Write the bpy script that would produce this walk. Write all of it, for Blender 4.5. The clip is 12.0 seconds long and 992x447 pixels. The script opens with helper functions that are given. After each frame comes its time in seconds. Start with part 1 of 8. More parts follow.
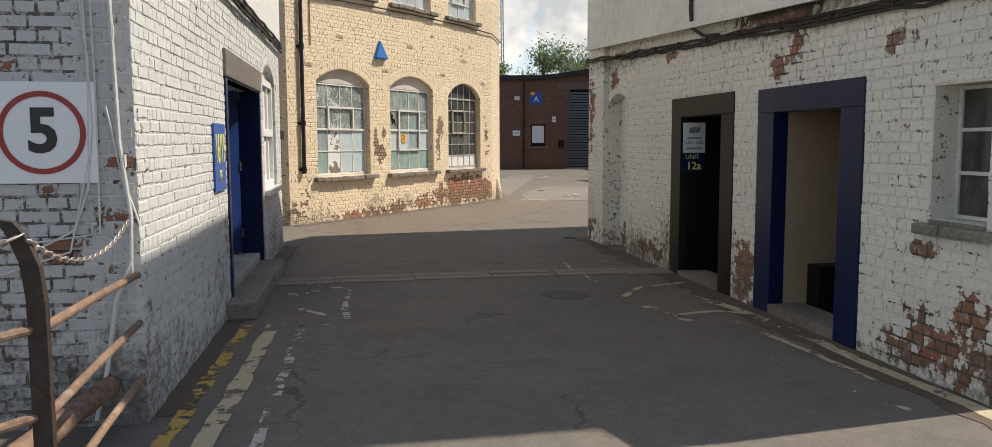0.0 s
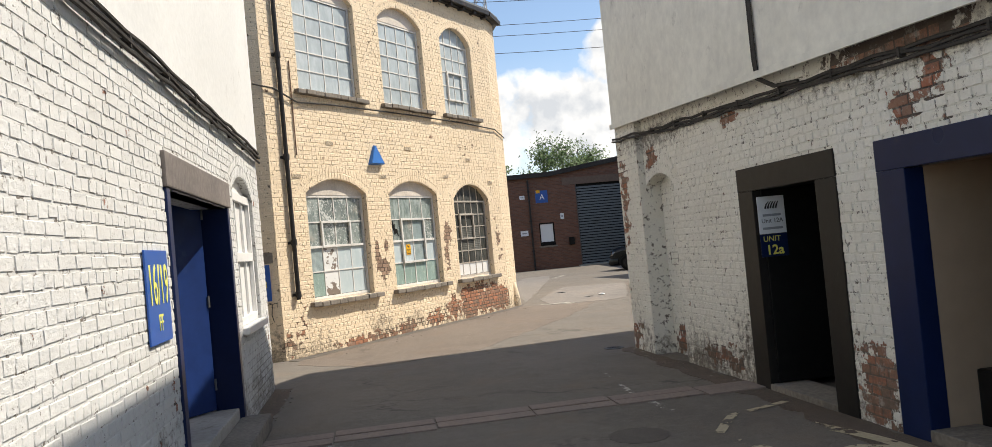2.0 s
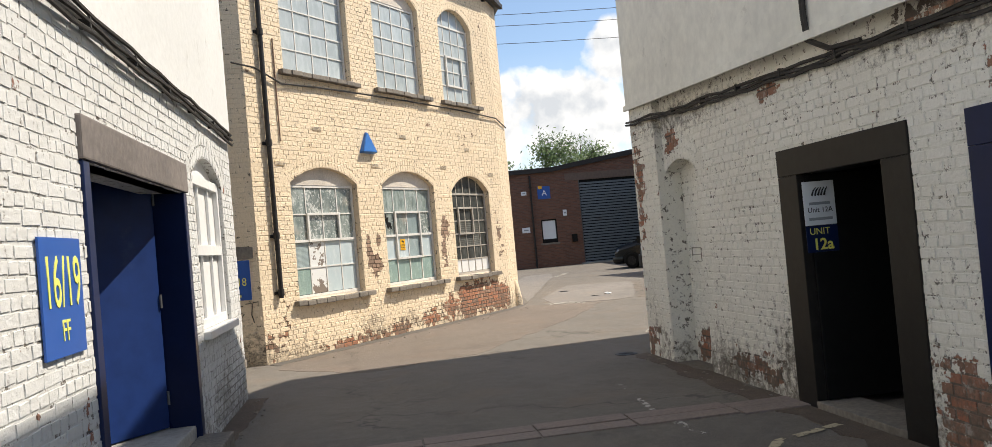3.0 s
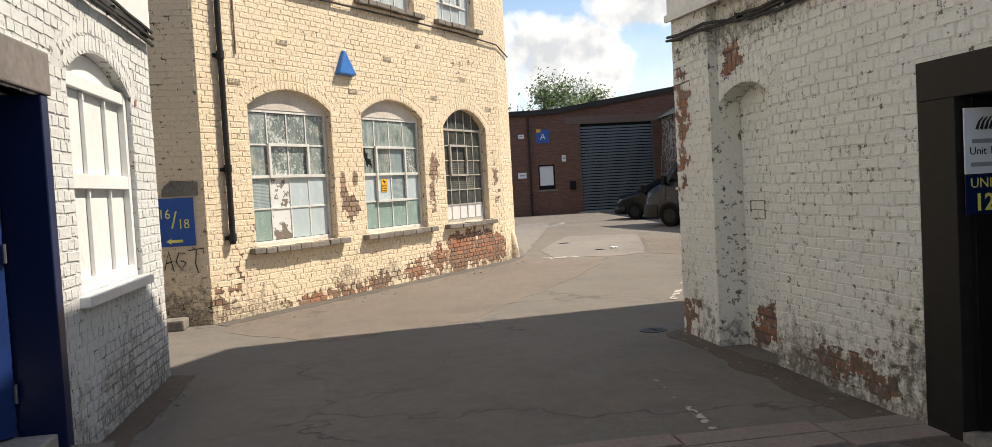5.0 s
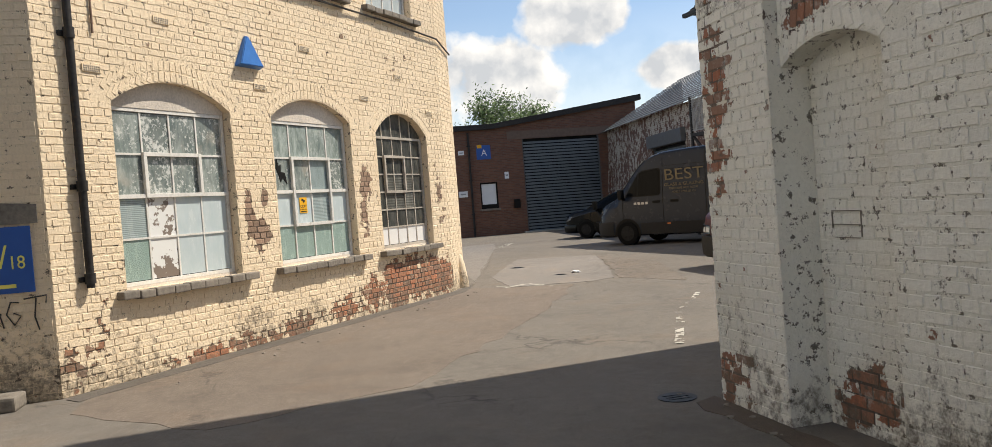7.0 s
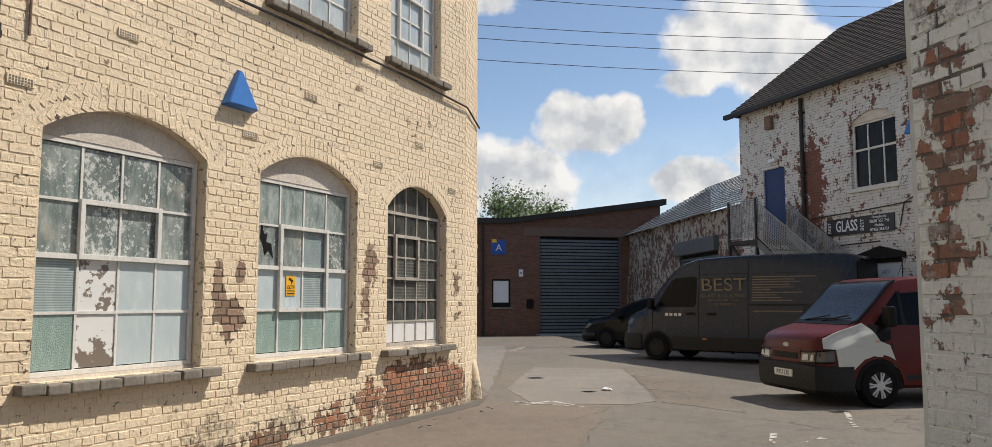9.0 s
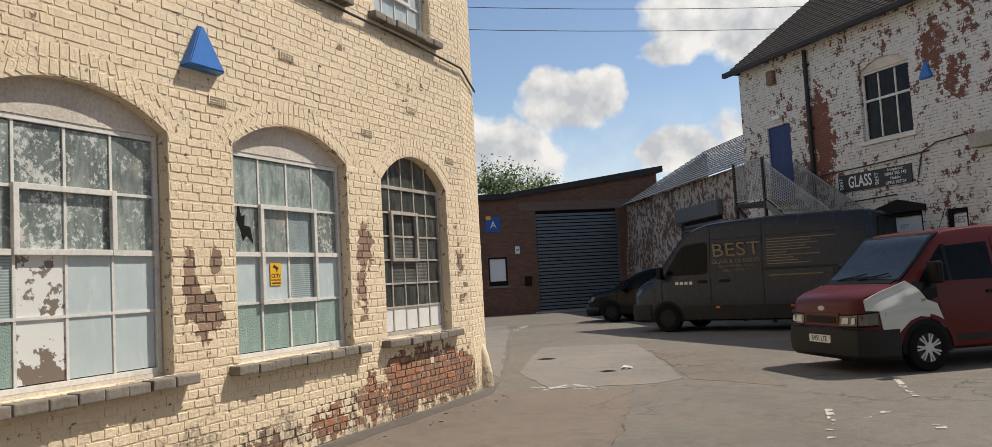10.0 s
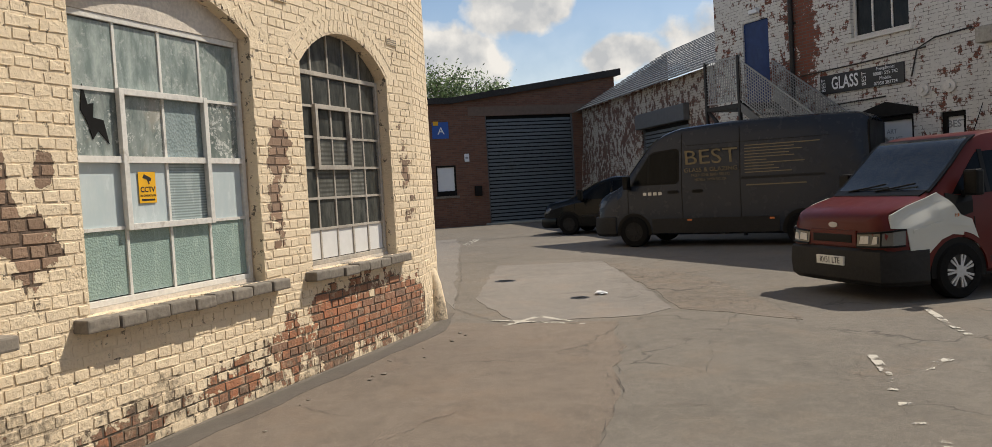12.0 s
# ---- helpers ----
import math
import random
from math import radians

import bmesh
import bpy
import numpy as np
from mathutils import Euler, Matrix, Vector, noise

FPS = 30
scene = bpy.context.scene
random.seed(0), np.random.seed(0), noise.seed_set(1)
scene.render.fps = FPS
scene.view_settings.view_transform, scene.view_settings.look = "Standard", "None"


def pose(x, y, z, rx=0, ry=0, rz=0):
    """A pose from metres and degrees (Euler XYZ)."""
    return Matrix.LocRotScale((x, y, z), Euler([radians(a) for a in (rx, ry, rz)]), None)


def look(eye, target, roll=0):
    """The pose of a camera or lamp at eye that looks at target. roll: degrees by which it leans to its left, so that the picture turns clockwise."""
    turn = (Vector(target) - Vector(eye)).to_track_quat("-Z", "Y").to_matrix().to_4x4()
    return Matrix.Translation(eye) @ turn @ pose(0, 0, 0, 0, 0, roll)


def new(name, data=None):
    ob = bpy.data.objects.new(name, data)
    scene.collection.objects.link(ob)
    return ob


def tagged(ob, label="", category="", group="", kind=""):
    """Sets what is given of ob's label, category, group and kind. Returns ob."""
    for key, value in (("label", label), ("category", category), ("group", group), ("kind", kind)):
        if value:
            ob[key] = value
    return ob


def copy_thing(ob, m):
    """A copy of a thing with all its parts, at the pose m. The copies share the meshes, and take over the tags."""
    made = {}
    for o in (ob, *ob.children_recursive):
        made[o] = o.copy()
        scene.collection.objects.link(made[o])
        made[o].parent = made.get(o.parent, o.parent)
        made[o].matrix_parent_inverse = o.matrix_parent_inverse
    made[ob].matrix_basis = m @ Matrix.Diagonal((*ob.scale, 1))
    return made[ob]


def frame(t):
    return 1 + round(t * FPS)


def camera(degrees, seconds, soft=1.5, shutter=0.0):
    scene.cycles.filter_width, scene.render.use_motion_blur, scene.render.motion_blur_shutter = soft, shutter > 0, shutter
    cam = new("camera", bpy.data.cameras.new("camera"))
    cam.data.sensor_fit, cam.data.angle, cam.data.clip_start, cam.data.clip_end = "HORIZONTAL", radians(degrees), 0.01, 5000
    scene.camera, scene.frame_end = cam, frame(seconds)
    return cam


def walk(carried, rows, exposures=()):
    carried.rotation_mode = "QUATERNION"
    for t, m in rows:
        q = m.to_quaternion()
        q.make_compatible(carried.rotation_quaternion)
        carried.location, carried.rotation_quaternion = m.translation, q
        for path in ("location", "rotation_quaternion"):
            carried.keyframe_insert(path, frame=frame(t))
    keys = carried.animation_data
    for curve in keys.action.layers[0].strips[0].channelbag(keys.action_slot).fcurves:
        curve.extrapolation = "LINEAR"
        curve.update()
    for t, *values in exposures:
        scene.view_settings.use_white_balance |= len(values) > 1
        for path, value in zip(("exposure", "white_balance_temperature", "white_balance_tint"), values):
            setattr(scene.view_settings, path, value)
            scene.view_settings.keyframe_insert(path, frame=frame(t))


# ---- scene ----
cam = camera(61.8, 12.0, 0.6)
PATH = [
    (0, (0.147, 0.23, 1.604), (0.46, 2.196, 1.405), -0.2),
    (0.5, (0.141, 0.661, 1.603), (0.445, 2.631, 1.436), -0.1),
    (1, (0.158, 1.162, 1.621), (0.46, 3.138, 1.54), -0.7),
    (1.5, (0.17, 1.686, 1.612), (0.474, 3.663, 1.597), -3.9),
    (2, (0.237, 2.245, 1.596), (0.547, 4.22, 1.646), -5.4),
    (2.5, (0.27, 2.81, 1.56), (0.578, 4.785, 1.609), -5.3),
    (3, (0.416, 3.372, 1.547), (0.723, 5.348, 1.592), -5.1),
    (3.5, (0.488, 3.973, 1.501), (0.805, 5.948, 1.51), -2.6),
    (3.7, (0.498, 4.123, 1.469), (0.821, 6.097, 1.463), -2.3),
    (5.3, (0.71, 5.953, 1.531), (1.025, 7.926, 1.439), -3.3),
    (5.5, (0.717, 6.214, 1.513), (1.033, 8.187, 1.426), -3.3),
    (6, (0.811, 6.812, 1.482), (1.134, 8.785, 1.424), -2.8),
    (6.5, (0.902, 7.453, 1.481), (1.234, 9.424, 1.423), -3.0),
    (7, (0.962, 8.046, 1.484), (1.428, 9.991, 1.436), -4.4),
    (7.2, (0.998, 8.281, 1.46), (1.489, 10.22, 1.485), -4.4),
    (8.8, (1.162, 10.011, 1.468), (1.622, 11.956, 1.537), -0.3),
    (9, (1.161, 10.252, 1.486), (1.619, 12.19, 1.675), 0.0),
    (9.5, (1.232, 10.831, 1.467), (1.708, 12.762, 1.68), -4.4),
    (10, (1.206, 11.383, 1.478), (1.69, 13.318, 1.617), -3.2),
    (10.5, (1.239, 11.824, 1.509), (1.806, 13.741, 1.568), -2.5),
    (11, (1.379, 12.373, 1.526), (1.946, 14.291, 1.509), -2.5),
    (11.5, (1.474, 12.87, 1.53), (2.049, 14.785, 1.512), -2.5),
    (12, (1.618, 13.418, 1.528), (2.216, 15.325, 1.44), -3.3),
]
EXPOSURES = [(0, 0.30, 6900, 10), (2.5, 0.58, 6750, 10), (6, 0.58, 6950, 10), (7, 0.38, 6850, 10), (9, 0.14, 6650, 10), (12, 0.06, 6950, 10)]
walk(cam, [(t, look(eye, target, roll)) for t, eye, target, roll in PATH], EXPOSURES)

# ---- light ----
world = bpy.data.worlds.new("sky")
scene.world = world
world.use_nodes = True
SUN_AZ, SUN_EL = math.atan2(0.14, 1.0), radians(53)


# cumulus heaps: direction, half width, half height
HEAPS = (((0.331, 0.921, 0.204), 0.080, 0.046), ((0.369, 0.905, 0.211), 0.036, 0.040), ((0.302, 0.929, 0.222), 0.040, 0.040), ((0.239, 0.960, 0.140), 0.120, 0.070),
         ((0.150, 0.980, 0.130), 0.110, 0.060), ((0.479, 0.826, 0.300), 0.120, 0.066), ((0.436, 0.889, 0.142), 0.085, 0.030), ((0.432, 0.866, 0.254), 0.046, 0.024),
         ((0.530, 0.807, 0.259), 0.080, 0.055), ((0.210, 0.916, 0.350), 0.040, 0.026), ((0.560, 0.800, 0.150), 0.120, 0.050))


def sky():
    """Clear blue with fair-weather cumulus, its heaps lit from the sun's side."""
    nt = world.node_tree
    nt.nodes.clear()
    L = nt.links.new

    def node(kind, **values):
        n = nt.nodes.new(kind)
        for key, v in values.items():
            n.inputs[key].default_value = v
        return n

    def math2(op, a, b):
        n = nt.nodes.new("ShaderNodeMath")
        n.operation = op
        for sock, v in zip(n.inputs, (a, b)):
            if isinstance(v, bpy.types.NodeSocket):
                L(v, sock)
            else:
                sock.default_value = v
        return n.outputs[0]

    def vec2(op, a, b):
        n = nt.nodes.new("ShaderNodeVectorMath")
        n.operation = op
        for sock, v in zip(n.inputs, (a, b)):
            if isinstance(v, bpy.types.NodeSocket):
                L(v, sock)
            else:
                sock.default_value = v
        return n

    def span(v, lo, hi, a=0.0, b=1.0):
        n = nt.nodes.new("ShaderNodeMapRange")
        L(v, n.inputs[0])
        for k, x in enumerate((lo, hi, a, b)):
            n.inputs[k + 1].default_value = x
        return n.outputs[0]

    out = nt.nodes.new("ShaderNodeOutputWorld")
    bg = nt.nodes.new("ShaderNodeBackground")
    st = nt.nodes.new("ShaderNodeTexSky")
    st.sky_type, st.sun_disc = "NISHITA", False
    st.sun_elevation, st.sun_rotation = SUN_EL, math.pi / 2 - SUN_AZ
    st.dust_density, st.air_density = 0.3, 0.9
    co = nt.nodes.new("ShaderNodeTexCoord").outputs["Generated"]
    sep = nt.nodes.new("ShaderNodeSeparateXYZ")
    L(co, sep.inputs[0])

    def puff(v):
        n = node("ShaderNodeTexNoise", Scale=19.0, Detail=6.0, Roughness=0.5)
        L(v, n.inputs["Vector"])
        return n.outputs[0]

    n1, n1b = puff(co), puff(vec2("ADD", co, (0.012, 0.0, 0.016)).outputs[0])
    heap = None
    for c, w, h in HEAPS:
        d = vec2("LENGTH", vec2("DIVIDE", vec2("SUBTRACT", co, c).outputs[0], (w, w, h)).outputs[0], (0, 0, 0)).outputs["Value"]
        d = span(d, 1.12, 0.0)
        heap = d if heap is None else math2("MAXIMUM", heap, d)
    # scattered cloud over the rest of the sky
    n2 = node("ShaderNodeTexNoise", Scale=3.4, Detail=7.0, Roughness=0.55)
    L(co, n2.inputs["Vector"])
    rest = math2("MULTIPLY", span(n2.outputs[0], 0.50, 0.72), span(sep.outputs[1], 0.85, 0.6))
    heap = math2("MAXIMUM", heap, rest)
    f = math2("ADD", heap, math2("MULTIPLY", math2("SUBTRACT", n1, 0.5), 1.25))
    cover = math2("MULTIPLY", span(f, 0.22, 0.44), span(heap, 0.0, 0.14))
    haze = math2("MULTIPLY", span(sep.outputs[2], 0.22, 0.02), 0.55)
    cover = math2("MAXIMUM", cover, math2("MULTIPLY", haze, span(n2.outputs[0], 0.3, 0.6)))
    light = math2("ADD", math2("MULTIPLY", math2("SUBTRACT", n1, n1b), 2.6), math2("MULTIPLY", f, -0.30))
    shade = nt.nodes.new("ShaderNodeValToRGB")
    shade.color_ramp.elements[0].position, shade.color_ramp.elements[1].position = 0.10, 0.75
    shade.color_ramp.elements[0].color = (4.1, 4.35, 4.7, 1)
    shade.color_ramp.elements[1].color = (6.9, 6.85, 6.75, 1)
    L(math2("ADD", light, 0.62), shade.inputs[0])
    mix = nt.nodes.new("ShaderNodeMix")
    mix.data_type = "RGBA"
    L(cover, mix.inputs[0])
    L(st.outputs[0], mix.inputs[6])
    L(shade.outputs[0], mix.inputs[7])
    L(mix.outputs[2], bg.inputs[0])
    bg.inputs[1].default_value = 0.12
    L(bg.outputs[0], out.inputs[0])


sky()
sun_data = bpy.data.lights.new("sun", "SUN")
sun_data.energy, sun_data.angle, sun_data.color = 4.5, radians(0.53), (1.0, 0.94, 0.84)
sun = new("sun", sun_data)
SUN_DIR = Vector((math.cos(SUN_AZ) * math.cos(SUN_EL), math.sin(SUN_AZ) * math.cos(SUN_EL), math.sin(SUN_EL)))
sun.matrix_world = look(tuple(SUN_DIR * 60), (0, 0, 0))
scene.view_settings.exposure = 0.0


# ---- materials ----
def node_mat(name):
    m = bpy.data.materials.new(name)
    m.use_nodes = True
    return m, m.node_tree, m.node_tree.nodes["Principled BSDF"]


def rgb(c):
    return (c[0], c[1], c[2], 1)


class Kit:
    """Short ways to add shader nodes."""

    def __init__(self, nt):
        self.nt, self.pos = nt, nt.nodes.new("ShaderNodeNewGeometry").outputs["Position"]

    def put(self, sock, v):
        if isinstance(v, bpy.types.NodeSocket):
            self.nt.links.new(v, sock)
        else:
            sock.default_value = v

    def noise(self, scale, detail=4, rough=0.55, vec=None, w=0.0):
        n = self.nt.nodes.new("ShaderNodeTexNoise")
        n.inputs["Scale"].default_value, n.inputs["Detail"].default_value, n.inputs["Roughness"].default_value = scale, detail, rough
        if w:
            mp = self.nt.nodes.new("ShaderNodeMapping")
            mp.inputs["Location"].default_value = (w, w * 0.7, w * 1.3)
            self.nt.links.new(vec or self.pos, mp.inputs[0])
            vec = mp.outputs[0]
        self.nt.links.new(vec or self.pos, n.inputs["Vector"])
        return n.outputs[0]

    def voronoi(self, scale, feature="F1", vec=None):
        n = self.nt.nodes.new("ShaderNodeTexVoronoi")
        n.feature = feature
        n.inputs["Scale"].default_value = scale
        self.nt.links.new(vec or self.pos, n.inputs["Vector"])
        return n.outputs[0]

    def math(self, op, a, b=0.0, c=0.0):
        n = self.nt.nodes.new("ShaderNodeMath")
        n.operation = op
        for s, v in zip(n.inputs, (a, b, c)):
            self.put(s, v)
        return n.outputs[0]

    def ramp(self, v, lo, hi, a=0.0, b=1.0):
        n = self.nt.nodes.new("ShaderNodeMapRange")
        self.put(n.inputs[0], v)
        for i, x in enumerate((lo, hi, a, b)):
            self.put(n.inputs[i + 1], x)
        return n.outputs[0]

    def mix(self, f, a, b):
        n = self.nt.nodes.new("ShaderNodeMix")
        n.data_type = "RGBA"
        self.put(n.inputs[0], f)
        self.put(n.inputs[6], a if isinstance(a, bpy.types.NodeSocket) else rgb(a))
        self.put(n.inputs[7], b if isinstance(b, bpy.types.NodeSocket) else rgb(b))
        return n.outputs[2]

    def bump(self, h, strength, dist, normal=None):
        n = self.nt.nodes.new("ShaderNodeBump")
        n.inputs["Strength"].default_value, n.inputs["Distance"].default_value = strength, dist
        self.nt.links.new(h, n.inputs["Height"])
        if normal:
            self.nt.links.new(normal, n.inputs["Normal"])
        return n.outputs[0]

    def island(self):
        return self.nt.nodes.new("ShaderNodeNewGeometry").outputs["Random Per Island"]

    def random(self):
        n = self.nt.nodes.new("ShaderNodeObjectInfo").outputs["Random"]
        return self.math("FRACT", self.math("ADD", n, self.island()))

    def blob(self, centre, size):
        """1 at the centre of an ellipsoid, 0 at its rim."""
        n = self.nt.nodes.new("ShaderNodeVectorMath")
        n.operation = "SUBTRACT"
        self.put(n.inputs[0], self.pos)
        n.inputs[1].default_value = centre
        d = self.nt.nodes.new("ShaderNodeVectorMath")
        d.operation = "DIVIDE"
        self.put(d.inputs[0], n.outputs[0])
        d.inputs[1].default_value = size
        ln = self.nt.nodes.new("ShaderNodeVectorMath")
        ln.operation = "LENGTH"
        self.put(ln.inputs[0], d.outputs[0])
        return self.ramp(ln.outputs["Value"], 1.0, 0.0)


def plain(name, col, rough=0.6, metal=0.0, grain=30.0, vary=0.15, bump=0.1, dirt=0.0, dirt_col=(0.08, 0.065, 0.05), spec=0.5):
    m, nt, b = node_mat(name)
    b.inputs["Specular IOR Level"].default_value = spec
    k = Kit(nt)
    n = k.noise(grain, 5)
    big = k.noise(grain * 0.07, 4, w=3.1)
    dark = tuple(c * (1 - vary) for c in col)
    light = tuple(min(1, c * (1 + vary)) for c in col)
    c = k.mix(k.ramp(k.math("ADD", n, big), 0.75, 1.25), dark, light)
    if dirt:
        c = k.mix(k.ramp(k.noise(grain * 0.2, 8, 0.7, w=9.0), 0.62 - 0.15 * dirt, 0.7, 0, min(1, dirt + 0.3)), c, dirt_col)
    k.put(b.inputs["Base Color"], c)
    k.put(b.inputs["Roughness"], k.ramp(big, 0.3, 0.7, rough * 0.85, min(1, rough * 1.15)))
    b.inputs["Metallic"].default_value = metal
    if bump:
        k.put(b.inputs["Normal"], k.bump(n, bump, 0.01))
    return m


def painted_brick(name, paint, brick_a, brick_b, peel=0.0, patches=(), stain=0.0, low=0.0, chips=0.5, grimes=(), dull=None):
    """Old paint over brickwork, flaked off in patches down to the brick, with grime at the foot of the wall."""
    m, nt, b = node_mat(name)
    k = Kit(nt)
    rnd = k.random()
    fine, mid, big = k.noise(38, 6, 0.62), k.noise(7.5, 7, 0.66, w=5.0), k.noise(1.3, 4, 0.55, w=2.0)
    # mask of lost paint
    f = k.math("ADD", k.math("MULTIPLY", mid, 1.15), k.math("MULTIPLY", big, 0.38))
    f = k.math("ADD", f, k.math("MULTIPLY", k.math("SUBTRACT", rnd, 0.5), 0.17))
    f = k.math("ADD", f, peel - 0.30)
    for c, s, a in patches:
        f = k.math("ADD", f, k.math("MULTIPLY", k.blob(c, s), a))
    bare = k.ramp(f, 0.655, 0.668)
    edge = k.math("MULTIPLY", k.ramp(f, 0.635, 0.655), 0.55)
    tone = k.mix(k.ramp(fine, 0.3, 0.7), tuple(c * 0.90 for c in paint), paint)
    tone = k.mix(k.ramp(rnd, 0.0, 1.0, 0.0, 0.22), tone, tuple(c * 0.72 for c in paint))
    tone = k.mix(k.ramp(big, 0.35, 0.75, 0.0, 0.14 + stain), tone, (paint[0] * 0.66, paint[1] * 0.60, paint[2] * 0.50))
    # chips and hairline gaps in the paint
    chip = k.ramp(k.noise(16, 9, 0.72, w=11.0), 0.66 - 0.02 * chips, 0.69 - 0.02 * chips)
    tone = k.mix(k.math("MULTIPLY", chip, 0.9), tone, (0.085, 0.064, 0.046))
    brick = k.mix(rnd, brick_a, brick_b)
    brick = k.mix(k.ramp(k.math("FRACT", k.math("MULTIPLY", rnd, 7.3)), 0.55, 1.0, 0, 0.75), brick, (0.24, 0.18, 0.14))
    brick = k.mix(k.ramp(fine, 0.35, 0.75, 0, 0.5), brick, tuple(c * 0.5 for c in brick_a))
    brick = k.mix(k.ramp(k.noise(11, 7, 0.7, w=13.0), 0.54, 0.64, 0, 0.5), brick, tuple(c * 0.62 for c in paint))
    if dull:
        height = nt.nodes.new("ShaderNodeSeparateXYZ")
        nt.links.new(k.pos, height.inputs[0])
        brick = k.mix(k.ramp(height.outputs[2], dull[0], dull[0] + 0.25, 0, 0.9), brick, k.mix(rnd, dull[1], tuple(c * 0.6 for c in dull[1])))
    col = k.mix(edge, tone, tuple(c * 0.42 for c in paint))
    col = k.mix(bare, col, brick)
    if low:
        sep = nt.nodes.new("ShaderNodeSeparateXYZ")
        nt.links.new(k.pos, sep.inputs[0])
        h = k.math("ADD", sep.outputs[2], k.math("MULTIPLY", k.math("SUBTRACT", mid, 0.5), -2.6))
        h = k.math("ADD", h, k.math("MULTIPLY", k.math("SUBTRACT", big, 0.5), -1.6))
        g = k.math("MULTIPLY", k.ramp(h, low, low * 0.35), k.ramp(k.noise(22, 7, 0.7, w=17.0), 0.36, 0.6))
        col = k.mix(k.math("MULTIPLY", g, 0.8), col, (0.14, 0.11, 0.08))
    for c, sz, a in grimes:
        g = k.math("ADD", k.math("MULTIPLY", k.blob(c, sz), a), k.math("MULTIPLY", k.math("SUBTRACT", k.noise(14, 9, 0.78, w=23.0), 0.5), 3.2))
        col = k.mix(k.math("MULTIPLY", k.ramp(g, 0.3, 0.8), 0.75), col, (0.11, 0.092, 0.072))
    k.put(b.inputs["Base Color"], col)
    k.put(b.inputs["Roughness"], k.ramp(bare, 0, 1, 0.72, 0.92))
    hgt = k.math("ADD", k.math("MULTIPLY", fine, 0.5), k.math("MULTIPLY", bare, -0.55))
    hgt = k.math("ADD", hgt, k.math("MULTIPLY", mid, 0.7))
    k.put(b.inputs["Normal"], k.bump(hgt, 0.9, 0.020))
    return m


def far_brick(name, paint, brick_a, brick_b, mortar, peel, patches=(), axis="x", scale=1.0):
    """Brickwork that stays far off: courses in the material."""
    m, nt, b = node_mat(name)
    k = Kit(nt)
    sep = nt.nodes.new("ShaderNodeSeparateXYZ")
    nt.links.new(k.pos, sep.inputs[0])
    com = nt.nodes.new("ShaderNodeCombineXYZ")
    nt.links.new(sep.outputs[0 if axis == "x" else 1], com.inputs[0])
    nt.links.new(sep.outputs[2], com.inputs[1])
    bt = nt.nodes.new("ShaderNodeTexBrick")
    nt.links.new(com.outputs[0], bt.inputs["Vector"])
    bt.inputs["Scale"].default_value = 1.0
    bt.inputs["Brick Width"].default_value, bt.inputs["Row Height"].default_value = 0.225, 0.076
    bt.inputs["Mortar Size"].default_value = 0.009
    bt.inputs["Color1"].default_value, bt.inputs["Color2"].default_value = rgb(brick_a), rgb(brick_b)
    bt.inputs["Mortar"].default_value = rgb(mortar)
    mid, big = k.noise(5.0, 8, 0.68), k.noise(0.9, 5, 0.6, w=4.0)
    col = k.mix(k.ramp(mid, 0.3, 0.7, 0, 0.35), bt.outputs[0], tuple(c * 0.5 for c in brick_a))
    if paint:
        f = k.math("ADD", k.math("MULTIPLY", mid, 0.75), k.math("MULTIPLY", big, 0.30))
        f = k.math("ADD", f, k.math("MULTIPLY", k.noise(14, 6, 0.7, w=6.0), 0.16))
        f = k.math("ADD", f, k.math("MULTIPLY", bt.outputs[1], 0.03))
        f = k.math("ADD", f, peel - 0.105)
        for c, s, a in patches:
            f = k.math("ADD", f, k.math("MULTIPLY", k.blob(c, s), a))
        bare = k.ramp(f, 0.60, 0.62)
        tone = k.mix(k.ramp(mid, 0.3, 0.75, 0, 0.5), paint, tuple(c * 0.72 for c in paint))
        tone = k.mix(k.math("MULTIPLY", bt.outputs[1], k.ramp(k.noise(9, 6, 0.7, w=15.0), 0.46, 0.62)), tone, tuple(c * 0.22 for c in paint))
        col = k.mix(bare, tone, col)
    else:
        col = k.mix(k.ramp(big, 0.3, 0.7, 0, 0.35), col, tuple(c * 0.6 for c in brick_a))
    k.put(b.inputs["Base Color"], col)
    b.inputs["Roughness"].default_value = 0.88
    k.put(b.inputs["Normal"], k.bump(k.math("SUBTRACT", mid, bt.outputs[1]), 0.5, 0.012))
    return m


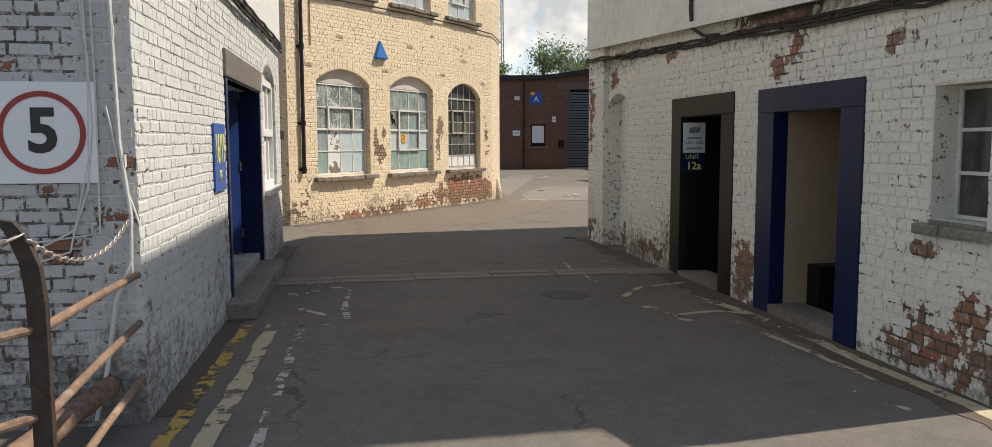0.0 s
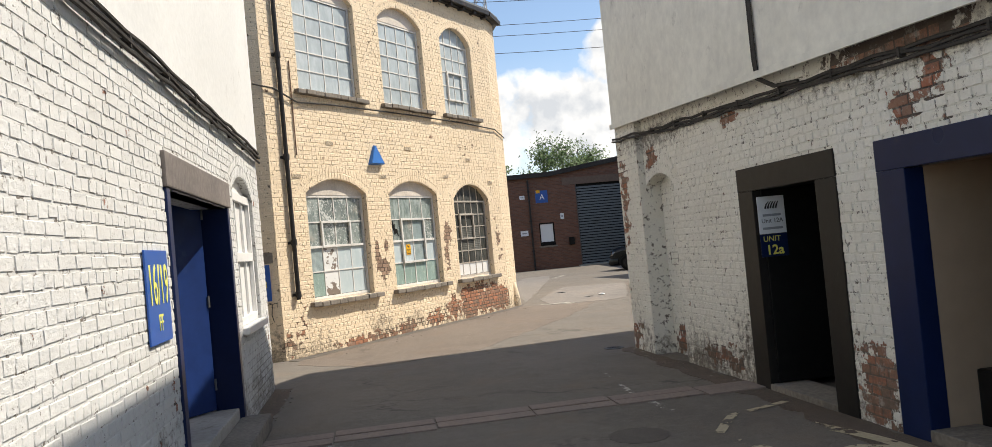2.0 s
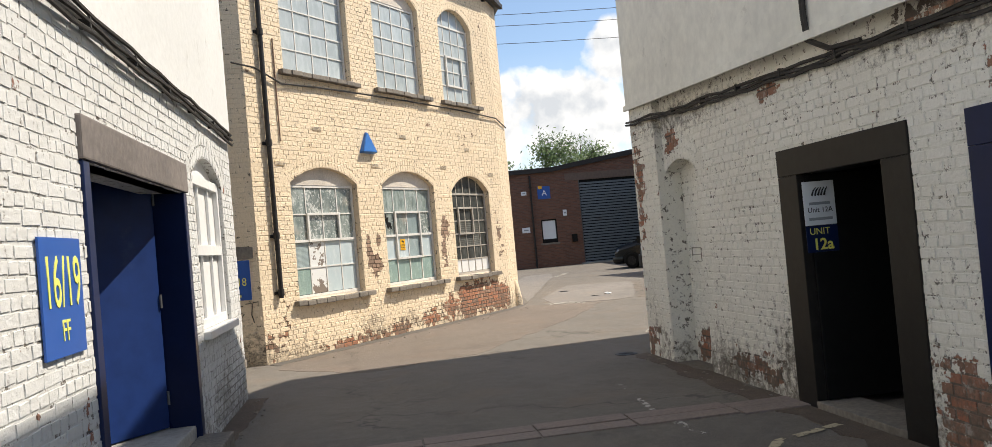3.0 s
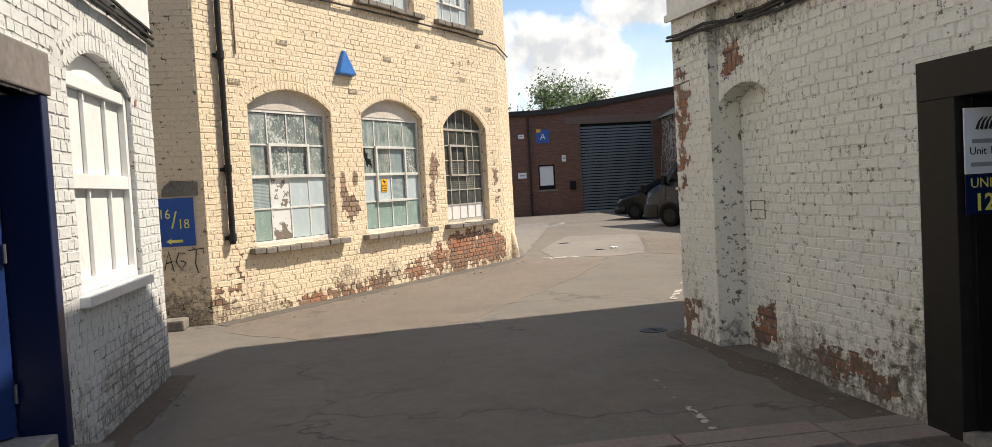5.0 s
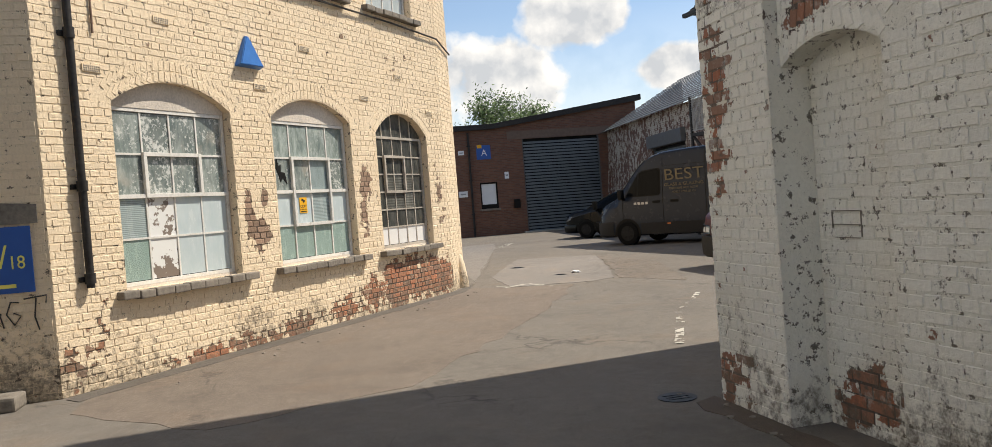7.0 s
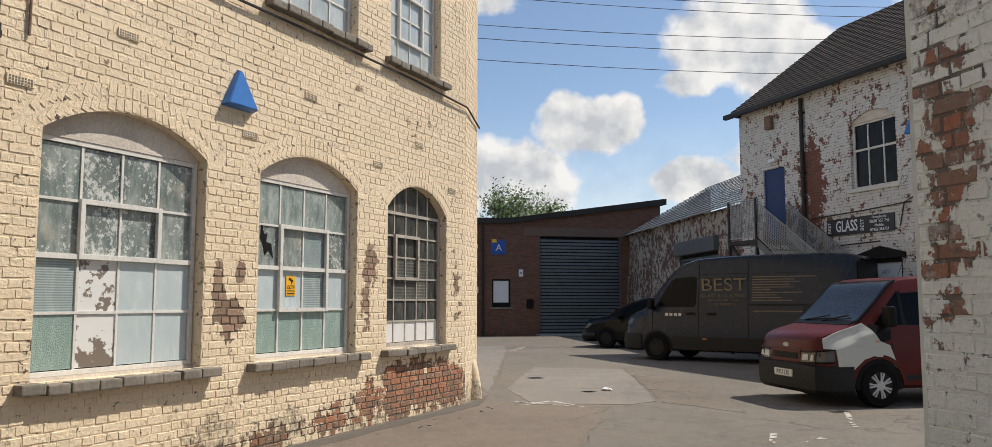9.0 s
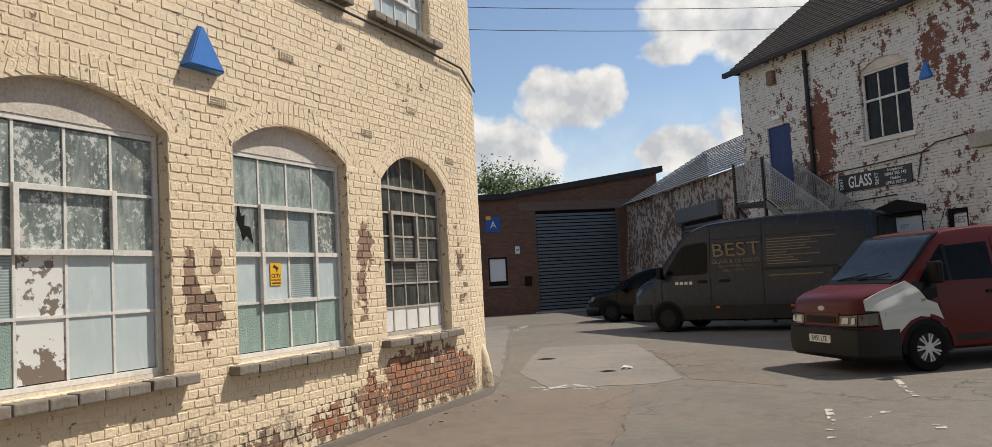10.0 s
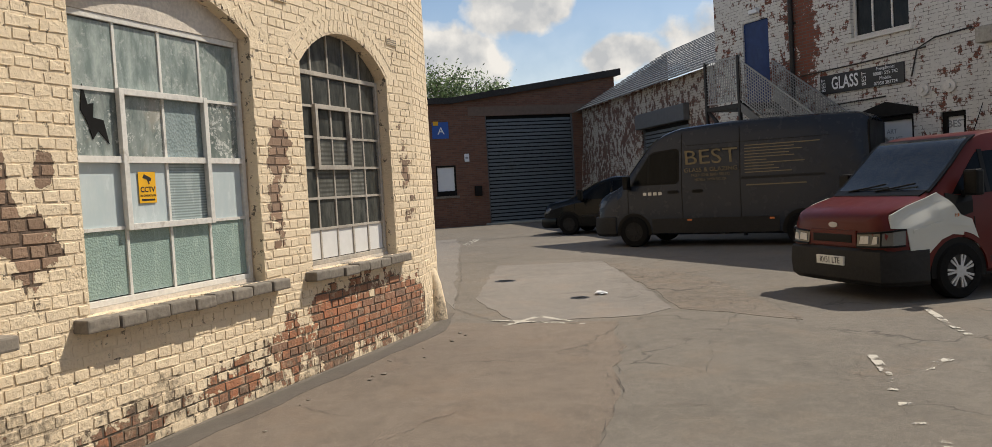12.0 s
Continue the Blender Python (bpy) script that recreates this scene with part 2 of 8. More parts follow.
def asphalt(name, base, light, crack=0.6, speck=0.5, crazed=0.58):
    m, nt, b = node_mat(name)
    k = Kit(nt)
    fine, mid, big = k.noise(160, 3, 0.7), k.noise(9, 7, 0.65, w=3.0), k.noise(0.45, 6, 0.6, w=8.0)
    col = k.mix(k.ramp(fine, 0.3, 0.75), tuple(c * 0.62 for c in base), light)
    col = k.mix(k.ramp(big, 0.35, 0.68, 0, 0.62), col, tuple(c * 0.60 for c in base))
    col = k.mix(k.ramp(mid, 0.45, 0.72, 0, 0.22), col, tuple(min(1, c * 1.25) for c in light))
    # red-brown dust
    col = k.mix(k.ramp(k.noise(1.1, 7, 0.65, w=21.0), 0.52, 0.75, 0, 0.45), col, (base[0] * 1.2, base[1] * 0.98, base[2] * 0.8))
    stone = k.ramp(k.voronoi(95), 0.10, 0.34)
    col = k.mix(k.math("MULTIPLY", k.math("SUBTRACT", 1.0, stone), speck), col, tuple(min(1, c * 1.9) for c in light))
    pit = k.ramp(k.noise(48, 6, 0.78, w=52.0), 0.44, 0.34)
    col = k.mix(k.math("MULTIPLY", pit, 0.85), col, tuple(c * 0.30 for c in base))
    col = k.mix(k.ramp(k.noise(2.4, 8, 0.7, w=61.0), 0.50, 0.66, 0, 0.34), col, tuple(c * 0.55 for c in base))
    # cracks with crazed edges
    warp = nt.nodes.new("ShaderNodeVectorMath")
    warp.operation = "ADD"
    nz = nt.nodes.new("ShaderNodeTexNoise")
    nz.inputs["Scale"].default_value, nz.inputs["Detail"].default_value = 2.2, 6
    nt.links.new(k.pos, nz.inputs["Vector"])
    nt.links.new(k.pos, warp.inputs[0])
    nt.links.new(nz.outputs["Color"], warp.inputs[1])
    cr = k.ramp(k.voronoi(0.42, "DISTANCE_TO_EDGE", warp.outputs[0]), 0.0, 0.011, 1, 0)
    cr = k.math("MULTIPLY", cr, k.ramp(k.noise(0.6, 3, 0.5, w=31.0), 0.48, 0.6))
    craze = k.ramp(k.voronoi(4.5, "DISTANCE_TO_EDGE", warp.outputs[0]), 0.0, 0.035, 1, 0)
    craze = k.math("MULTIPLY", craze, k.ramp(k.noise(0.5, 4, 0.6, w=41.0), crazed, crazed + 0.08))
    cr = k.math("MAXIMUM", cr, k.math("MULTIPLY", craze, 0.7))
    col = k.mix(k.math("MULTIPLY", cr, crack), col, (0.025, 0.022, 0.02))
    k.put(b.inputs["Base Color"], col)
    b.inputs["Roughness"].default_value = 0.93
    h = k.math("SUBTRACT", k.math("ADD", fine, k.math("MULTIPLY", mid, 0.08)), k.math("MULTIPLY", cr, 2.0))
    k.put(b.inputs["Normal"], k.bump(h, 0.45, 0.007))
    return m


def worn_paint(name, col, under, keep=0.5, scale=9.0):
    """Road paint, half worn away."""
    m, nt, b = node_mat(name)
    k = Kit(nt)
    f = k.math("ADD", k.math("MULTIPLY", k.noise(scale, 8, 0.7), 0.6), k.math("MULTIPLY", k.noise(scale * 0.25, 3, w=6.0), 0.4))
    on = k.ramp(f, 1 - keep - 0.02, 1 - keep + 0.02)
    c = k.mix(k.ramp(k.noise(60, 4), 0.3, 0.7), tuple(x * 0.75 for x in col), col)
    k.put(b.inputs["Base Color"], c)
    b.inputs["Roughness"].default_value = 0.85
    k.put(b.inputs["Alpha"], on)
    return m


def window_glass(name, tint, clear=0.25, rough=0.12, film=(0.5, 0.55, 0.52), ribs=0.0, cloud=0.5, scale=0.0, dimple=0.0):
    """Old glazing seen from outside: a glossy pane over a dusty, mostly opaque film, with lime scale, ribs or a cast pattern."""
    m, nt, b = node_mat(name)
    k = Kit(nt)
    rnd = k.random()
    tall = nt.nodes.new("ShaderNodeMapping")
    tall.inputs["Scale"].default_value = (1, 1, 0.35)
    nt.links.new(k.pos, tall.inputs[0])
    n, big = k.noise(9, 8, 0.72, tall.outputs[0]), k.noise(2.2, 4, 0.6, w=5.0)
    c = k.mix(k.ramp(n, 0.40, 0.64), tint, film)
    c = k.mix(k.ramp(rnd, 0, 1, 0.0, cloud), c, tuple(x * 0.6 for x in tint))
    c = k.mix(k.ramp(big, 0.4, 0.7, 0, clear), c, tuple(x * 0.35 for x in tint))
    if scale:
        lime = k.math("ADD", k.math("MULTIPLY", k.noise(24, 9, 0.74, w=8.0), 0.65), k.math("MULTIPLY", k.noise(4.5, 4, 0.6, w=14.0), 0.35))
        lime = k.math("ADD", lime, k.ramp(rnd, 0, 1, -0.03, 0.03))
        c = k.mix(k.math("MULTIPLY", k.ramp(lime, 0.525, 0.575), scale), c, (0.60, 0.61, 0.58))
        c = k.mix(k.ramp(k.noise(3.0, 5, 0.6, w=27.0), 0.55, 0.68, 0, 0.5 * scale), c, (0.40, 0.34, 0.27))
    relief = n
    if dimple:
        cell = k.voronoi(dimple)
        c = k.mix(k.ramp(cell, 0.15, 0.62, 0, 0.6), tuple(min(1, x * 1.35) for x in tint), c)
        relief = cell
    if ribs:
        w = nt.nodes.new("ShaderNodeTexWave")
        w.bands_direction = "Z"
        w.inputs["Scale"].default_value = ribs
        nt.links.new(k.pos, w.inputs["Vector"])
        c = k.mix(k.ramp(w.outputs[1], 0.25, 0.75, 0, 0.6), c, tuple(x * 0.4 for x in tint))
        relief = w.outputs[1]
    k.put(b.inputs["Base Color"], c)
    k.put(b.inputs["Roughness"], k.ramp(n, 0.3, 0.7, rough, rough + 0.18))
    b.inputs["IOR"].default_value = 1.45
    k.put(b.inputs["Normal"], k.bump(relief, 0.35 if dimple else 0.12, 0.01))
    return m


def flaked_panel(name):
    """A painted-over pane with the white film flaked off in patches."""
    m, nt, b = node_mat(name)
    k = Kit(nt)
    f = k.math("ADD", k.math("MULTIPLY", k.noise(11, 7, 0.62), 0.55), k.math("MULTIPLY", k.noise(3.0, 4, w=7.0), 0.45))
    c = k.mix(k.ramp(f, 0.50, 0.52), (0.72, 0.72, 0.70), (0.20, 0.16, 0.13))
    k.put(b.inputs["Base Color"], c)
    b.inputs["Roughness"].default_value = 0.45
    k.put(b.inputs["Normal"], k.bump(f, 0.3, 0.01))
    return m


RED_A, RED_B = (0.42, 0.16, 0.09), (0.28, 0.125, 0.08)
WHITE, CREAM = (0.67, 0.665, 0.645), (0.85, 0.695, 0.495)
M = {}
DX, DY = 0.6216, 0.7834


def on_cream(s, z, r, h, a):
    """A patch at s along the cream front and at height z."""
    return ((-1.25 + s * DX, 16.35 + s * DY, z), (r, r, h), a)


def on_right(y, z, r, h, a, x=3.84):
    return ((x, y, z), (0.5, r, h), a)


LEFT_PATCHES = (((-1.1, 5.1, 1.2), (0.35, 0.30, 1.4), 0.13), ((-1.7, 5.1, 2.1), (0.5, 0.3, 0.25), 0.16), ((-1.55, 5.1, 1.0), (0.22, 0.3, 0.13), 0.26), ((-1.1, 8.0, 0.8), (0.3, 0.18, 0.2), 0.22))
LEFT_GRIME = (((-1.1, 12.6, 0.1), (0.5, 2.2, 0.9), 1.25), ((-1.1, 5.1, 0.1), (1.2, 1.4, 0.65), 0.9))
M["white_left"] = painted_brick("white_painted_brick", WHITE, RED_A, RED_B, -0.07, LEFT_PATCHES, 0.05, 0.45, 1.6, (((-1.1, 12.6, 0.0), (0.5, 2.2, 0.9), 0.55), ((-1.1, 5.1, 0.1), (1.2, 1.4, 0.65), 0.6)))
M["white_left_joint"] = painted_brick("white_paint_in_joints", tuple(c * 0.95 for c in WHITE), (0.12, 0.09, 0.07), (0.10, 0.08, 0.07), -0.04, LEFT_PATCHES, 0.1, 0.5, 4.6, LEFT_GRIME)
# grubby end wall, its white also greyed because this side lies in shade
M["white_front"] = painted_brick("grubby_shade_greyed_brick", (0.56, 0.57, 0.57), RED_A, RED_B, -0.035, LEFT_PATCHES, 0.3, 0.5, 2.5, LEFT_GRIME)
M["white_front_joint"] = painted_brick("grubby_shade_greyed_joints", (0.45, 0.45, 0.44), (0.09, 0.07, 0.06), (0.08, 0.07, 0.06), 0.02, LEFT_PATCHES, 0.3, 0.6, 9.0, LEFT_GRIME)
RIGHT_PATCHES = (on_right(7.85, 0.30, 0.36, 0.48, 0.56), on_right(5.1, 0.22, 1.0, 0.36, 0.46), on_right(4.75, 0.55, 0.25, 0.2, 0.42), on_right(6.95, 2.45, 0.28, 0.30, 0.52), on_right(7.3, 2.25, 0.25, 0.2, 0.54),
                 on_right(12.1, 0.2, 0.45, 0.28, 0.64, 4.0), on_right(12.2, 2.5, 0.3, 0.22, 0.62), on_right(13.1, 2.3, 0.3, 0.55, 0.46), on_right(13.15, 1.6, 0.25, 0.5, 0.44), on_right(7.2, 2.72, 1.3, 0.16, 0.54),
                 on_right(13.2, 0.2, 0.6, 0.35, 0.48), on_right(5.2, 0.85, 0.25, 0.12, 0.44), on_right(10.6, 0.2, 0.8, 0.3, 0.40), on_right(9.9, 2.6, 0.3, 0.12, 0.44), on_right(5.6, 2.3, 0.2, 0.15, 0.44))
RIGHT_GRIME = (((3.84, 11.0, 0.1), (0.5, 1.9, 0.6), 0.75), ((3.84, 9.8, 0.4), (0.5, 0.9, 0.7), 0.7), ((3.84, 12.0, 2.75), (0.5, 2.5, 0.3), 0.8), ((3.84, 7.0, 2.6), (0.5, 3.0, 0.22), 0.8))
M["white_right"] = painted_brick("cream_white_painted_brick", (0.88, 0.85, 0.765), (0.43, 0.165, 0.092), (0.30, 0.17, 0.115), -0.055, RIGHT_PATCHES, 0.04, 0.3, 1.8, RIGHT_GRIME)
M["white_right_joint"] = painted_brick("cream_white_paint_in_joints", (0.82, 0.79, 0.70), (0.12, 0.09, 0.07), (0.10, 0.08, 0.07), -0.02, RIGHT_PATCHES, 0.10, 0.3, 4.6, RIGHT_GRIME)
CREAM_PATCHES = tuple(on_cream(*q) for q in ((5.2, 0.25, 0.35, 0.5, 0.56), (5.8, 0.35, 0.46, 0.62, 0.70), (6.4, 0.38, 0.48, 0.66, 0.72), (7.0, 0.38, 0.46, 0.62, 0.70), (7.5, 0.32, 0.35, 0.5, 0.58), (4.5, 0.16, 0.6, 0.36, 0.56), (3.4, 0.08, 0.8, 0.26, 0.50), (2.3, 0.06, 0.8, 0.20, 0.46),
                                             (2.86, 1.33, 0.27, 0.30, 0.70), (2.98, 1.78, 0.14, 0.16, 0.58), (2.68, 1.62, 0.12, 0.34, 0.58), (5.22, 1.95, 0.24, 0.42, 0.58), (5.12, 1.45, 0.18, 0.55, 0.54), (7.45, 1.6, 0.25, 0.95, 0.36), (0.45, 0.5, 0.2, 0.6, 0.32),
                                             (0.15, 0.3, 0.25, 0.5, 0.3), (1.6, 0.05, 0.7, 0.2, 0.4), (6.2, 4.0, 0.7, 0.35, 0.17), (4.9, 4.05, 0.2, 0.06, 0.5), (7.2, 3.2, 0.2, 0.9, 0.18)))
# the one grime blob, on the end wall, also carries that wall's shade
M["cream"] = painted_brick("cream_painted_brick", CREAM, (0.50, 0.20, 0.105), (0.33, 0.17, 0.10), -0.07, CREAM_PATCHES, 0.02, 0.30, 1.7, (((-1.7, 16.32, 0.1), (1.3, 0.35, 0.9), 0.7),), (0.95, (0.36, 0.25, 0.175)))
M["cream_joint"] = painted_brick("cream_paint_in_joints", tuple(c * 0.98 for c in CREAM), (0.13, 0.09, 0.065), (0.10, 0.08, 0.06), -0.045, CREAM_PATCHES, 0.04, 0.35, 3.9, (), (0.95, (0.16, 0.11, 0.08)))
M["render_left"] = plain("white_render", (0.62, 0.615, 0.595), 0.85, grain=14, vary=0.06, bump=0.25, dirt=0.10, dirt_col=(0.32, 0.30, 0.27))
M["render_right"] = plain("stained_cream_render", (0.78, 0.755, 0.67), 0.85, grain=9, vary=0.10, bump=0.3, dirt=0.16, dirt_col=(0.22, 0.19, 0.15))
M["glass_wall"] = far_brick("white_far_brick", (0.66, 0.645, 0.61), (0.24, 0.075, 0.045), (0.16, 0.065, 0.045), (0.14, 0.12, 0.10), 0.048, (
    ((14.7, 30.2, 4.6), (0.8, 0.7, 1.9), 0.22), ((15.0, 26.6, 6.2), (0.9, 0.55, 0.8), 0.22), ((15.1, 26.1, 5.3), (0.9, 0.6, 0.7), 0.18), ((14.7, 31.5, 3.8), (0.8, 1.2, 0.8), 0.16)), "y")
M["hut_wall"] = far_brick("flaked_white_brick", (0.46, 0.42, 0.37), (0.17, 0.075, 0.05), (0.12, 0.065, 0.05), (0.12, 0.1, 0.085), 0.105, (), "y")
M["red_brick"] = far_brick("dark_red_brick", None, (0.225, 0.105, 0.066), (0.130, 0.062, 0.044), (0.15, 0.115, 0.09), 0.0, (), "x")
M["soldier"] = plain("brown_concrete_lintel", (0.15, 0.105, 0.08), 0.85, grain=8, vary=0.15)
M["asphalt"] = asphalt("asphalt", (0.158, 0.139, 0.117), (0.218, 0.193, 0.164))
M["patch"] = asphalt("patched_asphalt", (0.215, 0.195, 0.175), (0.27, 0.245, 0.22), 0.25, 0.3)
M["coarse"] = asphalt("coarse_pinkish_asphalt", (0.155, 0.123, 0.097), (0.23, 0.188, 0.152), 0.5, 0.85)
M["crazed"] = asphalt("crazed_asphalt", (0.165, 0.138, 0.112), (0.23, 0.195, 0.16), 0.85, 0.6, 0.2)
M["dark_patch"] = asphalt("dark_patched_asphalt", (0.115, 0.10, 0.085), (0.16, 0.14, 0.12), 0.2, 0.2)
M["dirt"] = asphalt("brown_washed_dirt", (0.105, 0.078, 0.056), (0.165, 0.125, 0.095), 0.1, 0.6)
M["tar"] = plain("dark_crack_tar", (0.06, 0.052, 0.045), 0.95, grain=40, vary=0.3)
M["kerbstone"] = plain("pinkish_granite", (0.215, 0.17, 0.145), 0.85, grain=40, vary=0.2, bump=0.3, dirt=0.25)
M["concrete"] = plain("weathered_concrete", (0.36, 0.34, 0.30), 0.9, grain=22, vary=0.18, bump=0.35, dirt=0.25)
M["stone_sill"] = plain("grey_weathered_stone", (0.20, 0.175, 0.145), 0.92, grain=26, vary=0.28, bump=0.5, dirt=0.3)
M["mossy"] = plain("mossy_grey_stone", (0.22, 0.205, 0.165), 0.95, grain=30, vary=0.3, bump=0.6, dirt=0.4, dirt_col=(0.16, 0.18, 0.12))
M["line_white"] = worn_paint("worn_white_road_paint", (0.50, 0.47, 0.41), None, 0.48)
M["line_yellow"] = worn_paint("worn_yellow_road_paint", (0.52, 0.33, 0.09), None, 0.53)
M["line_cream"] = worn_paint("worn_cream_road_paint", (0.50, 0.43, 0.29), None, 0.52, 6.0)
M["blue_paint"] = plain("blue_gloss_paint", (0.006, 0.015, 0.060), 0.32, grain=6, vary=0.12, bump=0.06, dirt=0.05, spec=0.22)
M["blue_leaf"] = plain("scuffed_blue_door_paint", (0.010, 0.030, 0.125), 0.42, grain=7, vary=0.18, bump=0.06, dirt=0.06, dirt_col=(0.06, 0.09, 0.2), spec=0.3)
# the entrance blue, darkened to carry the shade inside the recess
M["blue_in_shade"] = plain("shade_darkened_blue_paint", (0.006, 0.010, 0.030), 0.45, grain=6, vary=0.15, bump=0.06, spec=0.2)
M["blue_sign"] = plain("blue_sign_enamel", (0.012, 0.085, 0.36), 0.35, grain=10, vary=0.06, bump=0.0)
M["blue_box"] = plain("blue_plastic", (0.03, 0.16, 0.48), 0.4, grain=10, vary=0.10, bump=0.03)
M["black_frame"] = plain("dark_bronze_painted_timber", (0.020, 0.018, 0.016), 0.45, grain=12, vary=0.2, bump=0.08, dirt=0.1, spec=0.18)
M["lintel"] = plain("grey_brown_painted_timber", (0.17, 0.145, 0.13), 0.7, grain=18, vary=0.25, bump=0.3, dirt=0.2)
# real black paint, and the dark of unlit insides put into colour
M["black"] = plain("black_paint_and_unlit_dark", (0.010, 0.0095, 0.009), 0.5, grain=12, vary=0.3, spec=0.15)
M["black_iron"] = plain("black_cast_iron", (0.03, 0.028, 0.027), 0.5, grain=25, vary=0.4, bump=0.15, dirt=0.15, dirt_col=(0.16, 0.07, 0.03), spec=0.25)
M["cable"] = plain("grey_black_cable", (0.055, 0.05, 0.045), 0.75, grain=20, vary=0.3, spec=0.25)
M["white_cable"] = plain("painted_white_conduit", (0.6, 0.59, 0.56), 0.6, grain=20, vary=0.12, dirt=0.15)
M["rust"] = plain("rusty_painted_steel", (0.20, 0.125, 0.085), 0.8, grain=28, vary=0.4, bump=0.3, dirt=0.4, dirt_col=(0.34, 0.30, 0.25))
M["rust_post"] = plain("brown_black_iron", (0.052, 0.038, 0.032), 0.6, grain=20, vary=0.35, bump=0.2, dirt=0.25, dirt_col=(0.22, 0.17, 0.13), spec=0.3)
M["chain"] = plain("galvanised_chain", (0.45, 0.40, 0.36), 0.45, 0.7, grain=30, vary=0.3)
M["white_paint"] = plain("white_gloss_paint", (0.72, 0.71, 0.69), 0.45, grain=12, vary=0.05, bump=0.05, dirt=0.06, dirt_col=(0.4, 0.37, 0.33))
M["old_white"] = plain("flaking_white_window_paint", (0.66, 0.64, 0.60), 0.6, grain=30, vary=0.12, bump=0.25, dirt=0.22, dirt_col=(0.24, 0.19, 0.15))
M["brown_white"] = plain("rust_stained_window_paint", (0.40, 0.36, 0.31), 0.65, grain=30, vary=0.2, bump=0.25, dirt=0.35, dirt_col=(0.14, 0.10, 0.075))
M["plaster"] = plain("rough_pinkish_plaster", (0.60, 0.54, 0.47), 0.9, grain=40, vary=0.18, bump=0.5)
M["beige"] = plain("beige_inside_wall", (0.38, 0.28, 0.19), 0.85, grain=6, vary=0.06, bump=0.05)
M["sign_white"] = plain("white_sign_panel", (0.76, 0.78, 0.80), 0.4, grain=6, vary=0.03, bump=0.0)
M["sign_red"] = plain("red_sign_ring", (0.30, 0.035, 0.03), 0.45, grain=10, vary=0.1, bump=0.0)
M["sign_black"] = plain("black_sign_paint", (0.02, 0.02, 0.022), 0.45, grain=10, vary=0.1, bump=0.0)
M["sign_yellow"] = plain("yellow_sign_paint", (0.80, 0.74, 0.16), 0.5, grain=10, vary=0.05, bump=0.0)
M["sign_amber"] = plain("amber_warning_sticker", (0.80, 0.42, 0.015), 0.5, grain=10, vary=0.05, bump=0.0)
M["sign_grey"] = plain("grey_lettering", (0.30, 0.32, 0.34), 0.5, grain=10, vary=0.05, bump=0.0)
M["gold"] = plain("gold_vinyl_lettering", (0.17, 0.13, 0.066), 0.5, grain=10, vary=0.05, bump=0.0)
M["shutter"] = plain("grey_steel_shutter", (0.18, 0.21, 0.24), 0.5, 0.3, grain=8, vary=0.1, bump=0.05, dirt=0.05, spec=0.3)
M["shutter_box"] = plain("grey_shutter_housing", (0.13, 0.135, 0.14), 0.55, 0.2, grain=8, vary=0.12, spec=0.3)
M["slate"] = plain("grey_slate", (0.13, 0.14, 0.15), 0.7, grain=18, vary=0.25, bump=0.2)
M["tile"] = plain("dark_brown_roof_tile", (0.048, 0.040, 0.036), 0.9, grain=18, vary=0.35, bump=0.3, spec=0.2)
M["felt"] = plain("black_roof_felt", (0.045, 0.042, 0.04), 0.85, grain=18, vary=0.25, spec=0.2)
M["mesh_steel"] = plain("galvanised_steel", (0.36, 0.36, 0.36), 0.5, 0.6, grain=18, vary=0.15)
M["dark_steel"] = plain("dull_galvanised_steel", (0.16, 0.16, 0.16), 0.55, 0.5, grain=18, vary=0.2)
M["glass_a"] = window_glass("grimy_green_glass", (0.15, 0.185, 0.175), 0.5, 0.10, (0.40, 0.44, 0.41), cloud=0.5, scale=0.85)
M["glass_a2"] = window_glass("streaked_green_glass", (0.20, 0.25, 0.235), 0.35, 0.10, (0.47, 0.53, 0.50), cloud=0.35, scale=0.35)
M["glass_b"] = window_glass("pale_blue_boarded_glass", (0.47, 0.55, 0.57), 0.05, 0.14, (0.54, 0.60, 0.61), cloud=0.10)
M["glass_line"] = window_glass("reeded_pale_glass", (0.36, 0.44, 0.44), 0.1, 0.16, (0.44, 0.51, 0.51), 16.0, 0.2)
M["glass_c"] = window_glass("cast_green_glass", (0.22, 0.30, 0.27), 0.15, 0.16, (0.32, 0.40, 0.37), 0, 0.25, 0.0, 75.0)
M["glass_pebble"] = window_glass("pebbled_grey_glass", (0.20, 0.25, 0.25), 0.15, 0.12, (0.36, 0.41, 0.41), 0, 0.2, 0.0, 48.0)
M["glass_d"] = window_glass("dark_dusty_glass", (0.05, 0.054, 0.05), 0.4, 0.08, (0.15, 0.15, 0.135), cloud=0.7)
M["glass_blind"] = window_glass("dusty_glass_over_slatted_blind", (0.13, 0.13, 0.115), 0.3, 0.10, (0.26, 0.26, 0.235), 7.5, 0.5)
# pale base colour carries the sky's reflection in the upper windows
M["glass_sky"] = window_glass("upper_sky_tinted_glass", (0.42, 0.48, 0.50), 0.2, 0.06, (0.56, 0.61, 0.63), cloud=0.3)
M["dark_glass"] = window_glass("dark_window_glass", (0.012, 0.013, 0.013), 0.2, 0.04, (0.025, 0.025, 0.024), cloud=0.2)
M["dark_glass"].node_tree.nodes["Principled BSDF"].inputs["Specular IOR Level"].default_value = 0.2
M["flaked"] = flaked_panel("flaked_white_pane")
M["bark"] = plain("bark", (0.10, 0.075, 0.055), 0.95, grain=14, vary=0.3, bump=0.5)


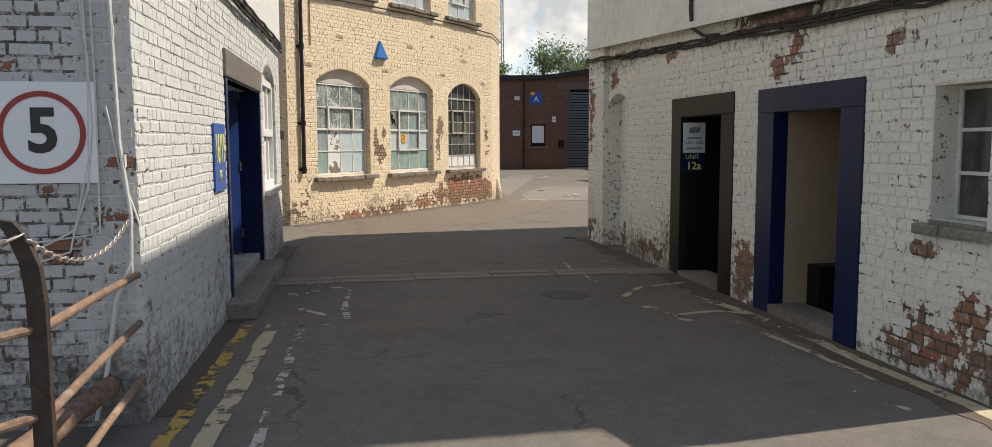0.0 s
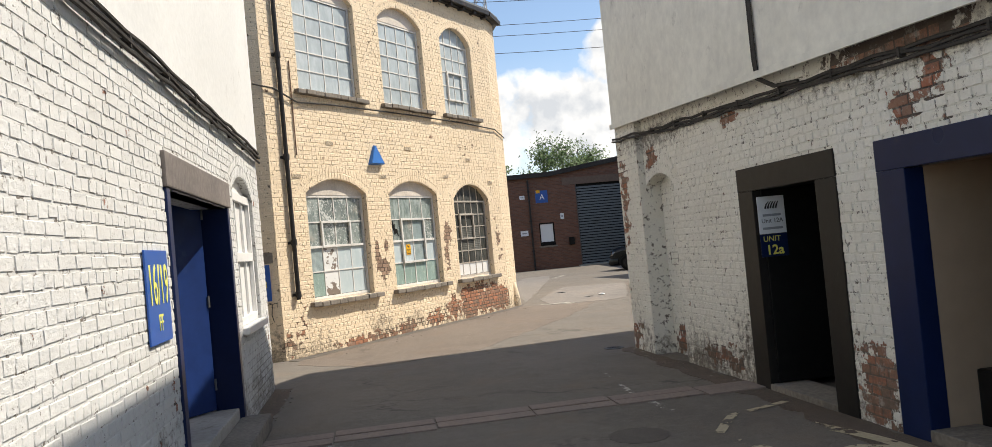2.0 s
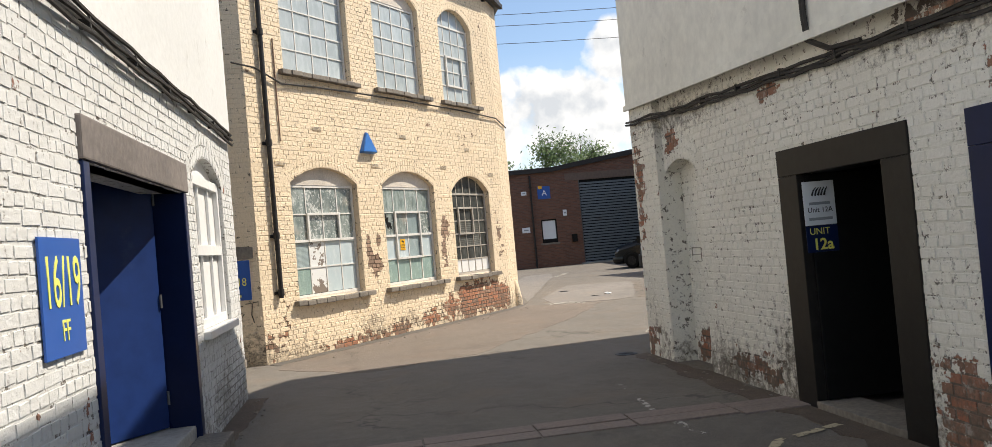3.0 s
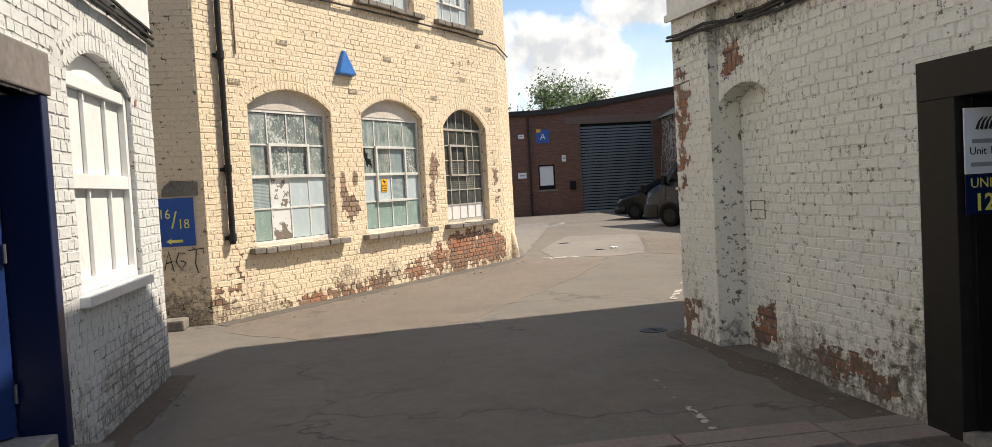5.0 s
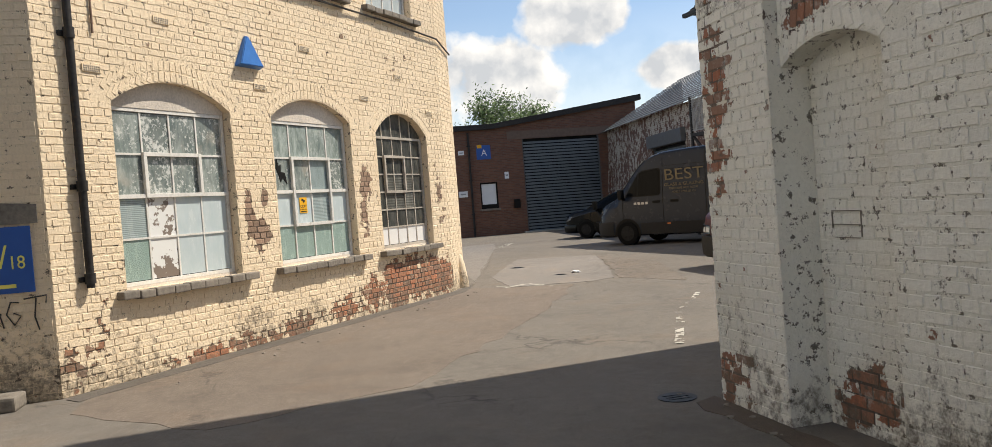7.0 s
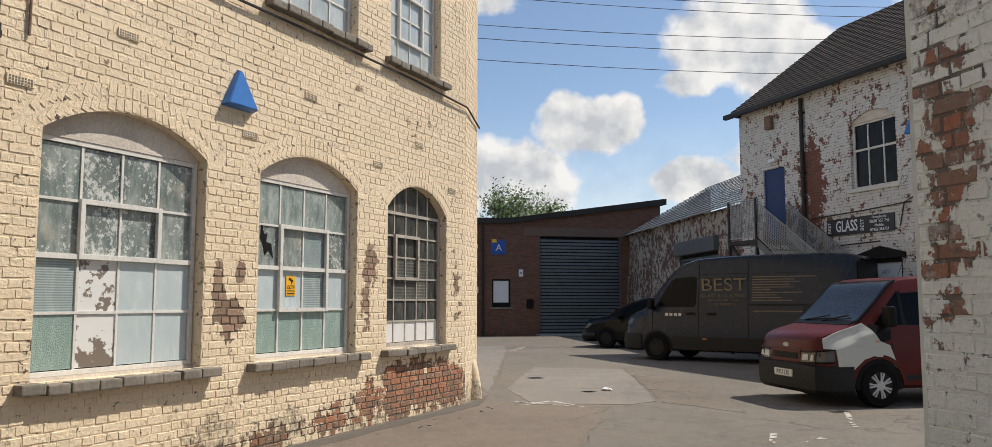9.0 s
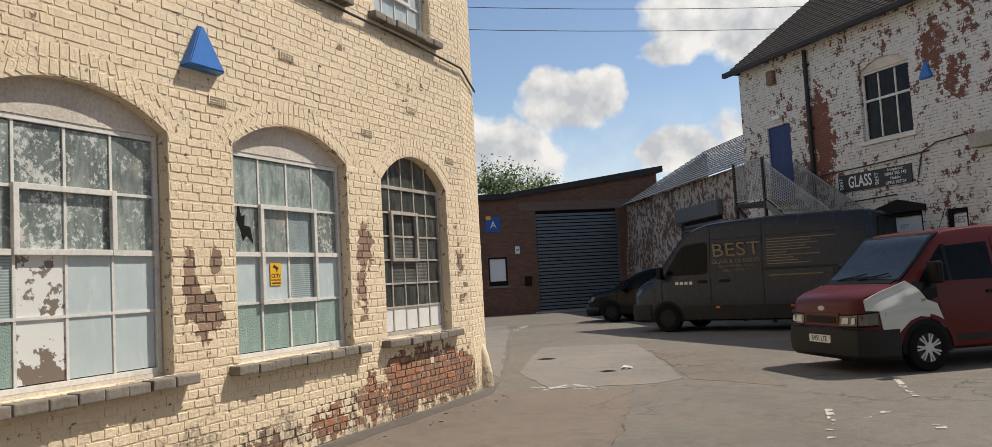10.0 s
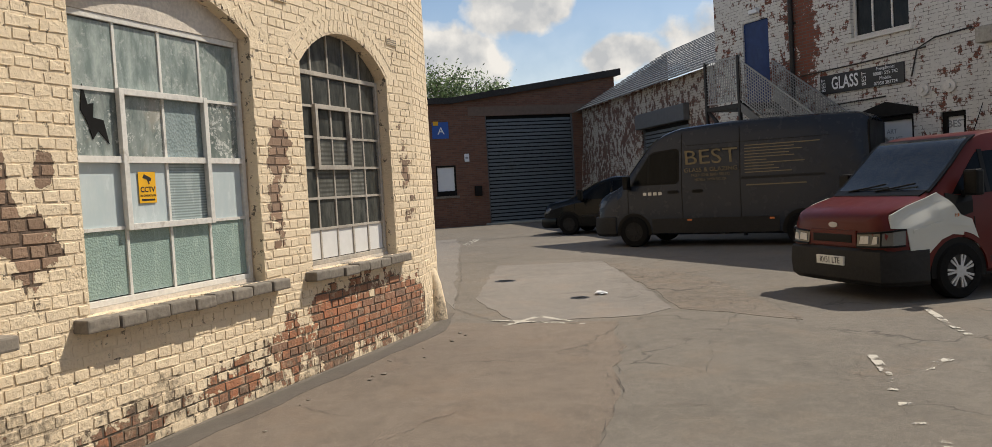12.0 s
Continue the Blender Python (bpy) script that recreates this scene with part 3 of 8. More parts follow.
def leaf_material():
    m, nt, b = node_mat("leaves")
    k = Kit(nt)
    c = k.mix(k.island(), (0.035, 0.075, 0.018), (0.12, 0.19, 0.05))
    k.put(b.inputs["Base Color"], c)
    b.inputs["Roughness"].default_value = 0.6
    return m


M["leaf"] = leaf_material()


# ---- building helpers ----
def box(bm, x0, x1, y0, y1, z0, z1, bevel=0.0):
    v = [bm.verts.new((x, y, z)) for z in (z0, z1) for y in (y0, y1) for x in (x0, x1)]
    fs = [bm.faces.new([v[i] for i in q]) for q in ((0, 2, 3, 1), (4, 5, 7, 6), (0, 1, 5, 4), (2, 6, 7, 3), (0, 4, 6, 2), (1, 3, 7, 5))]
    if bevel:
        es = {e for f in fs for e in f.edges}
        bmesh.ops.bevel(bm, geom=list(es), offset=bevel, segments=2, affect="EDGES", profile=0.6)


def prism(bm, poly, y0, y1):
    """A flat outline in x and z, drawn out from y0 to y1."""
    a = [bm.verts.new((x, y0, z)) for x, z in poly]
    b = [bm.verts.new((x, y1, z)) for x, z in poly]
    bm.faces.new(a)
    bm.faces.new(b[::-1])
    for i in range(len(a)):
        j = (i + 1) % len(a)
        bm.faces.new((a[j], a[i], b[i], b[j]))


def tube(bm, pts, r, seg=8, r_end=None):
    """A round bar along points."""
    rings, pts = [], [Vector(p) for p in pts]
    side = None
    for i, p in enumerate(pts):
        d = (pts[min(i + 1, len(pts) - 1)] - pts[max(i - 1, 0)]).normalized()
        if side is None:
            side = d.orthogonal().normalized()
        side = (side - d * side.dot(d)).normalized()
        up = d.cross(side)
        rr = r if r_end is None else r + (r_end - r) * i / max(1, len(pts) - 1)
        rings.append([bm.verts.new(p + (side * math.cos(a) + up * math.sin(a)) * rr) for a in [2 * math.pi * k / seg for k in range(seg)]])
    for a, b in zip(rings, rings[1:]):
        for k in range(seg):
            bm.faces.new((a[k], a[(k + 1) % seg], b[(k + 1) % seg], b[k]))
    bm.faces.new(rings[0][::-1])
    bm.faces.new(rings[-1])


def mesh_of(name, bm, mat, smooth=False):
    bmesh.ops.recalc_face_normals(bm, faces=bm.faces[:])
    me = bpy.data.meshes.new(name)
    bm.to_mesh(me)
    bm.free()
    for m in mat if isinstance(mat, (list, tuple)) else [mat]:
        me.materials.append(m)
    if smooth:
        for p in me.polygons:
            p.use_smooth = True
        me.set_sharp_from_angle(angle=radians(35))
    return me


def part(name, bm, mat, parent, label="", smooth=False):
    ob = new(name, mesh_of(name, bm, mat, smooth))
    ob.parent = parent
    if label:
        tagged(ob, label)
    return ob


def thing(name, m, label, category, group="", kind=""):
    ob = new(name)
    ob.empty_display_size = 0.2
    ob.matrix_world = m
    return tagged(ob, label, category, group, kind)


def solid(name, bm, mat, m, label, category, group="", kind="", smooth=False):
    ob = new(name, mesh_of(name, bm, mat, smooth))
    ob.matrix_world = m
    return tagged(ob, label, category, group, kind)


def facade(p0, p1):
    """The frame of a wall: x along it, -y out of it, z up."""
    d = (Vector((*p1, 0)) - Vector((*p0, 0)))
    return Matrix.Translation((*p0, 0)) @ Matrix.Rotation(math.atan2(d.y, d.x), 4, "Z"), d.length


def letters(text, size, mat, parent, m, name="lettering", align="CENTER", thick=0.002, bold=0.0, squeeze=1.0):
    """Lettering as a mesh; m places its middle, letters standing up in x and z, facing -y."""
    cu = bpy.data.curves.new(name, "FONT")
    cu.body, cu.size, cu.extrude, cu.offset = text, size, thick, bold
    cu.align_x, cu.align_y, cu.resolution_u = align, "CENTER", 3
    tmp = bpy.data.objects.new(name, cu)
    scene.collection.objects.link(tmp)
    me = bpy.data.meshes.new_from_object(tmp.evaluated_get(bpy.context.evaluated_depsgraph_get()))
    bpy.data.objects.remove(tmp)
    bpy.data.curves.remove(cu)
    me.transform(Matrix.Rotation(math.pi / 2, 4, "X") @ Matrix.Diagonal((squeeze, 1, 1, 1)))
    me.materials.clear()
    me.materials.append(mat)
    ob = new(name, me)
    ob.parent = parent
    ob.matrix_local = m
    return ob


def at(x, y, z):
    return Matrix.Translation((x, y, z))


def arch_z(o, s):
    """Height of an opening's head at s."""
    s0, s1, z0, z1, rise = o
    if not rise:
        return z1
    h = (s1 - s0) / 2
    r = (h * h + rise * rise) / (2 * rise)
    u = s - (s0 + s1) / 2
    return z1 + rise - r + math.sqrt(max(r * r - u * u, 0))


def wall_with(bm, x0, x1, z0, z1, thick, openings, y0=0.0):
    """A wall slab with openings (s0, s1, bottom, spring, rise) that go through it."""
    s = x0
    for o in sorted(openings):
        if o[0] > s:
            prism(bm, [(s, z0), (o[0], z0), (o[0], z1), (s, z1)], y0, y0 + thick)
        if o[2] > z0:
            prism(bm, [(o[0], z0), (o[1], z0), (o[1], o[2]), (o[0], o[2])], y0, y0 + thick)
        n = 14 if o[4] else 1
        for i in range(n):
            a, b = o[0] + (o[1] - o[0]) * i / n, o[0] + (o[1] - o[0]) * (i + 1) / n
            prism(bm, [(a, arch_z(o, a)), (b, arch_z(o, b)), (b, z1), (a, z1)], y0, y0 + thick)
        s = o[1]
    if s < x1:
        prism(bm, [(s, z0), (x1, z0), (x1, z1), (s, z1)], y0, y0 + thick)


BRICK_L, BRICK_H, JOINT = 0.215, 0.0665, 0.009


def lay_bricks(x0, x1, z0, z1, openings, seed, ring=True, top=None):
    """Courses of stretchers and headers round the openings: (s, z, length, height, tilt)."""
    rng = random.Random(seed)
    out = []
    row = 0
    z = z0
    while z + BRICK_H < z1:
        zm = z + BRICK_H / 2
        free = [(x0, x1)]
        for o in openings:
            ringw = 0.24 if (ring and o[4]) else 0.0
            a, b = o[0], o[1]
            if o[2] - 0.02 < zm < o[3]:
                cut = (a, b)
            elif o[3] <= zm < o[3] + o[4] + ringw + 0.03:
                half, rise = (b - a) / 2, o[4] + 1e-4
                if not o[4]:
                    continue
                r = (half * half + rise * rise) / (2 * rise)
                v = zm - (o[3] + rise - r)
                w = math.sqrt(max((r + ringw) ** 2 - v * v, 0))
                w = min(w, half + ringw)
                if w <= 0:
                    continue
                cut = ((a + b) / 2 - w, (a + b) / 2 + w)
            else:
                continue
            nf = []
            for p, q in free:
                if cut[0] > p:
                    nf.append((p, min(q, cut[0])))
                if cut[1] < q:
                    nf.append((max(p, cut[1]), q))
            free = [f for f in nf if f[1] - f[0] > 0.03]
        header = row % 2 == 1
        step = (0.1025 if header else BRICK_L) + JOINT
        off = 0.056 if header else (0.113 if row % 4 else 0.0)
        for p, q in free:
            k = math.floor((p - x0 - off) / step)
            while x0 + off + k * step < q:
                a = max(p, x0 + off + k * step)
                b = min(q, x0 + off + (k + 1) * step) - JOINT
                k += 1
                if b - a > 0.03 and (top is None or zm < top((a + b) / 2)):
                    out.append(((a + b) / 2, zm + rng.uniform(-0.003, 0.003), b - a - rng.uniform(0, 0.006), BRICK_H - rng.uniform(0, 0.005), rng.uniform(-0.012, 0.012)))
        row += 1
        z += BRICK_H + JOINT
    if ring:
        for o in openings:
            if not o[4]:
                continue
            half, rise = (o[1] - o[0]) / 2, o[4]
            r = (half * half + rise * rise) / (2 * rise)
            amax = math.asin(min(1, half / r))
            for j in range(2):
                rr = r + 0.06 + j * 0.115
                n = int(2 * amax * rr / 0.078)
                for i in range(n):
                    a = -amax + 2 * amax * (i + 0.5) / n
                    out.append(((o[0] + o[1]) / 2 + rr * math.sin(a), o[3] + rise - r + rr * math.cos(a), 0.066, 0.105, -a))
    return out


def brick_verts(w, h, depth, rng):
    b, j = 0.0035, lambda: rng.uniform(-0.005, 0.005)
    back = [(-w / 2, 0.004, -h / 2), (w / 2, 0.004, -h / 2), (w / 2, 0.004, h / 2), (-w / 2, 0.004, h / 2)]
    d = depth * rng.uniform(0.45, 1.25)
    front = [(-w / 2 + b + j(), -d, -h / 2 + b + j()), (w / 2 - b + j(), -d, -h / 2 + b + j()), (w / 2 - b + j(), -d, h / 2 - b + j()), (-w / 2 + b + j(), -d, h / 2 - b + j())]
    return back + front


BRICK_FACES = [(7, 6, 5, 4), (0, 1, 5, 4)[::-1], (1, 2, 6, 5)[::-1], (2, 3, 7, 6)[::-1], (3, 0, 4, 7)[::-1]]
BRICK_FACES = [tuple(reversed(f)) for f in BRICK_FACES]


def brick_skin(parent, bricks, mat, seed, singles=None, depth=0.0055):
    """Bricks proud of a wall: those that `singles` picks are objects of their own, the rest one mesh."""
    rng = random.Random(seed)
    shapes = {}
    verts, faces, count = [], [], 0
    for s, z, w, h, tilt in bricks:
        if singles and count < 300 and singles(s, z):
            key = (round(w, 2), round(h, 2), rng.randrange(3))
            if key not in shapes:
                me = bpy.data.meshes.new("brick")
                me.from_pydata(brick_verts(key[0], key[1], depth, rng), [], BRICK_FACES)
                me.materials.append(mat)
                shapes[key] = me
            ob = new("brick", shapes[key])
            ob.parent = parent
            ob.matrix_local = at(s, 0, z) @ Matrix.Rotation(tilt, 4, "Y")
            count += 1
            continue
        c, sn, n = math.cos(tilt), math.sin(tilt), len(verts)
        for x, y, zz in brick_verts(w, h, depth, rng):
            verts.append((s + x * c + zz * sn, y, z - x * sn + zz * c))
        faces += [tuple(i + n for i in f) for f in BRICK_FACES]
    me = bpy.data.meshes.new("brickwork")
    me.from_pydata(verts, [], faces)
    me.materials.append(mat)
    ob = new("brickwork", me)
    ob.parent = parent
    tagged(ob, kind="stuff")
    return ob


# ---- ground ----
def sheet(name, poly, z, mat, label, category="", kind="structure"):
    bm = bmesh.new()
    f = bm.faces.new([bm.verts.new((x, y, z)) for x, y in poly])
    r = bmesh.ops.extrude_face_region(bm, geom=[f])
    for v in r["geom"]:
        if isinstance(v, bmesh.types.BMVert):
            v.co.z -= 0.02
    return solid(name, bm, mat, Matrix(), label, category, kind=kind)


bm = bmesh.new()
g = [(-350, -350), (350, -350), (350, 350), (-350, 350)]
bm.faces.new([bm.verts.new((x, y, 0)) for x, y in g])
ground = solid("ground", bm, M["asphalt"], Matrix(), "cracked grey asphalt yard and alley with worn patches", "ground", kind="structure")


def ragged(poly, amp, step, seed):
    """The outline with small steps and bites."""
    rng = random.Random(seed)
    out = []
    for i, p in enumerate(poly):
        q = poly[(i + 1) % len(poly)]
        d = math.dist(p, q)
        n = max(1, int(d / step))
        for k in range(n):
            t = k / n
            a = amp if k else 0
            out.append((p[0] + (q[0] - p[0]) * t + rng.uniform(-a, a), p[1] + (q[1] - p[1]) * t + rng.uniform(-a, a)))
    return out


def painted_line(p, q, width, mat, z=0.004, label="worn painted line on the asphalt", name="road_marking", seed=1):
    d = (Vector(q) - Vector(p)).normalized()
    n = Vector((-d.y, d.x)) * width / 2
    poly = [tuple(Vector(p) - n), tuple(Vector(q) - n), tuple(Vector(q) + n), tuple(Vector(p) + n)]
    bm = bmesh.new()
    bm.faces.new([bm.verts.new((x, y, z)) for x, y in ragged(poly, width * 0.12, 0.15, seed)])
    return solid(name, bm, mat, Matrix(), label, "road marking", kind="structure")


# ---- left white building ----
LS, LS_LEN = facade((-1.1, 5.1), (-1.1, 13.3))
LEDGE = 3.02
bm = bmesh.new()
DOOR_L = (3.12, 5.62, 0.0, 2.2, 0.0)
WIN_L = (6.05, 7.52, 0.98, 2.41, 0.21)
wall_with(bm, 0.0, LS_LEN, -0.6, LEDGE, 0.30, [DOOR_L, WIN_L])
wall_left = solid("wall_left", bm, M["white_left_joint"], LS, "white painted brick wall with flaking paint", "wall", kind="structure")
bm = bmesh.new()
box(bm, 0.0, LS_LEN + 0.03, -0.03, 0.30, LEDGE, 5.6)
solid("wall_left_upper", bm, M["render_left"], LS, "smooth white rendered upper wall", "wall", kind="structure")
LF, LF_LEN = facade((-7.0, 5.1), (-1.1, 5.1))
bm = bmesh.new()
box(bm, 0.0, LF_LEN - 0.302, 0.0, 0.28, -0.6, LEDGE)
wall_left_front = solid("wall_left_front", bm, M["white_front_joint"], LF, "white painted brick end wall with flaking paint, greyed for its shade", "wall", kind="structure")
bm = bmesh.new()
box(bm, 0.0, LF_LEN - 0.302, 0.0, 0.28, LEDGE, 5.6)
solid("wall_left_front_upper", bm, M["render_left"], LF, "smooth white rendered upper wall", "wall", kind="structure")
bm = bmesh.new()
box(bm, -7.0, -1.4, 13.0, 13.3, -0.1, 5.6)
box(bm, -7.3, -7.0, 5.1, 13.3, -0.1, 5.6)
solid("wall_left_back", bm, M["render_left"], Matrix(), "plain white rendered wall", "wall", kind="structure")
bm = bmesh.new()
box(bm, -7.4, -1.0, 5.0, 13.4, 5.6, 5.8)
solid("roof_left", bm, M["felt"], Matrix(), "flat black felt roof", "roof", kind="structure")

# blue entrance in the left wall; the recess's shade is put into its colours
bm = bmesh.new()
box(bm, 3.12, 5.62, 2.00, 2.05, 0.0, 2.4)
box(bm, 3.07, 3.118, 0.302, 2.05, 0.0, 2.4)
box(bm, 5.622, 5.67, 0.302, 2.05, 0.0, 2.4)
porch = solid("entrance_recess", bm, M["blue_in_shade"], LS, "blue painted entrance recess, darkened in colour for its shade", "wall", kind="structure")
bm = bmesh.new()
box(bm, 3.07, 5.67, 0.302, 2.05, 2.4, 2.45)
solid("ceiling_entrance", bm, M["black"], LS, "ceiling of the entrance recess, blackened for its shade", "ceiling", kind="structure")
# the leaf hangs on the far post and stands open into the recess
LEAF_L = LS @ at(5.52, 0.245, 0.0) @ Matrix.Rotation(radians(180 - 37), 4, "Z")
door = thing("door_1", LEAF_L, "flat blue door standing ajar into its recess", "door", kind="structure")
bm = bmesh.new()
box(bm, 0.0, 1.30, -0.022, 0.022, 0.262, 2.36, 0.005)
leaf = part("door_leaf", bm, M["blue_leaf"], door)
bm = bmesh.new()
box(bm, 1.12, 1.25, 0.0225, 0.030, 1.18, 1.42, 0.002)
part("push_plate", bm, M["dark_steel"], leaf, "dull steel push plate")
for z in (0.45, 1.25, 2.1):
    bm = bmesh.new()
    tube(bm, [(0.0, 0.032, z), (0.0, 0.032, z + 0.11)], 0.011, 8)
    part("hinge", bm, M["dark_steel"], door)
frame_l = thing("door_frame", LS, "weathered grey-brown timber lintel over dark posts", "door frame")
bm = bmesh.new()
box(bm, 3.04, 5.68, -0.035, 0.16, 2.2, 2.45, 0.012)
part("lintel", bm, M["lintel"], frame_l, "grey-brown weathered timber lintel")
for x in (3.06, 5.54):
    bm = bmesh.new()
    box(bm, x, x + 0.11, -0.022, 0.24, 0.0, 2.198, 0.008)
    part("post", bm, M["blue_paint"], frame_l)
bm = bmesh.new()
box(bm, 2.75, 5.62, -0.26, 0.02, 0.0, 0.155, 0.018)
solid("doorstep", bm, M["stone_sill"], LS, "worn grey concrete doorstep outside the entrance", "step")
bm = bmesh.new()
box(bm, 3.172, 5.538, 0.024, 1.998, 0.0, 0.25, 0.015)
solid("inner_step", bm, M["concrete"], LS, "pale concrete step inside the entrance", "step")


def sign_board(m, w, h, mat, label, back=0.012):
    t = thing("sign", m, label, "sign")
    bm = bmesh.new()
    box(bm, -w / 2, w / 2, -back, 0.0, -h / 2, h / 2, 0.002)
    part("panel", bm, mat, t)
    return t


s = sign_board(LS @ at(2.62, -0.012, 1.47), 0.55, 0.58, M["blue_sign"], "blue sign lettered 16/19 FF in yellow on a wall")
letters("16/19", 0.36, M["sign_yellow"], s, at(0, -0.014, 0.06), squeeze=0.60)
letters("FF", 0.15, M["sign_yellow"], s, at(0, -0.014, -0.17), squeeze=0.8)


def panel_window(m, o, name, label):
    """White timber window, boarded behind its glazing bars, with an arched head."""
    w = thing(name, m, label, "window", kind="structure")
    s0, s1, z0, z1, rise = o
    bm = bmesh.new()
    n = 12
    pts = [(s0 + 0.01, z0)] + [(s0 + 0.01 + (s1 - s0 - 0.02) * i / n, arch_z(o, s0 + (s1 - s0) * i / n) - 0.01) for i in range(n + 1)] + [(s1 - 0.01, z0)]
    prism(bm, pts, 0.085, 0.11)
    part("board", bm, M["white_paint"], w)
    bm = bmesh.new()
    zm = z0 + 0.74
    for a, b in ((s0 + 0.01, s0 + 0.075), (s1 - 0.075, s1 - 0.01)):
        box(bm, a, b, 0.035, 0.083, z0 + 0.002, z1 + 0.03, 0.004)
    for a, b in ((z0 + 0.002, z0 + 0.09), (zm - 0.05, zm + 0.05), (z1 - 0.07, z1 + 0.02)):
        box(bm, s0 + 0.076, s1 - 0.076, 0.037, 0.083, a, b, 0.004)
    part("window_frame", bm, M["white_paint"], w)
    for k in (1, 2):
        x = s0 + (s1 - s0) * k / 3
        bm = bmesh.new()
        box(bm, x - 0.013, x + 0.013, 0.055, 0.082, z0 + 0.091, zm - 0.051, 0.004)
        box(bm, x - 0.013, x + 0.013, 0.055, 0.082, zm + 0.051, z1 - 0.071, 0.004)
        part("glazing_bar", bm, M["white_paint"], w)
    bm = bmesh.new()
    box(bm, s0 - 0.06, s1 + 0.06, -0.07, 0.08, z0 - 0.075, z0 - 0.002, 0.01)
    part("window_sill", bm, M["white_paint"], w)
    return w


panel_window(LS, WIN_L, "window_1", "white painted boarded timber window under a brick arch")


def cable_run(name, m, runs, r, mat, label, clips=()):
    t = thing(name, m, label, "cable")
    for pts in runs:
        bm = bmesh.new()
        tube(bm, pts, r, 6)
        part("cable", bm, mat, t, smooth=True)
    for c in clips:
        bm = bmesh.new()
        box(bm, c[0] - 0.012, c[0] + 0.012, c[1] - 0.004, 0.0, c[2] - 0.035, c[2] + 0.035)
        part("clip", bm, mat, t)
    return t


def wavy(x0, x1, y, z, amp, seed, slope=0.0, n=22):
    rng = random.Random(seed)
    return [(x0 + (x1 - x0) * i / n, y - rng.uniform(0, 0.008), z + slope * (x1 - x0) * i / n + rng.uniform(-amp, amp)) for i in range(n + 1)]


cable_run("cable_bundle", LS, [wavy(0, 8.2, -0.05, LEDGE - 0.02, 0.012, 3), wavy(0, 8.2, -0.045, LEDGE + 0.04, 0.012, 4), wavy(0, 8.2, -0.05, LEDGE - 0.07, 0.014, 5)],
          0.016, M["cable"], "grey cables clipped along the ledge of a wall", [(0.4 + k * 0.95, -0.06, LEDGE - 0.02) for k in range(9)])

# end wall of the left building: speed sign, conduits, chain, railing
s = sign_board(LF @ at(LF_LEN - 0.69, -0.012, 1.655), 0.99, 0.56 * 0.98, M["sign_white"], "white speed limit sign, black 5 in a red ring")


def ring(bm, r0, r1, y0, y1, n=48):
    loops = [[bm.verts.new((r * math.cos(2 * math.pi * i / n), y, r * math.sin(2 * math.pi * i / n))) for i in range(n)] for r, y in ((r0, y0), (r1, y0), (r1, y1), (r0, y1))]
    for k in range(4):
        a, b = loops[k], loops[(k + 1) % 4]
        for i in range(n):
            j = (i + 1) % n
            bm.faces.new((a[i], a[j], b[j], b[i]))


bm = bmesh.new()
ring(bm, 0.195, 0.225, -0.016, -0.0125)
o = part("ring", bm, M["sign_red"], s, "dark red ring")
o.matrix_local = at(0.22, 0, 0)
letters("5", 0.33, M["sign_black"], s, at(0.225, -0.0135, 0.0), bold=0.010)

cable_run("conduit", LF, [[(LF_LEN - 0.10, -0.03, 3.0), (LF_LEN - 0.09, -0.03, 2.3), (LF_LEN - 0.075, -0.03, 1.6), (LF_LEN - 0.03, -0.035, 1.2), (LF_LEN - 0.04, -0.035, 0.95), (LF_LEN - 0.13, -0.035, 0.72), (LF_LEN - 0.19, -0.04, 0.35), (LF_LEN - 0.26, -0.05, 0.05)]],
          0.013, M["white_cable"], "white painted conduit running down a brick wall", [(LF_LEN - 0.09, -0.036, 2.2), (LF_LEN - 0.06, -0.036, 1.5), (LF_LEN - 0.05, -0.036, 0.9)])
cable_run("thin_cables", LF, [
    [(LF_LEN - 0.24, -0.02, 3.0), (LF_LEN - 0.23, -0.02, 2.2), (LF_LEN - 0.21, -0.022, 1.7), (LF_LEN - 0.25, -0.025, 1.35), (LF_LEN - 0.33, -0.02, 1.12), (LF_LEN - 0.6, -0.02, 0.98)],
    [(LF_LEN - 0.20, -0.018, 3.0), (LF_LEN - 0.19, -0.018, 1.9), (LF_LEN - 0.2, -0.018, 1.1), (LF_LEN - 0.5, -0.02, 1.06), (LF_LEN - 1.4, -0.02, 1.07)],
    [(LF_LEN - 0.14, -0.018, 1.8), (LF_LEN - 0.07, -0.02, 1.4), (LF_LEN - 0.02, -0.02, 1.25), (LF_LEN + 0.01, -0.03, 1.15)],
    [(LF_LEN - 0.28, -0.02, 3.0), (LF_LEN - 0.26, -0.018, 2.5), (LF_LEN - 0.22, -0.02, 2.05), (LF_LEN - 0.24, -0.02, 1.5), (LF_LEN - 0.36, -0.02, 1.0), (LF_LEN - 0.9, -0.03, 0.82), (LF_LEN - 1.6, -0.03, 0.86)]],
    0.0065, M["white_cable"], "loose thin white cables on a brick wall")

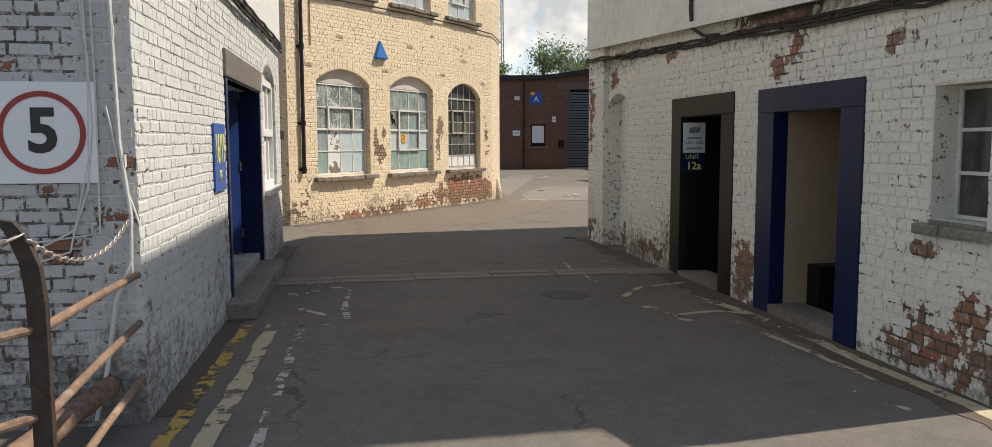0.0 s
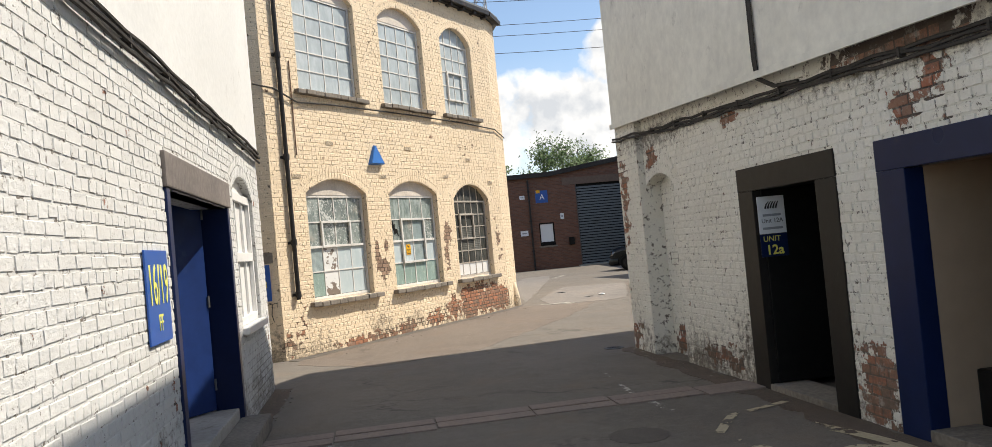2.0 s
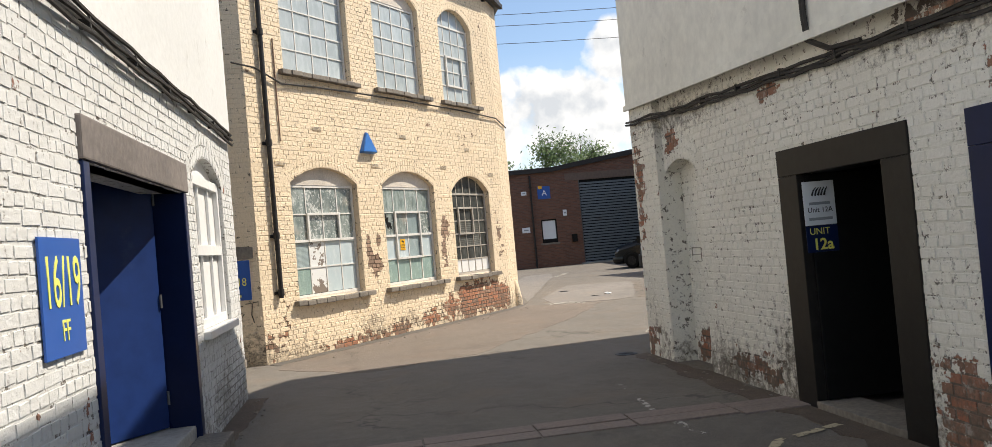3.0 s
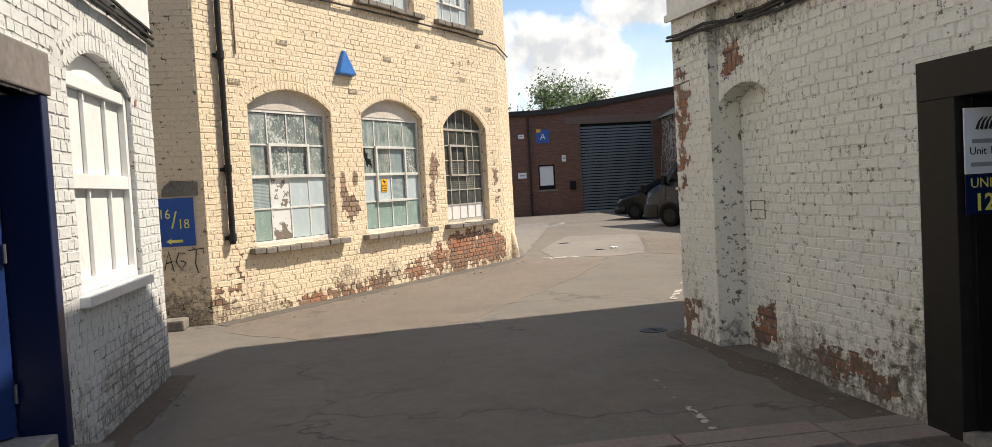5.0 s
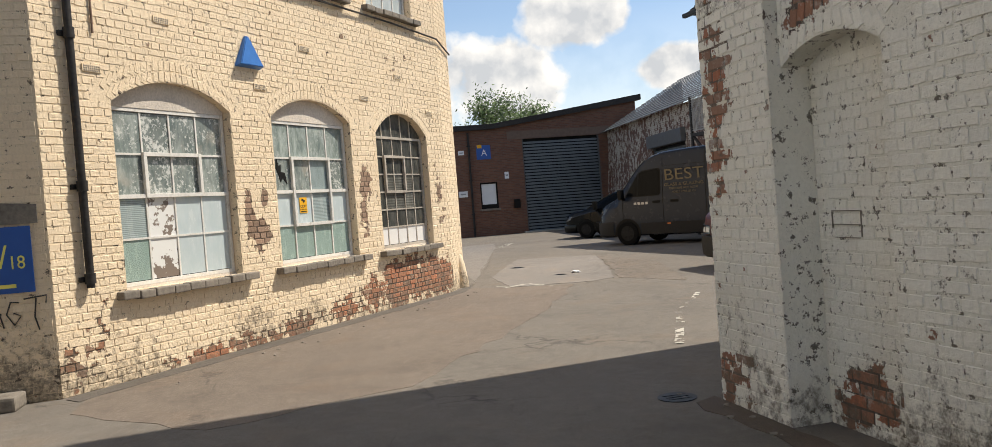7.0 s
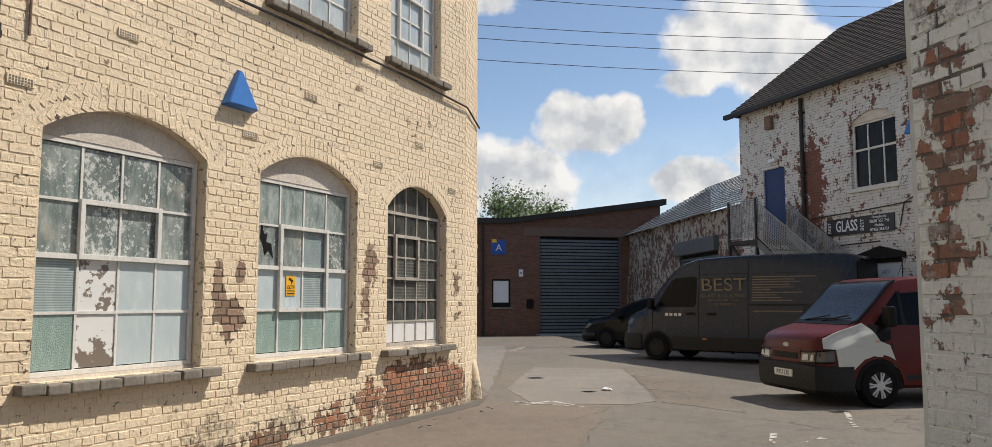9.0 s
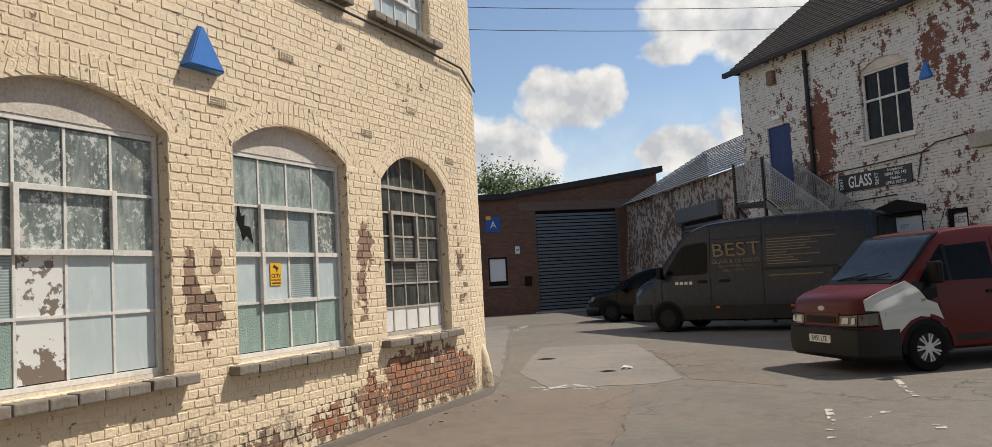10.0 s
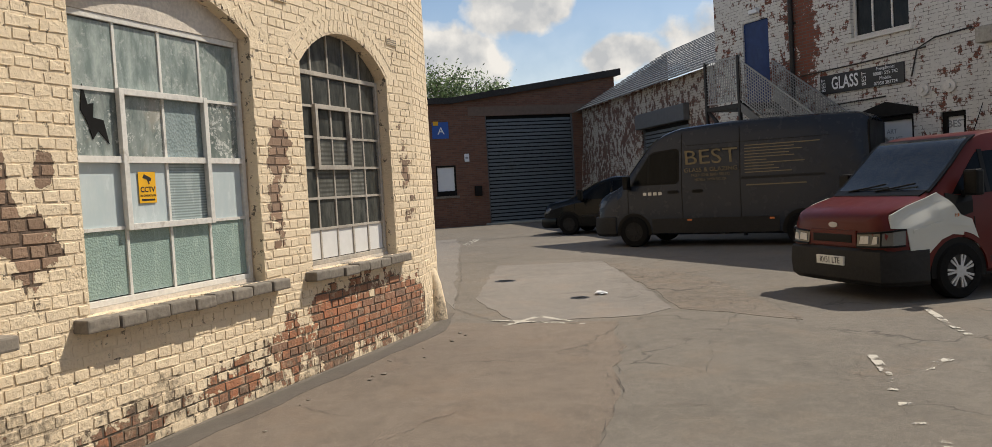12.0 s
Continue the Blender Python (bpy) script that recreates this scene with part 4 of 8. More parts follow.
rail = thing("railing", Matrix(), "rusty iron railing with a curved flat post and round bars", "railing")
bm = bmesh.new()
pts = [(0.0, 0.0), (0.0, 0.86), (-0.015, 1.0), (-0.06, 1.12), (-0.10, 1.17)]
W = 0.075
prof = [(-W, -0.45), (0.0, -0.45)] + [(p[0], p[1]) for p in pts[1:]] + [(p[0] - W * 0.9, p[1] + 0.012) for p in pts[:0:-1]]
prism(bm, prof, -0.02, 0.02)
post = part("post", bm, M["rust_post"], rail, "flat dark iron post with a bent head")
post.matrix_local = at(-1.045, 3.55, 0.14)
for k, (za, zb) in enumerate(((0.90, 0.86), (0.58, 0.585), (0.22, 0.27))):
    bm = bmesh.new()
    zp = (0.90, 0.56, 0.22)[k]
    tube(bm, [(-2.6, 2.2, zp - 0.2), (-1.9, 2.85, zp - 0.1), (-1.1, 3.55, zp)], 0.02, 10)
    part("bar", bm, M["rust"], rail, smooth=True)
    bm = bmesh.new()
    tube(bm, [(-1.07, 3.56, zp), (-1.09, 4.3, (zp + zb) / 2 + 0.01), (-1.12, 5.11, zb)], 0.02, 10)
    part("bar", bm, M["rust"], rail, smooth=True)
bm = bmesh.new()
tube(bm, [(-1.9, 3.4, 0.02), (-1.55, 4.3, 0.1), (-1.28, 5.06, 0.24)], 0.06, 14)
tube(bm, [(-1.47, 4.52, 0.13), (-1.40, 4.70, 0.17)], 0.07, 14)
solid("drain_pipe", bm, M["rust"], Matrix(), "flaking white and rust coloured pipe behind a railing", "pipe", smooth=True)


def chain(name, p, q, sag, label, n=34):
    t = thing(name, Matrix(), label, "chain")
    p, q = Vector(p), Vector(q)
    pts = []
    for i in range(n + 1):
        u = i / n
        c = p.lerp(q, u)
        c.z -= sag * 4 * u * (1 - u)
        pts.append(c)
    for i in range(n):
        a, b = pts[i], pts[i + 1]
        mid, d = (a + b) / 2, (b - a)
        L = d.length
        bm = bmesh.new()
        loop = []
        for k in range(8):
            an = 2 * math.pi * k / 8
            loop.append((math.cos(an) * L * 0.78, math.sin(an) * 0.011, 0))
        tube(bm, loop + [loop[0]], 0.0042, 5)
        me_ob = part("link", bm, M["chain"], t)
        me_ob.matrix_local = Matrix.Translation(mid) @ d.to_track_quat("X", "Z").to_matrix().to_4x4() @ Matrix.Rotation(math.pi / 2 * (i % 2), 4, "X")
    return t


chain("chain", (-1.09, 3.53, 1.24), (-1.15, 5.08, 1.17), 0.14, "pale steel chain hung between a post and a wall")
chain("chain", (-1.12, 3.53, 1.26), (-2.1, 2.6, 1.25), 0.14, "pale steel chain hung between a post and a wall", 26)

# ---- right white building ----
RS, RS_LEN = facade((3.84, 13.29), (3.84, 4.55))
RX = 13.29


def rs(y):
    return RX - y


def ledge_right(s):
    y = RX - s
    return 2.66 + (y - 4.6) * 0.048


def cable_right(s):
    return 2.50 + (RX - s - 4.6) * 0.041


D12 = (rs(9.55), rs(8.43), 0.0, 1.88, 0.0)
DBL = (rs(7.32), rs(6.23), 0.0, 1.86, 0.0)
WR = (rs(5.17), rs(4.66), 1.08, 1.95, 0.0)
bm = bmesh.new()
NI0, NI1 = rs(12.47), rs(11.6)
segs = [(0.0, NI0, []), (NI1, RS_LEN, [D12, DBL, WR])]
R_TOP = 2.36
for a, b, ops in segs:
    wall_with(bm, a, b, -0.1, R_TOP, 0.34 if ops else 0.43, ops, 0.0 if ops else -0.09)
NICHE = (NI0, NI1, -0.1, 2.16, 0.12)
n = 10
for i in range(n):
    a, b = NI0 + (NI1 - NI0) * i / n, NI0 + (NI1 - NI0) * (i + 1) / n
    prism(bm, [(a, arch_z(NICHE, a)), (b, arch_z(NICHE, b)), (b, R_TOP), (a, R_TOP)], 0.0, 0.34)
box(bm, NI0, NI1, 0.19, 0.339, -0.1, 2.3)
prism(bm, [(NI0, R_TOP), (RS_LEN, R_TOP), (RS_LEN, ledge_right(RS_LEN)), (NI0, ledge_right(NI0))], 0.0, 0.34)
prism(bm, [(0.0, R_TOP), (NI0, R_TOP), (NI0, ledge_right(NI0)), (0.0, ledge_right(0))], -0.09, 0.34)
wall_right = solid("wall_right", bm, M["white_right_joint"], RS, "cream-white painted brick wall with flaking paint", "wall", kind="structure")
bm = bmesh.new()
prism(bm, [(-0.02, ledge_right(0)), (RS_LEN, ledge_right(RS_LEN)), (RS_LEN, 2.95), (RS_LEN - 1.0, 3.3), (RS_LEN - 1.0, 7.3), (-0.02, 7.3)], -0.12, 0.34)
solid("wall_right_upper", bm, M["render_right"], RS, "stained cream rendered upper wall", "wall", kind="structure")
bm = bmesh.new()
prism(bm, [(-0.03, ledge_right(0) - 0.05), (RS_LEN, ledge_right(RS_LEN) - 0.05), (RS_LEN, ledge_right(RS_LEN) + 0.015), (-0.03, ledge_right(0) + 0.015)], -0.15, -0.1205)
solid("trim_right", bm, M["render_right"], RS, "stained drip ledge under the rendered wall", "ledge", kind="structure")
bm = bmesh.new()
GABLE = [((3.95, 13.40), 7.25, (6.3, 15.40), 9.3), ((6.3, 15.40), 9.3, (9.0, 15.40), 7.25), ((9.0, 15.40), 7.25, (9.0, 5.55), 7.25), ((9.0, 5.55), 7.25, (6.3, 5.55), 9.3), ((6.3, 5.55), 9.3, (4.2, 5.55), 7.3)]
for a, ha, b, hb in GABLE:
    d = Vector(b) - Vector(a)
    n = Vector((-d.y, d.x)).normalized() * 0.1
    lo = [bm.verts.new((q.x, q.y, -0.1)) for q in (Vector(a) + n, Vector(b) + n, Vector(b) - n, Vector(a) - n)]
    hi = [bm.verts.new((q.x, q.y, h)) for q, h in zip((Vector(a) + n, Vector(b) + n, Vector(b) - n, Vector(a) - n), (ha, hb, hb, ha))]
    for i in range(4):
        j = (i + 1) % 4
        bm.faces.new((lo[i], lo[j], hi[j], hi[i]))
    bm.faces.new(hi)
solid("wall_right_back", bm, M["render_right"], Matrix(), "plain rendered wall", "wall", kind="structure")
bm = bmesh.new()
for a, b, c, e in (((3.66, 5.45, 7.2), (3.66, 13.3, 7.2), (6.3, 15.5, 9.35), (6.3, 5.45, 9.35)), ((9.2, 5.45, 7.15), (9.2, 15.5, 7.15), (6.3, 15.5, 9.35), (6.3, 5.45, 9.35))):
    v = [bm.verts.new(q) for q in (a, b, c, e)]
    w = [bm.verts.new((q[0], q[1], q[2] + 0.12)) for q in (a, b, c, e)]
    bm.faces.new(v)
    bm.faces.new(w)
    for i in range(4):
        bm.faces.new((v[i], v[(i + 1) % 4], w[(i + 1) % 4], w[i]))
solid("roof_right", bm, M["felt"], Matrix(), "dark pitched roof", "roof", kind="structure")


def big_frame(m, o, width, mat, name, label):
    """A wide flat board frame round a doorway."""
    t = thing(name, m, label, "door frame")
    s0, s1, z0, z1, _ = o
    for a, b in ((s0 - width, s0 + 0.009), (s1 - 0.009, s1 + width)):
        bm = bmesh.new()
        box(bm, a, b, -0.014, 0.13, 0.0, z1 - 0.010, 0.006)
        part("jamb", bm, mat, t)
    bm = bmesh.new()
    box(bm, s0 - width, s1 + width, -0.016, 0.13, z1 - 0.009, z1 + 0.21, 0.006)
    part("head", bm, mat, t)
    return t


def widen(o, w):
    return (o[0] - w, o[1] + w, o[2], o[3] + 0.2, 0.0)


big_frame(RS, D12, 0.29, M["black_frame"], "door_frame", "dark bronze painted board frame round a doorway")
big_frame(RS, DBL, 0.30, M["blue_paint"], "door_frame", "wide dark blue board frame round a doorway")
# Unit 12a's lobby walls and both ceilings are black to stand for unlit depth
for o, w in ((D12, 1.4), (DBL, 1.9)):
    bm = bmesh.new()
    s0, s1 = o[0] - (0.02 if o is DBL else 0.32), o[1] + 0.32
    blue = o is DBL
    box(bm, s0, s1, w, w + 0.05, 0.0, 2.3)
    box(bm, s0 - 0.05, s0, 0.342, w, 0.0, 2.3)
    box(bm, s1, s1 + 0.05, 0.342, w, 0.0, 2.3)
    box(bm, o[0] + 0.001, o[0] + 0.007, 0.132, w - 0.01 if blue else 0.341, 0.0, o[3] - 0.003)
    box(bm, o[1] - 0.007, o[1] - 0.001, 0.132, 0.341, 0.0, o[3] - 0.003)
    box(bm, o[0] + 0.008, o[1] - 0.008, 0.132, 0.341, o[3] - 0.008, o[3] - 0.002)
    solid("wall_lobby", bm, M["beige"] if blue else M["black"], RS, "beige lobby wall inside a doorway" if blue else "lobby wall inside a doorway, blackened for its shade", "wall", kind="structure")
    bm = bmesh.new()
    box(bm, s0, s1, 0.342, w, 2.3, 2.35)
    solid("ceiling_lobby", bm, M["black"], RS, "lobby ceiling, blackened for its shade", "ceiling", kind="structure")
    bm = bmesh.new()
    box(bm, o[0] + 0.002, o[1] - 0.002, -0.02, 0.338, 0.0, 0.06 if not blue else 0.09, 0.008)
    solid("threshold", bm, M["stone_sill"], RS, "worn concrete threshold in a doorway", "step")
bm = bmesh.new()
box(bm, DBL[0] + 0.010, DBL[0] + 0.22, 0.36, 1.5, 0.0, 0.46, 0.02)
solid("bench", bm, M["black"], RS, "low black bench against the lobby wall", "bench")
bm = bmesh.new()
box(bm, D12[0] + 0.012, D12[0] + 0.05, 0.06, 0.95, 0.07, 1.865, 0.004)
d = solid("door_3", bm, M["black"], RS, "black door standing open against the side of the doorway", "door", kind="structure")
LEAF = RS @ at(D12[0] + 0.052, 0.0, 0.0) @ Matrix.Rotation(math.pi / 2, 4, "Z")
bm = bmesh.new()
box(bm, D12[0] + 0.051, D12[0] + 0.09, 0.86, 0.90, 1.0, 1.12)
part("door_handle", bm, M["black_iron"], d, "black door handle")
s = sign_board(LEAF @ at(0.135, -0.001, 1.63), 0.27, 0.35, M["sign_white"], "white notice with a leaf emblem and Unit 12A on a door", 0.006)
letters("Unit 12A", 0.058, M["sign_black"], s, at(0.0, -0.008, -0.055), thick=0.0008)
for z, w in ((-0.002, 0.18), (-0.125, 0.2)):
    bm = bmesh.new()
    box(bm, -w / 2, w / 2, -0.0085, -0.006, z - 0.011, z + 0.011)
    part("text_bar", bm, M["sign_grey"], s)
for k in range(5):
    bm = bmesh.new()
    tube(bm, [(-0.06 + k * 0.026, -0.007, 0.06), (-0.045 + k * 0.026, -0.007, 0.10), (-0.02 + k * 0.024, -0.007, 0.125)], 0.009, 6, 0.003)
    part("emblem", bm, M["sign_black"], s)
s = sign_board(LEAF @ at(0.135, -0.001, 1.345), 0.27, 0.21, M["blue_paint"], "dark blue plate with yellow lettering UNIT 12a on a door", 0.006)
letters("UNIT", 0.075, M["sign_yellow"], s, at(-0.02, -0.008, 0.06), thick=0.0008)
letters("12a", 0.125, M["sign_yellow"], s, at(0.0, -0.008, -0.045), thick=0.0008, bold=0.003)

# small steel window in the right wall
w = thing("window_2", RS, "small dusty three-pane window in a deep reveal", "window", kind="structure")
bm = bmesh.new()
for a, b in ((WR[0] + 0.002, WR[0] + 0.034), (WR[1] - 0.034, WR[1] - 0.002)):
    box(bm, a, b, 0.17, 0.21, 1.082, 1.948)
for z in (1.084, 1.372, 1.652, 1.922):
    box(bm, WR[0] + 0.035, WR[1] - 0.035, 0.172, 0.208, z, z + 0.024)
part("window_frame", bm, M["old_white"], w)
for k in range(3):
    bm = bmesh.new()
    box(bm, WR[0] + 0.035, WR[1] - 0.035, 0.185, 0.192, 1.109 + 0.28 * k, 1.370 + 0.28 * k)
    part("pane", bm, M["glass_d"], w)
bm = bmesh.new()
box(bm, WR[0], WR[1], 0.215, 0.338, 1.08, 1.95)
part("backing", bm, M["black"], w)
for k, (a, b) in enumerate(((-0.09, 0.16), (0.165, 0.40), (0.405, WR[1] - WR[0] + 0.06))):
    bm = bmesh.new()
    box(bm, WR[0] + a, WR[0] + b, -0.075 + 0.012 * (k % 2), 0.165, 0.975 + 0.005 * k, 1.05, 0.018)
    part("sill_stone", bm, M["mossy"], w, "mossy weathered sill stone")
bm = bmesh.new()
prism(bm, [(WR[0] + 0.002, 1.051), (WR[1] - 0.002, 1.051), (WR[1] - 0.002, 1.079), (WR[0] + 0.002, 1.079)], -0.01, 0.168)
part("sill_bed", bm, M["mossy"], w)


def right_run(dz, x0, seed):
    rng = random.Random(seed)
    return [(x, (-0.115 if x < NI0 + 0.1 else -0.03) - rng.uniform(0, 0.01), cable_right(x) + dz + rng.uniform(-0.014, 0.014)) for x in [x0 + (RS_LEN - x0) * i / 30 for i in range(31)]]


cable_run("cable_bundle", RS, [right_run(0.02, -0.05, 1), right_run(-0.015, -0.05, 2), right_run(-0.045, 1.5, 3)], 0.014, M["cable"], "dark cables clipped along a brick wall", [(x, -0.05, cable_right(x)) for x in (1.3, 2.1, 2.9, 3.7, 4.5, 5.3, 6.1, 6.9, 7.7)])
cable_run("riser_cable", RS, [[(rs(9.0) + dx, -0.145, 5.2), (rs(9.0) + dx, -0.145, 3.0), (rs(9.0) + dx, -0.13, 2.82), (rs(8.85) + dx, -0.06, 2.72), (rs(8.5) + dx, -0.05, cable_right(rs(8.5)) + 0.03)] for dx in (0.0, 0.035)],
          0.015, M["cable"], "dark cable rising up a rendered wall")

bm = bmesh.new()
for a, b, c, e in ((rs(12.33), rs(12.07), 1.287, 1.292), (rs(12.31), rs(12.09), 1.133, 1.137), (rs(12.33), rs(12.07), 1.209, 1.213), (rs(12.33), rs(12.326), 1.19, 1.285), (rs(12.075), rs(12.07), 1.14, 1.285)):
    box(bm, a, b, 0.178, 0.19, c, e)
solid("blocked_vent", bm, M["stone_sill"], RS, "outline of a painted-over vent in a wall", "vent")

# ---- cream building ----
Y0, Y1 = (-1.25, 16.35), (3.55, 22.4)
YF, Y_LEN = facade(Y0, Y1)
EAVE = 7.25
LOW = [(0.82, 2.49, 0.89, 2.80, 0.26), (3.22, 4.93, 0.89, 2.80, 0.27), (5.60, 7.15, 0.89, 2.70, 0.34)]
HIGH = [(0.88, 2.58, 4.62, 6.45, 0.31), (3.35, 4.88, 4.62, 6.4, 0.31), (5.62, 6.95, 4.62, 6.35, 0.34)]
bm = bmesh.new()
wall_with(bm, 0.0, Y_LEN, -0.1, 3.8, 0.33, LOW)
wall_with(bm, 0.0, Y_LEN, 3.8, EAVE, 0.33, HIGH)
wall_cream = solid("wall_cream", bm, M["cream_joint"], YF, "cream painted brick factory wall with flaking paint", "wall", kind="structure")
YR, YR_LEN = facade((-6.0, 16.32), Y0)
bm = bmesh.new()
box(bm, 0.0, YR_LEN - 0.002, 0.0, 0.33, -0.1, EAVE)
wall_cream_end = solid("wall_cream_end", bm, M["cream_joint"], YR, "cream painted brick end wall", "wall", kind="structure")
YC, YC_LEN = facade(Y1, (3.92, 23.25))
bm = bmesh.new()
box(bm, 0.002, YC_LEN, 0.0, 0.33, -0.1, EAVE)
wall_cream_corner = solid("wall_cream_corner", bm, M["cream_joint"], YC, "cream painted brick canted corner", "wall", kind="structure")
YB, YB_LEN = facade((3.92, 23.25), (3.9, 33.0))
bm = bmesh.new()
box(bm, 0.002, YB_LEN, 0.0, 0.33, -0.1, EAVE)
solid("wall_cream_side", bm, M["cream"], YB, "cream painted brick side wall", "wall", kind="structure")
bm = bmesh.new()
top = [(-6.0, 16.2), (-1.2, 16.2), (3.68, 22.35), (4.07, 23.2), (4.05, 33.0), (-6.0, 33.0)]
v0 = [bm.verts.new((x, y, EAVE + 0.05)) for x, y in top]
v1 = [bm.verts.new((x - 0.0, y, EAVE + 0.17)) for x, y in top]
peak = bm.verts.new((-2.0, 25.5, 9.0))
bm.faces.new(v0)
for i in range(len(top)):
    j = (i + 1) % len(top)
    bm.faces.new((v0[i], v0[j], v1[j], v1[i]))
    bm.faces.new((v1[i], v1[j], peak))
solid("roof_cream", bm, M["slate"], Matrix(), "grey slate roof of the cream building", "roof", kind="structure")
bm = bmesh.new()
for k in range(15):
    s = 0.3 + k * 0.52
    box(bm, s, s + 0.09, -0.16, 0.02, EAVE - 0.09, EAVE + 0.04)
box(bm, 0.0, Y_LEN, -0.20, -0.10, EAVE - 0.02, EAVE + 0.09, 0.01)
box(bm, 0.0, Y_LEN, -0.09, 0.0, EAVE - 0.05, EAVE + 0.04)
solid("gutter", bm, M["black_iron"], YF, "black iron gutter on brackets under an eave", "gutter")
bm = bmesh.new()
box(bm, 0.0, YC_LEN + 0.1, -0.20, -0.10, EAVE - 0.02, EAVE + 0.09, 0.01)
solid("gutter", bm, M["black_iron"], YC, "black iron gutter on brackets under an eave", "gutter")


def steel_window(m, o, cols, rows, name, label, mats, frame_mat, depth=0.13, bar=0.022, light=None, head=True, fanned=False, seed=1):
    """A steel factory window: outer frame, glazing bars, each pane, a sill of separate stones and the head."""
    rng = random.Random(seed)
    t = thing(name, m, label, "window", kind="structure")
    s0, s1, z0, z1, rise = o
    a, b = s0 + 0.012, s1 - 0.012
    zt = z1 - 0.03
    zb = z0 + 0.03
    bm = bmesh.new()
    for x in (a, b - 0.045):
        box(bm, x, x + 0.045, depth - 0.025, depth + 0.03, zb, zt, 0.003)
    for z in (zb, zt - 0.04):
        box(bm, a + 0.046, b - 0.046, depth - 0.023, depth + 0.028, z, z + 0.04, 0.003)
    part("window_frame", bm, frame_mat, t)
    xs = [a + 0.045 + (b - a - 0.09) * i / cols for i in range(cols + 1)]
    zs = [zb + 0.04 + (zt - zb - 0.08) * i / rows for i in range(rows + 1)]
    for i in range(1, cols):
        bm = bmesh.new()
        box(bm, xs[i] - bar / 2, xs[i] + bar / 2, depth - 0.014, depth + 0.014, zb + 0.04, zt - 0.04)
        part("glazing_bar", bm, frame_mat, t)
    for j in range(1, rows):
        bm = bmesh.new()
        heavy = 0.02 if (rows == 4 and j == 2) else 0.0
        box(bm, a + 0.046, b - 0.046, depth - 0.017 - heavy, depth + 0.012, zs[j] - bar / 2 - heavy / 2, zs[j] + bar / 2 + heavy / 2)
        part("glazing_bar", bm, frame_mat, t)
    for i in range(cols):
        for j in range(rows):
            mat = mats(i, rows - 1 - j)
            bm = bmesh.new()
            tip = rng.uniform(-0.003, 0.003)
            box(bm, xs[i] + 0.008, xs[i + 1] - 0.008, depth - 0.003 + tip, depth + 0.004 + tip, zs[j] + 0.008, zs[j + 1] - 0.008)
            part("pane", bm, mat, t)
    if light:
        i0, i1, j0, j1 = light
        xa, xb, za, zc = xs[i0], xs[i1], zs[rows - j1], zs[rows - j0]
        bm = bmesh.new()
        for p, q in ((xa - 0.02, xa + 0.022), (xb - 0.022, xb + 0.02)):
            box(bm, p, q, depth - 0.05, depth - 0.018, za - 0.02, zc + 0.02, 0.003)
        for p, q in ((za - 0.02, za + 0.022), (zc - 0.022, zc + 0.02)):
            box(bm, xa + 0.023, xb - 0.023, depth - 0.048, depth - 0.02, p, q, 0.003)
        part("opening_light", bm, frame_mat, t, "hinged opening light")
    n = 12
    if rise and head:
        bm = bmesh.new()
        pts = [(a, zt + 0.001)] + [(a + (b - a) * i / n, arch_z(o, a + (b - a) * i / n) + 0.004) for i in range(n + 1)] + [(b, zt + 0.001)]
        prism(bm, pts, depth - 0.03, depth + 0.04)
        part("head_panel", bm, M["plaster"], t, "rough plastered arched head")
    if rise and fanned:
        bm = bmesh.new()
        pts = [(a, zt + 0.001)] + [(a + (b - a) * i / n, arch_z(o, a + (b - a) * i / n) + 0.004) for i in range(n + 1)] + [(b, zt + 0.001)]
        prism(bm, pts, depth, depth + 0.006)
        part("pane", bm, mats(1, 0), t)
        for i in range(1, cols):
            bm = bmesh.new()
            box(bm, xs[i] - bar / 2, xs[i] + bar / 2, depth - 0.014, depth + 0.014, zt, arch_z(o, xs[i]))
            part("glazing_bar", bm, frame_mat, t)
    # sill stones
    x = s0 - 0.13
    k = 0
    while x < s1 + 0.12:
        w = min(0.21 + rng.uniform(-0.02, 0.04), s1 + 0.17 - x)
        bm = bmesh.new()
        dz = rng.uniform(-0.006, 0.008)
        box(bm, x, x + w - 0.008, -0.115 + rng.uniform(-0.015, 0.012), depth - 0.03, z0 - 0.085 + dz, z0 - 0.002 + dz, 0.014)
        part("sill_stone", bm, M["stone_sill"], t)
        x += w
    bm = bmesh.new()
    box(bm, s0 + 0.001, s1 - 0.001, depth - 0.028, depth + 0.06, z0 - 0.0, zb - 0.001)
    part("sill_bed", bm, M["plaster"], t)
    bm = bmesh.new()
    box(bm, s0, s1, 0.30, 0.325, z0, z1 + rise)
    part("backing", bm, M["black"], t)
    return t


def mats_1(i, j):
    if j < 2:
        return M["glass_a"]
    return M["flaked"] if i == 1 else (M["glass_c"] if i == 0 and j == 3 else (M["glass_line"] if i == 0 else M["glass_b"]))


def mats_2(i, j):
    if j == 1:
        return M["glass_pebble"] if i == 2 else M["glass_a"]
    if j == 2:
        return M["glass_line"] if i == 2 else M["glass_b"]
    return M["glass_a2"] if j == 0 else M["glass_c"]


def mats_3(i, j):
    return M["white_paint"] if j == 5 else (M["glass_blind"] if j in (2, 3) and 0 < i < 4 else M["glass_d"])


# upper panes all take the glass with sky painted in
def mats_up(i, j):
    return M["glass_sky"]


